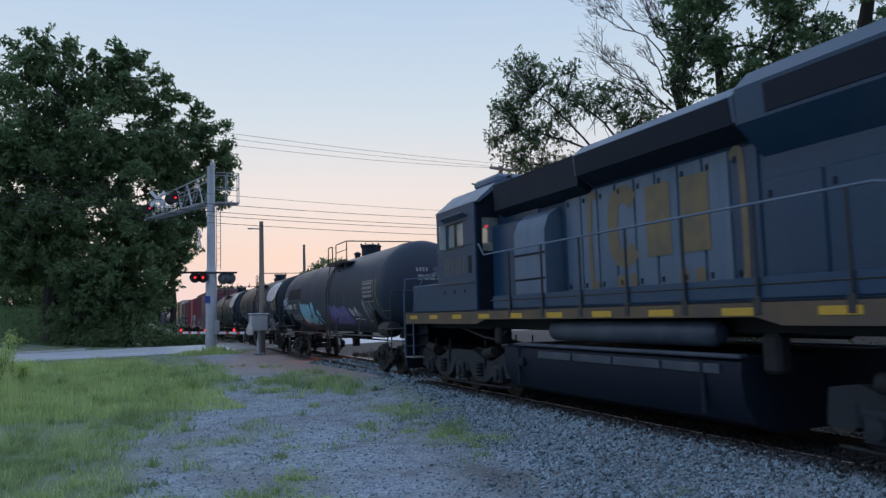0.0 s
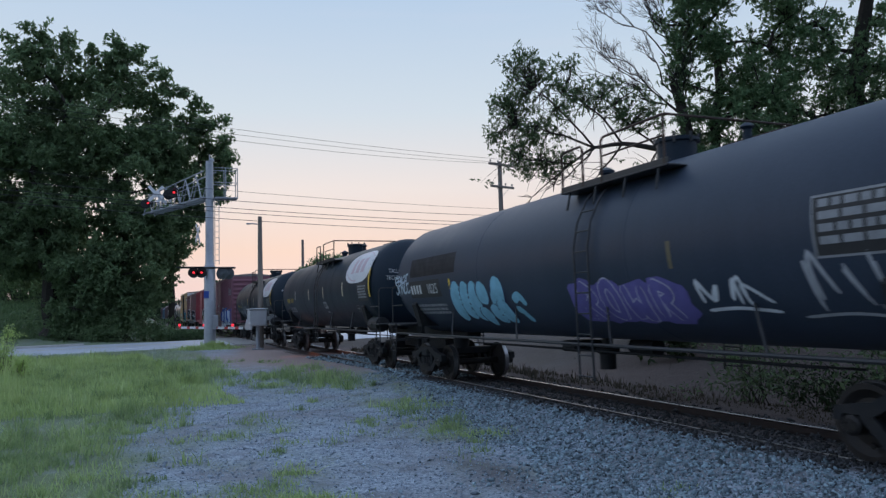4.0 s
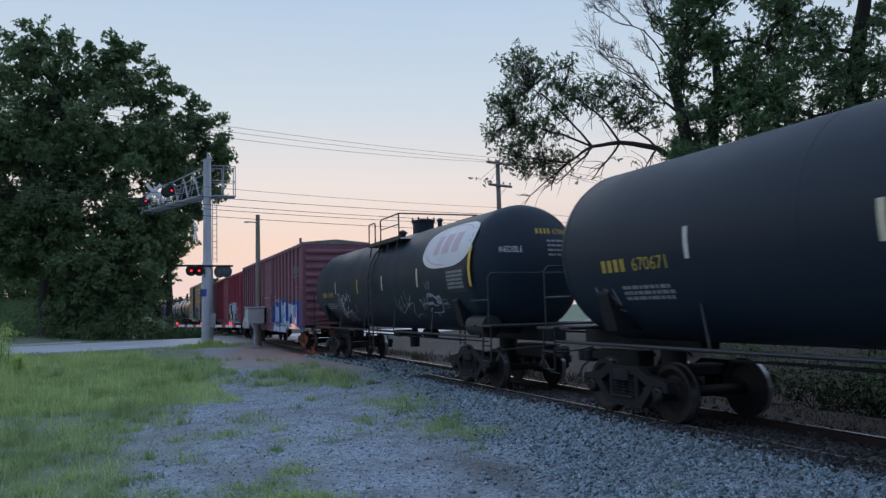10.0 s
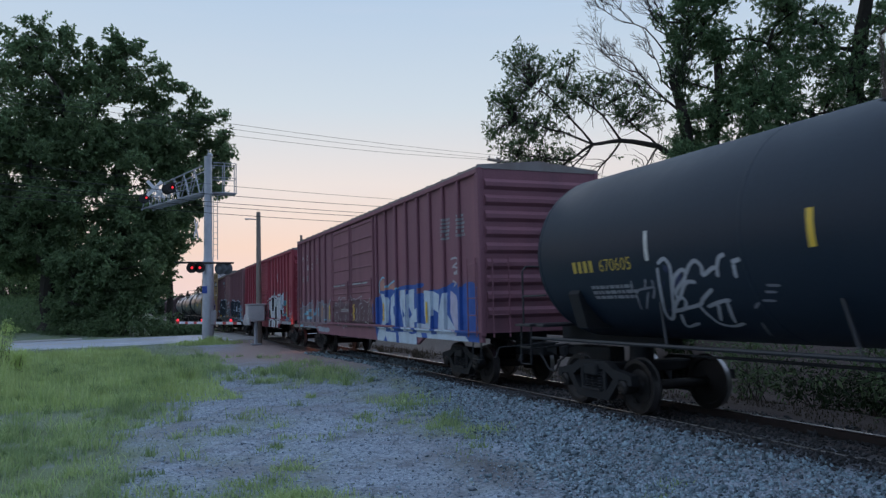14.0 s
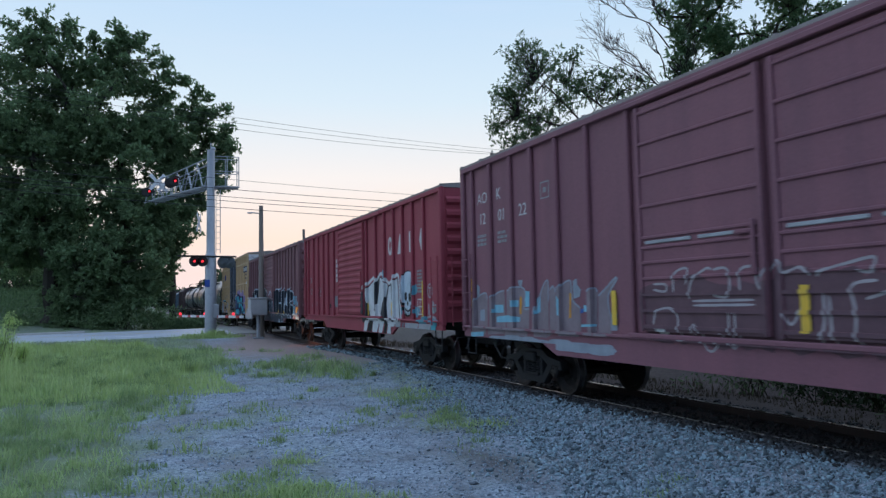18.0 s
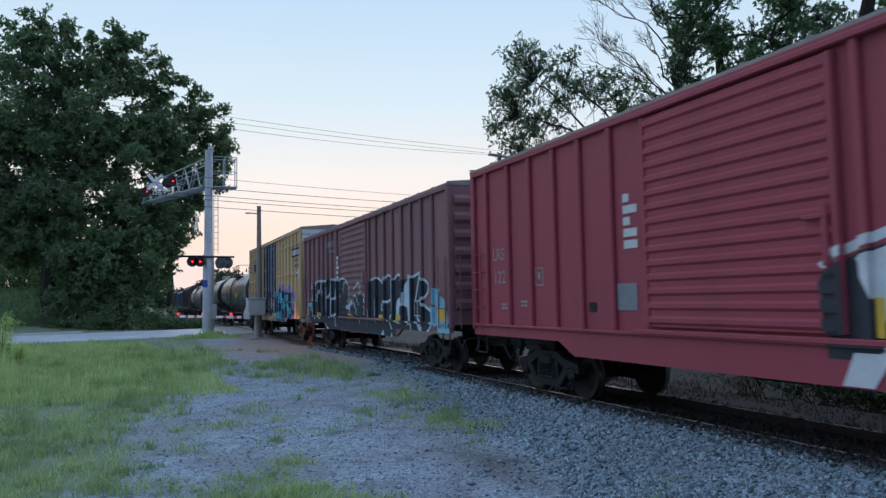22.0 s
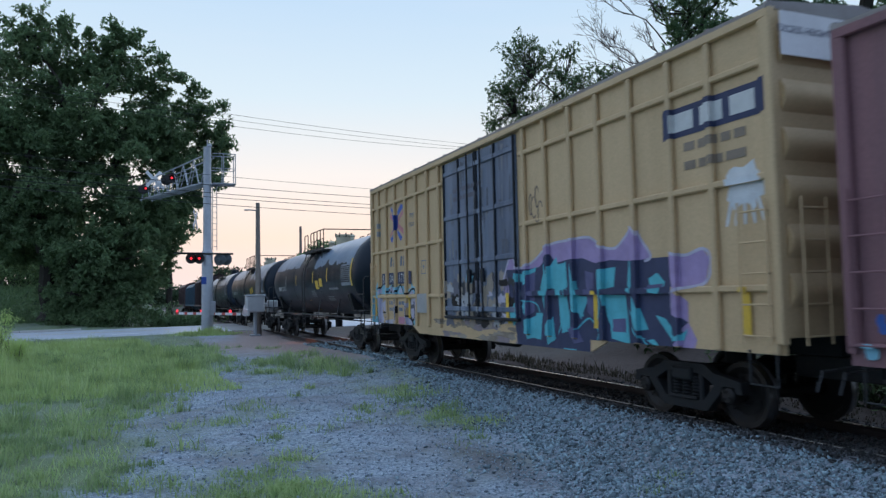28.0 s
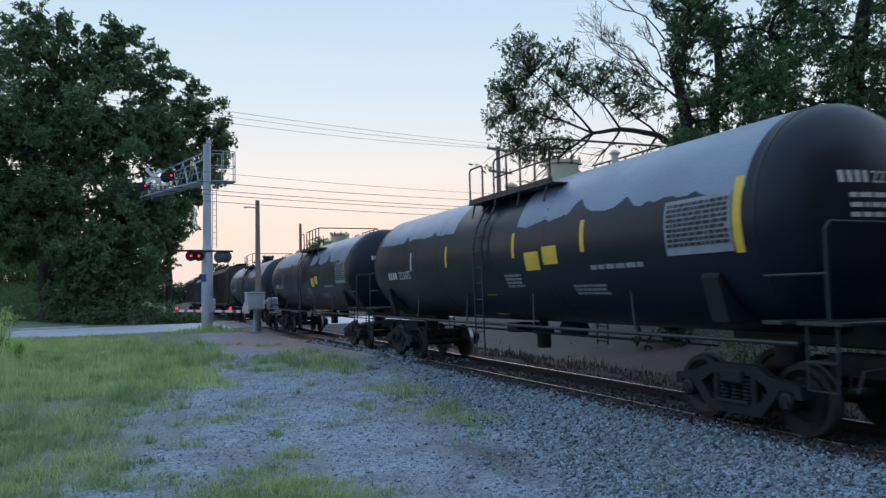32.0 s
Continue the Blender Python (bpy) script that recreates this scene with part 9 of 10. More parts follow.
            part("brake_rod", Mesh().path([(q * 1.16, -2.6, 0.26), (q * 1.16, -1.1, 0.22), (q * 1.16, 1.1, 0.22), (q * 1.16, 2.6, 0.26)], 0.03), M["grime"], tr)
            for y1 in (-1.1, 1.1):
                part("frame_spring", Mesh().lathe([(0.42 + j * 0.04, 0.12 if j % 2 else 0.09) for j in range(9)], (q * 1.20, y1, 0), "z", 12), M["grime"], tr)
            for y1 in (-1.45, 0.65, 1.6):
                part("sand_pipe", Mesh().path([(q * 1.20, y1, 1.25), (q * 1.20, y1 + 0.08, 0.7), (q * 1.0, y1 + 0.2, 0.18)], 0.022), M["grime"], tr)
            part("brake_cylinder", Mesh().tube((q * 1.22, 1.5, 0.95), (q * 1.22, 2.0, 1.02), 0.12, 12), M["grime"], tr)
            part("brake_cylinder", Mesh().tube((q * 1.22, -2.0, 1.02), (q * 1.22, -1.5, 0.95), 0.12, 12), M["grime"], tr)
            for y1 in (-2.05, 0.0, 2.05):
                part("journal_box", Mesh().box((q * 1.12, y1, 0.52), (0.26, 0.42, 0.40), 0.04).lathe([(q * 1.24, 0.13), (q * 1.30, 0.12), (q * 1.31, 0.001)], (0, y1, 0.52), "x", 14).tube((q * 1.12, y1 - 0.32, 0.5), (q * 1.12, y1 - 0.32, 0.78), 0.08, 10)
                     .tube((q * 1.12, y1 + 0.32, 0.5), (q * 1.12, y1 + 0.32, 0.78), 0.08, 10), M["truck_dust"], tr)
        for y1 in (-2.05, 0.0, 2.05):
            w = part("wheelset", LOCO_WHEEL, None, tr)
            w.matrix_basis = pose(0, y1, 0.508)
            WHEELSETS.append((w, (0, y1, 0.508), 0.508))
    # lettering
    side = lambda y, z, x=0.953: (lambda lift: (lambda u, v: (-(x + lift), y - u, z + v)))
    bigs = [stroke([(-0.62, 0.38), (-0.85, 0.55), (-1.15, 0.45), (-1.22, 0.0), (-1.12, -0.45), (-0.85, -0.55), (-0.6, -0.4)], 0.3), bar(0.0, 0, 0.6, 1.15), bar(0.85, 0, 0.6, 1.15)]
    paint("company_mark", bigs, side(-0.8, 3.0)(0.006), M["loco_yellow"], hood, "faded yellow company mark")
    paint("yellow_frame", [stroke([(-0.2, -0.9), (0, -0.9), (0, 0.8), (-0.2, 0.8)], 0.12)], side(-2.6, 2.85)(0.006), M["loco_yellow"], hood)
    paint("yellow_frame", [stroke([(0.2, -0.75), (0, -0.75), (0, 0.75), (0.2, 0.75)], 0.12)], side(1.1, 2.85)(0.006), M["loco_yellow"], hood)
    for u0 in (-1.0, -0.65, 0.6, 0.95):
        paint("yellow_dot", [blob(u0, 0, 0.2, 0.24, random.Random(2), 0.05)], side(-0.75, 2.07)(0.006), M["loco_yellow"], hood)
    paint("road_number", [text_shape("8181", 0, 0, 0.42, 1.1)], side(6.0, 2.73, 1.55)(0.006), M["number_paint"], loco, "faded yellow road number")
    lift(loco)
    return loco




def window_glass(name, see=0.96):
    """A thin pane: mostly clear, with a sharp reflection."""
    m = bpy.data.materials.new(name)
    m.use_nodes = True
    n, l = m.node_tree.nodes, m.node_tree.links
    tr = n.new("ShaderNodeBsdfTransparent")
    tr.inputs[0].default_value = (see, see * 1.02, see * 0.98, 1)
    gl = n.new("ShaderNodeBsdfGlossy")
    gl.inputs["Roughness"].default_value = 0.05
    fr = n.new("ShaderNodeFresnel")
    fr.inputs[0].default_value = 1.5
    ms = n.new("ShaderNodeMixShader")
    l.new(fr.outputs[0], ms.inputs[0])
    l.new(tr.outputs[0], ms.inputs[1])
    l.new(gl.outputs[0], ms.inputs[2])
    # a pale diffuse layer that imitates the western sky's reflection in the pane
    dirt = n.new("ShaderNodeBsdfDiffuse")
    dirt.inputs[0].default_value = (0.62, 0.66, 0.70, 1)
    film = n.new("ShaderNodeMixShader")
    film.inputs[0].default_value = 0.26
    l.new(ms.outputs[0], film.inputs[1])
    l.new(dirt.outputs[0], film.inputs[2])
    l.new(film.outputs[0], n["Material Output"].inputs["Surface"])
    return m


M["cab_pane"] = window_glass("clear_cab_glass")
M["cab_inside"] = material("pale_green_cab_lining", (0.42, 0.46, 0.40), 0.7, scale=3)
LOCO_WHEEL = wheelset_data(0.508)
LOCO = locomotive(10.35)


# ---- crossing signals ----
def signal_head(parent, at, face, lit=True, size=0.3, plate="signal_black"):
    """A flashing-light unit: backplate, hood and lens, facing along face (degrees, 0 is towards -y)."""
    ob = part("signal_light", Mesh().lathe([(0.02, 0.001), (0.02, size), (-0.02, size), (-0.02, 0.001)], (0, 0, 0), "y", 24).lathe([(0.0, 0.001), (0.16, 0.14), (0.18, 0.001)], (0, 0, 0), "y", 16), M[plate], parent)
    ob.matrix_basis = pose(*at, 0, 0, face)
    part("lens", Mesh().lathe([(-0.05, 0.001), (-0.045, 0.04), (-0.028, 0.062), (-0.022, 0.067)], (0, 0, 0), "y", 18), M["red_lamp" if lit else "red_dim"], ob)
    hb = Mesh()
    n = 9
    ang = [math.pi * (-0.05 + 1.1 * i / (n - 1)) for i in range(n)]
    vs = [(0.15 * math.cos(a), -0.02, 0.15 * math.sin(a)) for a in ang] + [(0.15 * math.cos(a), -0.32, 0.15 * math.sin(a)) for a in ang]
    vs += [(0.158 * math.cos(a), -0.02, 0.158 * math.sin(a)) for a in ang] + [(0.158 * math.cos(a), -0.32, 0.158 * math.sin(a)) for a in ang]
    fs = [(i, i + 1, n + i + 1, n + i) for i in range(n - 1)] + [(2 * n + i, 3 * n + i, 3 * n + i + 1, 2 * n + i + 1) for i in range(n - 1)] + [(n + i, n + i + 1, 3 * n + i + 1, 3 * n + i) for i in range(n - 1)]
    part("hood", hb.add(vs, fs), M["signal_black"], ob)
    return ob


def crossbuck(parent, at, face, size=0.62):
    ob = part("crossbuck", Mesh().box((0, 0, 0), (size * 2, 0.02, 0.2), 0.004, Matrix.Rotation(radians(48), 3, "Y")).box((0, 0.022, 0), (size * 2, 0.02, 0.2), 0.004, Matrix.Rotation(radians(-48), 3, "Y")), M["white_paint"], parent, "white crossbuck sign")
    ob.matrix_basis = pose(*at, 0, 0, face)
    return ob


MX, MY = 3.66, 41.6
mast = tagged(new("crossing_signal_mast"), "galvanised cantilever crossing signal with lit red lamps", "crossing signal")
mast.location = (MX * K, MY * K, 0.18)
mast.scale = (K, K, K)
G = M["galv"]
part("post", Mesh().lathe([(0, 0.24), (4.5, 0.235), (4.52, 0.225), (10.0, 0.2), (10.02, 0.001)], (0, 0, 0), "z", 24), G, mast)
part("sleeve", Mesh().lathe([(0, 0.31), (4.3, 0.29), (4.42, 0.22)], (0, 0, 0), "z", 24), G, mast)
part("base_plate", Mesh().box((0, 0, 0.04), (0.8, 0.8, 0.08), 0.01).box((0, 0, -0.1), (1.2, 1.2, 0.2), 0.02), M["concrete"], mast)
part("finial", Mesh().tube((0, 0, 10.0), (0, 0, 10.4), 0.03, 8), G, mast)
ARM = Vector((-math.sin(SKEW), math.cos(SKEW), 0))
SIDE = Vector((math.cos(SKEW), math.sin(SKEW), 0))


def arm(a, s, z):
    p = ARM * a + SIDE * s
    return (p.x, p.y, z - 0.16)


for s in (-0.35, 0.35):
    part("truss_chord", Mesh().tube(arm(0, s, 8.15), arm(10.0, s, 8.4), 0.045, 8), G, mast)
    part("truss_chord", Mesh().tube(arm(0, s, 9.6), arm(9.0, s, 9.45), 0.04, 8), G, mast)
    part("truss_rail", Mesh().tube(arm(0.3, s, 8.95), arm(9.2, s, 8.98), 0.022, 6), G, mast)
    for i in range(6):
        part("truss_brace", Mesh().tube(arm(0.3 + i * 1.6, s, 8.17 + 0.02 * i), arm(1.05 + i * 1.55, s, 9.55), 0.028, 6).tube(arm(1.05 + i * 1.55, s, 9.55), arm(1.9 + i * 1.6, s, 8.2 + 0.02 * i), 0.028, 6), G, mast)
for i in range(10):
    part("arm_grating", Mesh().box((0, 0, 0), (0.7, 0.9, 0.03), 0.006, Matrix.Rotation(SKEW, 3, "Z")), G, mast).location = arm(0.6 + i * 0.98, 0, 8.22 + 0.025 * i)
# service platform on the other side, with rails
part("platform", Mesh().box((0.85, 0, 0), (1.2, 0.9, 0.06), 0.01), G, mast).location = (0, 0, 7.98)
for x, y in ((1.42, -0.42), (1.42, 0.42), (0.8, -0.42), (0.8, 0.42)):
    part("platform_post", Mesh().tube((x, y, 8.0), (x, y, 9.6), 0.025, 6), G, mast)
for z in (8.8, 9.6):
    part("platform_rail", Mesh().path([(0.2, -0.42, z), (1.42, -0.42, z), (1.42, 0.42, z), (0.2, 0.42, z)], 0.022, 6), G, mast)
lad = Mesh()
for x in (0.26, 0.48):
    lad.tube((x, -0.1, 4.4), (x, -0.1, 8.0), 0.02, 6)
for i in range(11):
    lad.tube((0.26, -0.1, 4.6 + 0.31 * i), (0.48, -0.1, 4.6 + 0.31 * i), 0.014, 6)
part("ladder", lad, G, mast)
for a, z, lit in ((9.05, 8.95, True), (8.55, 8.95, True), (4.9, 8.98, True), (4.4, 8.98, True), (4.0, 8.98, True)):
    signal_head(mast, arm(a, -0.5, z), 0, lit)
for a in (9.05, 4.6):
    crossed = Mesh().box((0, 0, 0), (0.9, 0.06, 0.06), 0.01)
    o = part("light_bracket", crossed, M["signal_black"], mast)
    o.matrix_basis = pose(*arm(a, -0.42, 9.2), 0, 0, 107)
crossbuck(mast, arm(7.2, -0.46, 9.35), 0)
crossbuck(mast, arm(6.3, -0.42, 9.0), 35, 0.5)
crossbuck(mast, (-0.62, -0.3, 6.0), 72)
for dx, lit in ((-0.85, True), (-0.45, True)):
    signal_head(mast, (dx, -0.35, 3.95), 0, lit, 0.28)
part("light_bracket", Mesh().tube((-1.5, -0.3, 4.22), (1.3, -0.3, 4.2), 0.05, 8).box((-1.0, -0.32, 4.24), (1.4, 0.3, 0.05), 0.01), M["signal_black"], mast)
for dx in (0.62, 0.95):
    signal_head(mast, (dx, -0.2, 3.9), 150, False, 0.32, "signal_grey")
part("bell", Mesh().lathe([(0, 0.001), (0, 0.14), (0.1, 0.13), (0.16, 0.05), (0.16, 0.001)], (0.1, -0.05, 10.02), "z", 16), G, mast)
part("notice_plate", Mesh().box((-0.2, -0.28, 2.78), (0.26, 0.02, 0.38), 0.004), M["blue_paint"], mast, "small blue notice plate")
part("junction_box", Mesh().box((0.26, -0.16, 1.3), (0.3, 0.25, 0.75), 0.03), G, mast)
part("conduit", Mesh().tube((0.2, -0.2, 0), (0.2, -0.2, 4.2), 0.025, 6), G, mast)

gate = tagged(new("crossing_gate"), "lowered crossing gate with striped arm and red lamps", "crossing gate")
gate.location = (5.58 * K, 37.7 * K, 0.12)
gate.scale = (K, K, K)
part("gate_post", Mesh().tube((0, 0, 0), (0, 0, 1.35), 0.09, 14).box((0, 0, 0.02), (0.5, 0.5, 0.08), 0.01), G, gate)
part("mechanism_box", Mesh().box((-0.02, 0, 1.55), (0.9, 0.6, 0.82), 0.06).box((-0.02, 0, 1.98), (0.96, 0.66, 0.06), 0.02), M["alu"], gate, "grey aluminium gate mechanism housing")
part("control_box", Mesh().box((0.86, 0.15, 1.42), (0.50, 0.42, 0.60), 0.04).box((0.5, 0.1, 1.5), (0.25, 0.2, 0.2), 0.02), M["alu"], gate)
part("counterweight", Mesh().box((-0.45, -0.5, 1.15), (0.12, 0.9, 0.35), 0.03), M["alu"], gate)
part("arm_bracket", Mesh().prism([(-0.1, 0.95), (0.3, 1.5), (1.0, 1.14), (1.0, 1.0)], -0.5, -0.44), M["alu"], gate)


def along(a, z, s=-0.47):
    return (ARM.x * a + s, ARM.y * a, z)


for i in range(20):
    a0, a1 = 0.6 + i * 0.44, 0.6 + (i + 1) * 0.44 - 0.003
    mb = Mesh().box((0, 0, 0), (0.05, a1 - a0, 0.13), 0.006, Matrix.Rotation(SKEW, 3, "Z"))
    o = part("arm_stripe", mb, M["red_paint"] if i % 3 == 1 else M["white_paint"], gate)
    o.location = along((a0 + a1) / 2, 1.06)
for a in (9.3, 5.6, 1.8):
    o = part("arm_lamp", Mesh().lathe([(0, 0.001), (0, 0.07), (0.05, 0.065), (0.10, 0.065), (0.13, 0.04), (0.13, 0.001)], (0, 0, 0), "z", 12), M["red_lamp"], gate, "small red gate lamp")
    o.location = along(a, 1.14)


# ---- poles and wires ----
def utility_pole(at, high, lean, arms, label, r=0.14):
    p = tagged(new("utility_pole"), label, "utility pole", "poles along the road")
    p.location = (at[0] * K, at[1] * K, at[2] * K)
    p.scale = (K, K, K)
    p.rotation_euler = (0, 0, SKEW)
    part("shaft", Mesh().lathe([(-0.3, r * 1.25), (high * 0.5, r), (high, r * 0.78), (high + 0.01, 0.001)], (0, 0, 0), "z", 14), M["pole_wood"], p)
    for z, w in arms:
        a = part("crossarm", Mesh().box((0, -0.16, z), (w, 0.1, 0.12), 0.012), M["pole_wood"], p)
        for k2 in range(4):
            x = -w / 2 + 0.12 + (w - 0.24) * k2 / 3
            part("insulator", Mesh().lathe([(0, 0.02), (0.06, 0.025), (0.08, 0.05), (0.14, 0.05), (0.16, 0.02), (0.16, 0.001)], (x, -0.16, z + 0.06), "z", 8), M["concrete"], a)
        part("arm_brace", Mesh().tube((-w * 0.3, -0.2, z), (0, -0.14, z - 0.5), 0.012, 5).tube((w * 0.3, -0.2, z), (0, -0.14, z - 0.5), 0.012, 5), M["galv"], a)
    return p


utility_pole((18.2, 35.6, 0.1), 9.6, 0, ((9.4, 1.9), (8.2, 1.7)), "weathered wooden utility pole with crossarms")
utility_pole((5.85, 38.5, 0.05), 6.75, 0, (), "slim grey wooden pole beside the gate", 0.13)
part("lamp_bracket", Mesh().tube((0, 0, 0), (-0.55, 0, 0.02), 0.03, 6).box((-0.62, 0, 0.0), (0.22, 0.12, 0.07), 0.02), M["galv"], bpy.data.objects["utility_pole.001"]).location = (0, 0, 6.35)
utility_pole((16.9, 81.0, 0.1), 9.7, 0, (), "far plain wooden utility pole", 0.17)
utility_pole((-13.2, 25.9, 0.1), 9.6, 0, ((9.4, 1.9), (8.2, 1.7)), "weathered wooden utility pole with crossarms")


def span_wire(a, b, sag, r=0.011):
    pts = []
    for i in range(25):
        t = i / 24
        pts.append((K * (a[0] + (b[0] - a[0]) * t), K * (a[1] + (b[1] - a[1]) * t), K * (a[2] + (b[2] - a[2]) * t - sag * 4 * t * (1 - t))))
    return tagged(part("overhead_wire", Mesh().path(pts, r, 5), M["wire"]), "thin black overhead wire between poles", "wire", "overhead wires")


for za, zb, sag, s in ((9.9, 9.85, 0.40, 0.0), (9.75, 9.78, 0.38, 0.5), (9.55, 9.5, 0.66, -0.5), (7.35, 7.15, 0.32, 0.2), (6.95, 6.75, 0.36, 0.0), (6.6, 6.35, 0.30, 0.0), (6.45, 6.2, 0.3, 0.15), (6.2, 5.85, 0.30, 0.0)):
    span_wire((-13.2 - s * 0.3, 25.9 + s, za), (18.2 - s * 0.3, 35.6 + s, zb), sag, 0.009 if za > 7 else 0.013)
    span_wire((18.2 - s * 0.3, 35.6 + s, zb), (50 - s * 0.3, 45.4 + s, za), sag, 0.013)


# ---- trees ----
def limb(mb, a, b, r0, r1, rng, bend=0.12, n=6):
    """A crooked tapered limb from a to b."""
    a, b = Vector(a), Vector(b)
    d = (b - a).length
    w = Vector((rng.uniform(-1, 1), rng.uniform(-1, 1), rng.uniform(-0.3, 1))) * d * bend
    pts = [a.lerp(b, i / n) + w * math.sin(math.pi * i / n) + Vector((rng.uniform(-1, 1), rng.uniform(-1, 1), rng.uniform(-1, 1))) * d * 0.02 * (0 < i < n) for i in range(n + 1)]
    for i in range(n):
        ra, rb = r0 + (r1 - r0) * i / n, r0 + (r1 - r0) * (i + 1) / n
        mb.tube(pts[i], pts[i + 1], ra, 7 if r0 > 0.06 else 5, rb, caps=False)
    return pts


def leaves(name, centres, radii, per, size, mat, seed, parent, squash=0.75, drop=0.25, star=1, wide=0.17, level=1.1):
    """Leaves round many twig ends, in one mesh; star leaflets spread from each stalk."""
    r = np.random.RandomState(seed)
    c = np.repeat(np.asarray(centres, dtype=float), per // star, axis=0)
    rad = np.repeat(np.asarray(radii, dtype=float), per // star)
    n = len(c)
    d = r.normal(0, 1, (n, 3))
    d /= np.linalg.norm(d, axis=1)[:, None]
    p = c + d * (rad * r.uniform(0, 1, n) ** 0.5)[:, None] * np.array([1, 1, squash])
    p, d = np.repeat(p, star, axis=0), np.repeat(d, star, axis=0)
    n = len(p)
    out = d * (1.0 if star == 1 else 0.45) + r.normal(0, 0.5, (n, 3)) + np.array([0, 0, -drop])
    out /= np.linalg.norm(out, axis=1)[:, None]
    # blades lie mostly flat, open to the sky
    side = np.cross(out, r.normal(0, 0.6, (n, 3)) + np.array([0, 0, level]))
    side /= np.linalg.norm(side, axis=1)[:, None]
    s = (size * np.exp(r.normal(0, 0.3, n)))[:, None]
    v = np.stack([p, p + out * s * 0.45 + side * s * wide, p + out * s, p + out * s * 0.45 - side * s * wide], 1)
    f = (np.arange(n) * 4)[:, None] + np.array([0, 1, 2, 3])[None]
    ob = new(name, quick_mesh(name, v.reshape(-1, 3), f, mat))
    ob.parent = parent
    return ob


def crown_points(balls, n, seed, flat=0.8, shell=0.5, lobes=18, core=2):
    """Twig ends spread through a crown given as overlapping balls, each broken into lobes with gaps between."""
    r = np.random.RandomState(seed)
    balls = np.asarray(balls, dtype=float)

    def unit(m):
        d = r.normal(0, 1, (m, 3))
        return d / np.linalg.norm(d, axis=1)[:, None]

    sub = []
    for b in balls:
        d = unit(lobes)
        rad = b[3] * r.uniform(0.14, 0.34, lobes)
        sub.append(np.concatenate([b[:3] + d * b[3] * r.uniform(0.62, 1.08, (lobes, 1)) * np.array([1, flat, 1]), rad[:, None]], 1))
        sub.append(np.array([[*b[:3], b[3] * 0.75]] * core))
    sub = np.concatenate(sub)
    w = sub[:, 3] ** 1.6
    k = r.choice(len(sub), n, p=w / w.sum())
    return sub[k, :3] + unit(n) * (sub[k, 3] * r.uniform(0, 1, n) ** shell)[:, None] * np.array([1, flat, 0.9])


def tree(name, base, trunk_top, r0, balls, twigs, per, size, clump, mat, seed, label, flat=0.8, limbs=26, bark="bark", airy=0, wide=0.17):
    """Trunk, limbs that reach into the crown, twigs and leaves. base and balls are in world places."""
    rng = random.Random(seed)
    t = tagged(new(name), label, "tree", "trees")
    t.scale = (K, K, K)
    pts = crown_points(balls, twigs, seed, flat, core=4 if airy else 2)
    if airy:
        # the crown opens towards its top and its lit edge
        pts = pts[(pts[:, 2] < 16.2) & (pts[:, 0] < 3.0) | (np.random.RandomState(seed + 9).uniform(0, 1, len(pts)) < airy)]
    tb = Mesh()
    axis = limb(tb, base, trunk_top, r0, r0 * 0.5, rng, 0.05, 8)
    tb.lathe([(-0.3, r0 * 1.9), (0.1, r0 * 1.35), (0.7, r0 * 1.02)], base, "z", 9)
    part("trunk", tb, M[bark], t)
    joints = list(axis[3:])
    pick = pts[np.random.RandomState(seed + 1).choice(len(pts), min(limbs, len(pts)), replace=False)]
    for p in sorted(pick.tolist(), key=lambda q: (Vector(q) - Vector(trunk_top)).length):
        near = min(joints, key=lambda j: (j - Vector(p)).length + 1.6 * max(0, j.z - p[2]))
        lb = Mesh()
        path = limb(lb, near, p, max(0.035, r0 * 0.30 * (1 - 0.02 * len(joints) / 8)), 0.02, rng, 0.12, 5)
        part("limb", lb, M[bark], t)
        joints += [path[2], path[3], path[4]]
    tw = Mesh()
    js = np.array([tuple(j) for j in joints])
    for p in pts[: int(len(pts) * 0.45)]:
        j = js[np.argmin(((js - p) ** 2).sum(1))]
        tw.tube(j, p, 0.022, 4, 0.007, caps=False)
    tagged(part("brushwood", tw, M[bark], t), kind="stuff")
    rad = np.random.RandomState(seed + 2).uniform(clump * 0.4, clump * 1.2, len(pts))
    leaves("crown", pts, rad, per, size, M[mat], seed + 3, t, star=9, wide=wide)
    return t


def swell(balls, k):
    return [(x, y, z, r * k) for x, y, z, r in balls]


RIM = [(-8.7, 22.1), (-7.6, 22.8), (-6.6, 22.0), (-5.8, 22.8), (-4.8, 22.1), (-4.4, 20.9), (-3.1, 21.6), (-1.5, 22.2), (-0.6, 21.4), (0.1, 21.8), (1.1, 21.0), (2.0, 20.2), (1.9, 18.9), (3.4, 18.8), (4.2, 18.4), (5.1, 18.0),
       (5.2, 16.8), (6.1, 17.2), (6.7, 15.9), (6.9, 14.3), (6.6, 12.5), (5.9, 11.2), (4.6, 11.6), (2.9, 7.1), (3.5, 8.8), (2.4, 5.7), (1.9, 3.6)]


def rim(lo, hi, r):
    """Small outer clumps along the crowns' edge."""
    return [(x, 60.5, z + (0.4 if i < 14 else 0), r * (0.7 + 0.6 * ((i * 7) % 5) / 4)) for i, (x, z) in enumerate(RIM) if lo <= i < hi]


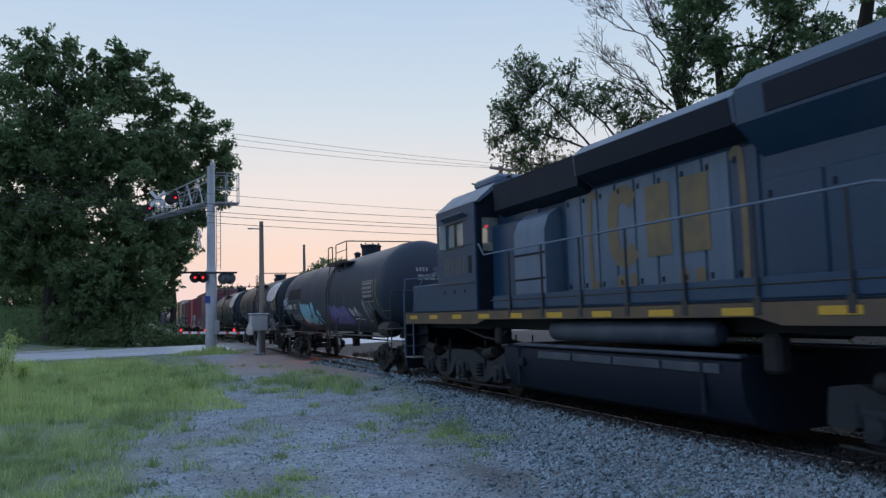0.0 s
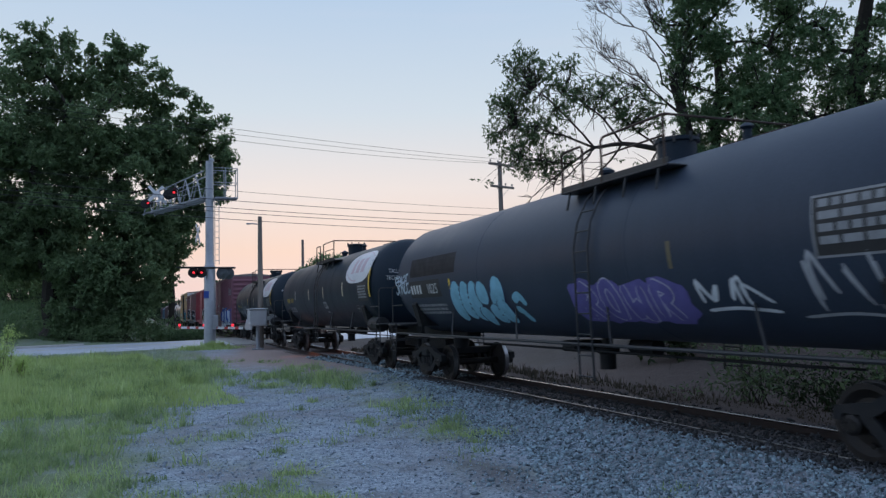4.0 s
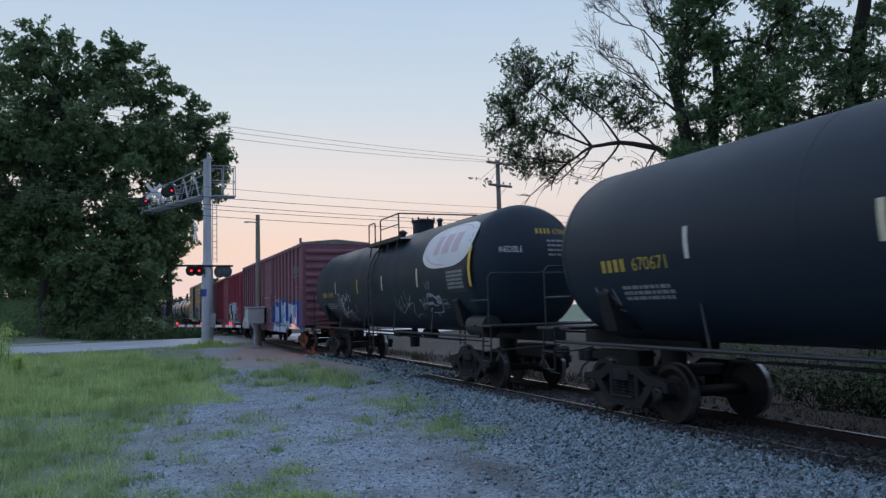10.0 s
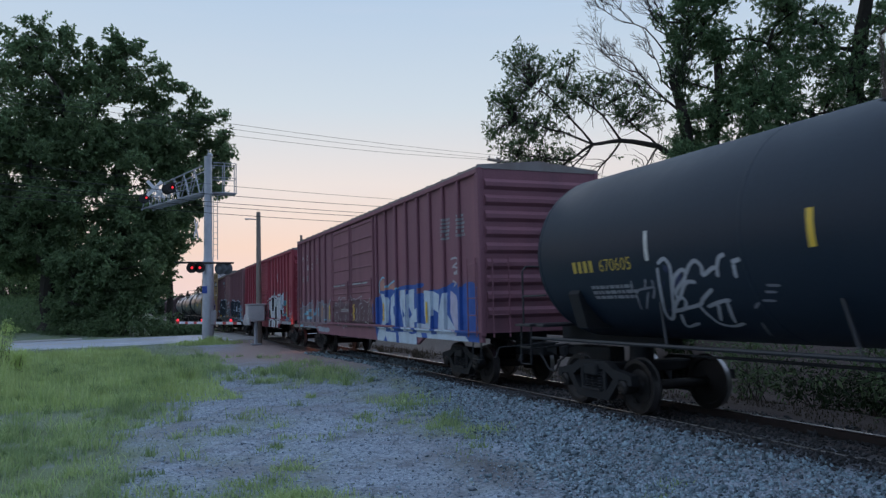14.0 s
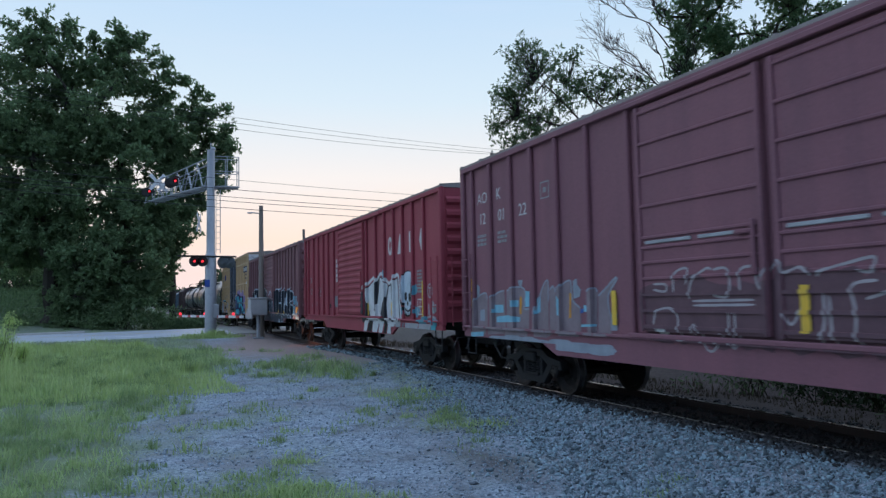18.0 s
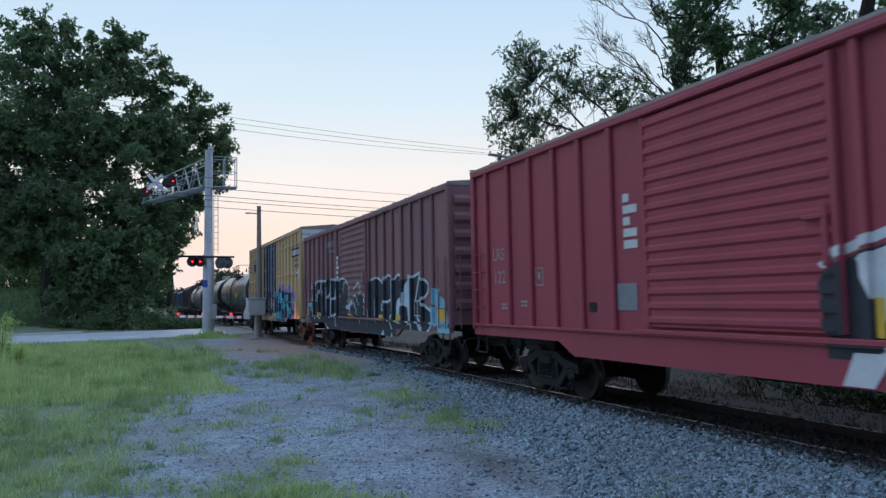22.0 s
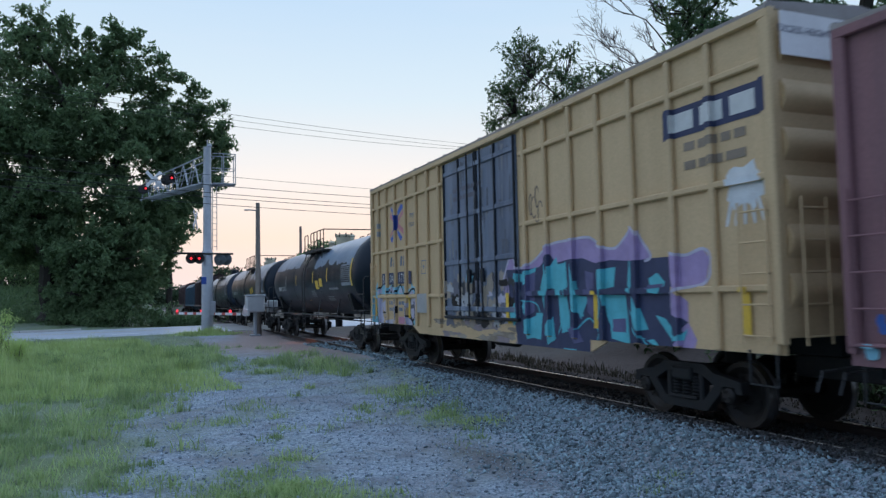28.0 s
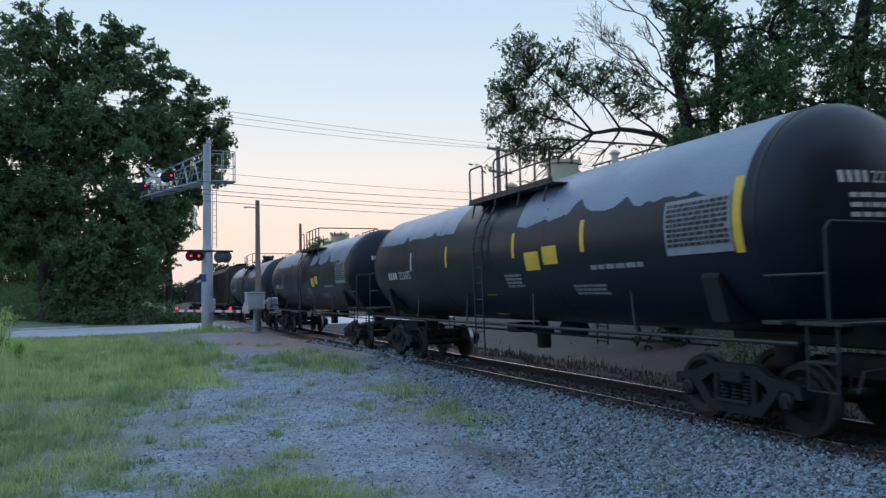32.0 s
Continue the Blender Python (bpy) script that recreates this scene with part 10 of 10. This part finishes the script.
L1 = [(-8.1, 60, 19.2, 3.1), (-5.5, 60, 20.6, 2.0), (-7.6, 60, 21.3, 1.3), (-7.0, 60, 13.5, 4.8), (-10.8, 60, 15.3, 4.2), (-7.3, 59, 7.8, 2.9), (-10.7, 60, 8.2, 3.5), (-8.9, 62, 6.2, 1.6), (-6.4, 62, 6.0, 1.6), (-11.0, 62, 5.8, 1.6), (-7.6, 63, 5.4, 1.0), (-4.4, 59, 9.0, 4.2), (-4.3, 58.5, 5.0, 2.1), (-8.6, 62, 14.5, 3.2), (-8.6, 62, 9.5, 3.0), (-4.4, 61, 4.0, 1.8), (-5.6, 60.5, 6.6, 1.6)]
L2 = [(-2.6, 61, 19.6, 2.7), (-0.3, 61, 19.4, 2.2), (1.6, 61, 17.6, 1.6), (-1.6, 61, 21.2, 1.2), (-2.2, 60, 13.8, 5.0), (1.3, 60, 14.9, 3.2), (0.5, 59, 8.4, 3.6), (-1.4, 58, 4.6, 3.6), (1.7, 59, 7.6, 1.5), (-3.4, 57.5, 3.0, 2.2), (0.5, 58, 3.2, 1.7), (-1.0, 57.3, 2.2, 1.8), (2.2, 61, 6.4, 1.3), (1.6, 61, 4.2, 1.2), (-3.9, 61, 2.6, 1.8)]
L3 = [(4.2, 62, 16.6, 1.9), (6.2, 62, 15.2, 1.5), (6.5, 62, 13.4, 1.2), (3.7, 61, 12.0, 2.4), (5.3, 62, 12.2, 1.2), (3.2, 61, 9.2, 1.6), (4.6, 62, 14.4, 1.7), (3.0, 62, 14.0, 1.6), (6.4, 62, 11.4, 0.9), (4.4, 61.5, 10.2, 1.3)]
tree("hickory_tree", (-5.5, 60.6, 1.0), (-6.9, 60, 14), 0.55, swell(L1 + [(-5.7, 62, 14.6, 2.2), (-7.4, 60, 20.4, 1.5), (-5.0, 61, 18.4, 1.9), (-4.6, 62, 16.4, 2.0), (-6.4, 61, 16.8, 1.8)], 0.97) + rim(0, 6, 0.62), 3100, 81, 0.22, 0.56, "leaf", 101, "large leafy dark green tree beyond the road", limbs=34, airy=0.5, wide=0.24)
tree("hickory_tree", (-1.4, 60, 0.6), (-1.2, 60.4, 14), 0.50, swell(L2, 0.97) + rim(6, 13, 0.62) + rim(23, 27, 0.6), 3000, 81, 0.22, 0.56, "leaf", 202, "large leafy dark green tree with full low crown", limbs=34, airy=0.5, wide=0.24)
tree("hickory_tree", (2.6, 61.5, 0.4), (3.8, 61.8, 12), 0.26, swell(L3, 0.9) + rim(13, 23, 0.55), 1000, 72, 0.22, 0.44, "leaf", 303, "slender leafy tree leaning from the thicket", limbs=18, airy=0.55, wide=0.23)

R1 = [(12.8, 22.3, 9.5, 1.25), (12.0, 22.6, 9.0, 0.9), (14.0, 21.8, 9.1, 1.2), (15.2, 21.3, 8.8, 1.1), (11.7, 22.9, 7.9, 0.5), (13.1, 22.3, 8.0, 1.0), (12.9, 22.3, 10.4, 0.5), (16.3, 20.9, 8.6, 0.9), (12.3, 22.7, 7.2, 0.9), (13.4, 22.3, 6.9, 0.8)]
walnut = tagged(new("walnut_tree"), "leaning tree with a long drooping leafy bough", "tree", "trees")
walnut.scale = (K, K, K)
rng = random.Random(55)
tb = Mesh()
limb(tb, (18.6, 20.9, 0.6), (18.0, 20.45, 5.9), 0.34, 0.27, rng, 0.03)
limb(tb, (18.0, 20.45, 5.9), (17.75, 20.35, 7.9), 0.27, 0.2, rng, 0.03)
limb(tb, (17.75, 20.35, 7.9), (17.3, 20.4, 9.5), 0.2, 0.13, rng, 0.03)
part("trunk", tb, M["bark"], walnut)
lb = Mesh()
bough = [Vector(p) for p in ((17.9, 20.5, 6.5), (16.87, 20.77, 7.19), (15.68, 21.25, 7.42), (14.77, 21.63, 7.31), (14.05, 21.98, 6.78), (12.78, 22.61, 5.64))]
for i in range(5):
    limb(lb, bough[i], bough[i + 1], 0.12 - 0.021 * i, 0.099 - 0.021 * i, rng, 0.04, 3)
up = [limb(lb, bough[k2], p, 0.045, 0.016, rng, 0.15) for k2, p in ((1, (15.0, 21.3, 9.0)), (2, (13.8, 21.8, 9.2)), (3, (12.8, 22.3, 9.4)), (3, (12.3, 22.6, 8.2)), (4, (12.4, 22.6, 7.0)), (4, (13.4, 22.2, 5.8)), (3, (13.5, 22.0, 6.0)), (2, (14.6, 21.5, 6.1)), (1, (16.2, 20.9, 6.2)))]
joints = [Vector(p) for path in up for p in path[2:]] + bough
part("bough", lb, M["bark"], walnut)
pts = crown_points(R1, 820, 56, 0.9, 0.5, 16)
hang = np.array([(11.1, 23.2, 6.2), (11.4, 23.1, 6.1), (14.2, 21.7, 6.2), (13.2, 22.2, 6.6), (16.1, 20.9, 6.6), (15.5, 21.2, 6.9), (16.6, 20.8, 7.9), (16.2, 21.0, 8.2), (12.2, 22.7, 6.9)])
tw = Mesh()
js = np.array([tuple(j) for j in joints])
for p in np.concatenate([pts, hang]):
    j = js[np.argmin(((js - p) ** 2).sum(1))]
    limb(tw, tuple(j), tuple(p), 0.012, 0.004, rng, 0.12, 3)
for k2 in range(130):
    j = Vector(js[rng.randrange(len(js))].tolist())
    limb(tw, j, j + Vector((rng.uniform(-1.1, 0.4), rng.uniform(-0.4, 0.6), rng.uniform(-1.1, 0.6))), 0.016, 0.004, rng, 0.2, 3)
tagged(part("brushwood", tw, M["bark"], walnut), kind="stuff")
leaves("crown", np.concatenate([pts, hang]), np.full(len(pts) + len(hang), 0.27), 32, 0.10, M["leaf_dark"], 57, walnut, star=8)

dead = tagged(new("dead_tree"), "bare dead branches above the leafy trees", "tree", "trees")
dead.scale = (K, K, K)
db = Mesh()
rng = random.Random(77)


def bare(a, d, ln, r, depth):
    b = Vector(a) + d * ln
    path = limb(db, a, b, r, r * 0.55, rng, 0.26, 4)
    if depth:
        for k2 in range(4):
            j = path[rng.choice((2, 3, 4))]
            nd = (d + Vector((rng.uniform(-1.0, 0.55), rng.uniform(-0.6, 0.6), rng.uniform(-0.35, 0.95)))).normalized()
            bare(j, nd, ln * rng.uniform(0.4, 0.7), max(r * 0.52, 0.0055), depth - 1)


for a, b, r in (((17.8, 20.35, 8.0), (17.0, 20.45, 9.3), 0.10), ((17.7, 20.35, 8.4), (16.3, 20.7, 9.6), 0.09), ((17.6, 20.35, 9.0), (16.8, 20.4, 11.0), 0.08), ((17.1, 20.4, 10.4), (15.8, 20.8, 11.4), 0.06), ((17.7, 20.35, 8.3), (16.4, 20.6, 8.8), 0.07)):
    d = (Vector(b) - Vector(a))
    bare(a, d.normalized(), d.length * 1.12, r * 0.5, 4)
tagged(part("dead_wood", db, M["dead_bark"], dead), kind="stuff")

R2 = [(17.6, 20.1, 11.8, 1.2), (18.6, 19.8, 10.7, 1.4), (19.9, 19.3, 9.4, 1.6), (18.8, 19.9, 8.2, 1.1), (20.2, 18.9, 13.1, 1.8), (17.9, 20.4, 7.0, 0.8), (18.4, 20.0, 13.4, 1.3), (19.7, 18.4, 9.0, 1.3), (18.8, 18.4, 7.4, 1.1), (17.7, 20.1, 8.6, 0.8), (17.5, 20.2, 9.7, 0.7), (17.4, 19.4, 6.4, 1.2), (18.6, 19.0, 5.4, 1.3)]
R3 = [(21.1, 18.7, 11.1, 1.6), (22.1, 18.4, 9.3, 1.7), (23.3, 17.8, 10.6, 1.6), (23.7, 17.8, 8.3, 1.6), (22.6, 17.9, 13.4, 2.0), (25.5, 16.9, 10.2, 2.0), (25.5, 17.2, 7.2, 2.0), (21.0, 19.0, 7.6, 1.3), (24.8, 17.2, 13.0, 2.0), (21.6, 18.0, 10.9, 1.3), (22.8, 18.0, 8.7, 1.3), (20.7, 18.0, 6.8, 1.3), (23.6, 18.0, 6.3, 1.4)]
tree("maple_tree", (19.6, 20.4, 0.8), (18.9, 19.9, 10.5), 0.26, R2, 1150, 63, 0.13, 0.36, "maple_leaf", 404, "leafy green tree behind the track", limbs=30)
tree("maple_tree", (23.9, 18.2, 1.0), (23.7, 17.6, 12.5), 0.42, R3, 1100, 63, 0.13, 0.38, "maple_leaf", 505, "thick-trunked leafy green tree behind the track", limbs=34)
R4 = [(21.5, 22.0, 5.6, 2.2), (25.0, 21.0, 5.5, 2.6), (18.5, 23.5, 4.8, 2.0), (29.0, 16.0, 8.0, 3.4), (30.0, 14.5, 12.0, 3.2), (16.0, 25.0, 3.9, 1.5)]
tree("thicket_tree", (22.6, 22.2, 0.8), (22.4, 22.0, 5.5), 0.16, R4, 480, 54, 0.22, 0.55, "leaf_dark", 606, "dense dark undergrowth tree behind the track", limbs=24)


# mostly unseen thicket, added to keep sky light off the ground past the rails
R5 = [(12.9 + 0.7 * (i % 2), -7.0 + 2.3 * i, 2.2 + 0.5 * (i % 3), 1.7) for i in range(9)] + [(15.6, -6.0 + 3.2 * i, 4.3 + 0.5 * (i % 2), 2.0) for i in range(6)]
tree("thicket_tree", (15.5, 4.0, 0.6), (15.3, 4.0, 4.0), 0.2, R5, 900, 45, 0.26, 0.62, "under_leaf", 616, "thicket close behind the track, added to block sky light", limbs=30)


R6 = [(x * f, 19.0 * f, z * (1 + 0.2 * (f > 1)), 1.5 * f) for f in (1.0, 1.22) for x, z in ((15.3, 1.6), (16.4, 2.6), (17.5, 3.9), (18.1, 2.6), (19.1, 1.7), (19.2, 3.8), (20.9, 2.8), (22.2, 4.2), (21.9, 1.6))]
tree("thicket_tree", (18.4, 20.2, 0.7), (18.3, 20.0, 3.5), 0.14, R6, 760, 45, 0.22, 0.55, "under_leaf", 626, "low thicket under the leafy trees, shade in its leaf colour", limbs=26)


def shrub(at, w, h, n, seed, mat="bush_leaf", size=0.10, label="low leafy roadside bush", big=1.0):
    s = tagged(new("bush"), label, "bush", "bushes")
    s.scale = (big, big, big)
    r = np.random.RandomState(seed)
    rng2 = random.Random(seed)
    pts = np.stack([at[0] + r.normal(0, w * 0.4, n), at[1] + r.normal(0, w * 0.4, n), at[2] + h * r.uniform(0.12, 1, n) ** 0.8], -1)
    st = Mesh()
    for p in pts[::3]:
        limb(st, (at[0] + r.normal(0, w * 0.12), at[1] + r.normal(0, w * 0.12), at[2] - 0.05), tuple(p), 0.014, 0.005, rng2, 0.1, 3)
    part("stem_growth", st, M["bark"], s)
    leaves("foliage", pts, np.full(n, 0.26 * max(w, 0.6)), 34, size, M[mat], seed + 1, s)
    return s


k = 0
for y0 in np.arange(2.5, 13.5, 1.25):
    k += 1
    rr = random.Random(900 + k)
    x0 = 12.5 + rr.uniform(-0.4, 0.9)
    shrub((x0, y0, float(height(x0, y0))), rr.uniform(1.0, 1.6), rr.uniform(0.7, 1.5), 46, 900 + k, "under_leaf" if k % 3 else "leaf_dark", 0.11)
for i, (x0, y0, w, h) in enumerate(((-3.2, 57.5, 2.2, 1.7), (-0.5, 57.2, 2.4, 1.9), (1.3, 57.5, 1.8, 1.4), (2.9, 57.2, 1.6, 0.7), (-4.4, 58.2, 1.7, 1.6), (4.4, 57.0, 1.5, 0.7), (-1.9, 56.8, 2.0, 1.2))):
    shrub((x0, y0, float(height(x0 * K, y0 * K)) / K), w, h, 60, 950 + i, "leaf", 0.2, "low dense bush at the foot of the trees", K)
for i, (x0, y0, w, h) in enumerate(((-9.5, 72, 3.5, 3.0), (-12.5, 73, 3.5, 2.8), (-7.0, 74, 3.2, 2.8), (-15.5, 71, 3.5, 3.0))):
    shrub((x0, y0, float(height(x0 * K, y0 * K)) / K), w, h, 80, 970 + i, "bush_leaf", 0.2, "pale green hedge bush on the bank", K)


def far_wood(name, spots, mat, seed, label):
    """A far belt of trees: one mesh of leaf clumps."""
    r = np.random.RandomState(seed)
    cs, rs = [], []
    for x, y, w, h in spots:
        n = 60
        d = r.normal(0, 1, (n, 3))
        d /= np.linalg.norm(d, axis=1)[:, None]
        cs.append(np.array([x, y, h * 0.5]) + d * np.array([w / 2, w / 2, h * 0.5]) * (r.uniform(0.2, 1, (n, 1)) ** 0.4))
        rs.append(np.full(n, w * 0.16))
    ob = leaves(name, np.concatenate(cs), np.concatenate(rs), 24, 1.3, M[mat], seed, None)
    return tagged(ob, label, "trees", kind="stuff")


far_wood("far_wood_belt", [(22 + 3.5 * i, 235 + 9 * (i % 3), 9 + (i * 5) % 4, 10.5 + (i * 3) % 4) for i in range(8)] + [(60 + i * 9, 250 + 7 * (i % 3), 12, 11 + (i * 3) % 5) for i in range(16)], "leaf_far", 701, "hazy green wood beyond the crossing")
far_wood("far_treeline", [(-12 + 5 * i, 330 + 8 * (i % 3), 12, 8.5 + (i * 3) % 3) for i in range(9)] + [(-40 - 9 * i, 150 + 8 * (i % 2), 13, 12 + i % 3) for i in range(6)], "leaf_far", 702, "hazy distant treeline at the end of the track")

far_wood("far_grove", [(-5 - 4.5 * i, 118 + 6 * (i % 3), 9, 14 + (i * 3) % 4) for i in range(7)], "leaf_far", 703, "dark grove beyond the grassy bank")

# red glow of the crossing's flashing lamps on passing wheels
glow = new("crossing_glow", bpy.data.lights.new("crossing_glow", "SPOT"))
glow.data.energy, glow.data.color, glow.data.shadow_soft_size = 260.0, (1.0, 0.30, 0.12), 0.12
glow.data.spot_size, glow.data.spot_blend = radians(60), 0.8
glow.matrix_world = look((4.9, 36.0, 0.75), (7.9, 35.4, 0.85))


# ---- young trees past the crossing, and a small sign on the bank ----
for i, (x0, y0, h) in enumerate(((14.8, 66.0, 7.2), (16.4, 66.0, 7.4))):
    tree("young_tree", (x0, y0, 0.2), (x0 + 0.2, y0, h * 0.6), 0.09, [(x0, y0, h * 0.62, 1.3), (x0 + 0.3, y0, h * 0.85, 0.8), (x0 - 0.5, y0, h * 0.75, 0.7)], 90, 36, 0.3, 0.4, "leaf", 820 + i, "slim young tree showing over the cars", limbs=10)
sign = tagged(new("small_sign"), "small white sign on two thin legs on the bank", "sign")
sx, sy = -8.6, 90.0
sign.location = (sx, sy, float(height(sx, sy)))
part("sign_board", Mesh().box((0, 0, 0.75), (0.7, 0.04, 0.4), 0.01), M["white_paint"], sign)
for q in (-0.3, 0.3):
    part("leg", Mesh().box((q, 0.03, 0.35), (0.05, 0.03, 0.9), 0.005), M["white_paint"], sign)
for i, (x0, y0, w, h) in enumerate(((-4.6, 61.5, 2.2, 2.2), (-3.2, 61.0, 2.4, 2.4))):
    shrub((x0, y0, float(height(x0 * K, y0 * K)) / K), w, h, 110, 990 + i, "leaf_dark", 0.24, "tall dark bush under the trees", K)

for i, (x0, y0, w, h) in enumerate(((-4.05, 30.0, 0.3, 1.9), (-4.25, 29.0, 0.32, 1.3), (-3.6, 29.4, 0.25, 0.8))):
    shrub((x0, y0, float(height(x0, y0))), w, h, 46, 1010 + i, "tall_weed", 0.07, "tall bright green weed clump at the verge")


# ---- everything that moves ----
# metres that the train has gone, second by second
GONE = [0.00, 4.64, 9.18, 13.74, 18.37, 23.04, 27.70, 32.24, 36.72, 41.28, 45.94, 50.58, 55.25, 59.86, 64.50, 69.16, 73.81, 78.46, 83.11, 87.70, 92.28, 96.87, 101.43, 106.07, 110.66, 115.22, 119.76, 124.32, 128.87, 133.42, 138.02, 142.60, 147.10]


def gone(t):
    i = min(int(t), 31)
    u = t - i
    return GONE[i] + (GONE[i + 1] - GONE[i]) * u


def motions():
    for car, y0 in CARS:
        walk(car, [(t, pose(TRACK_X, y0 - GONE[t], RAIL_Z)) for t in range(33)])
    for w, at, r in WHEELSETS:
        rows = []
        for i in range(241):
            t = i * 32 / 240
            rows.append((t, pose(*at, math.degrees(gone(t) / r), 0, 0)))
        walk(w, rows)


motions()
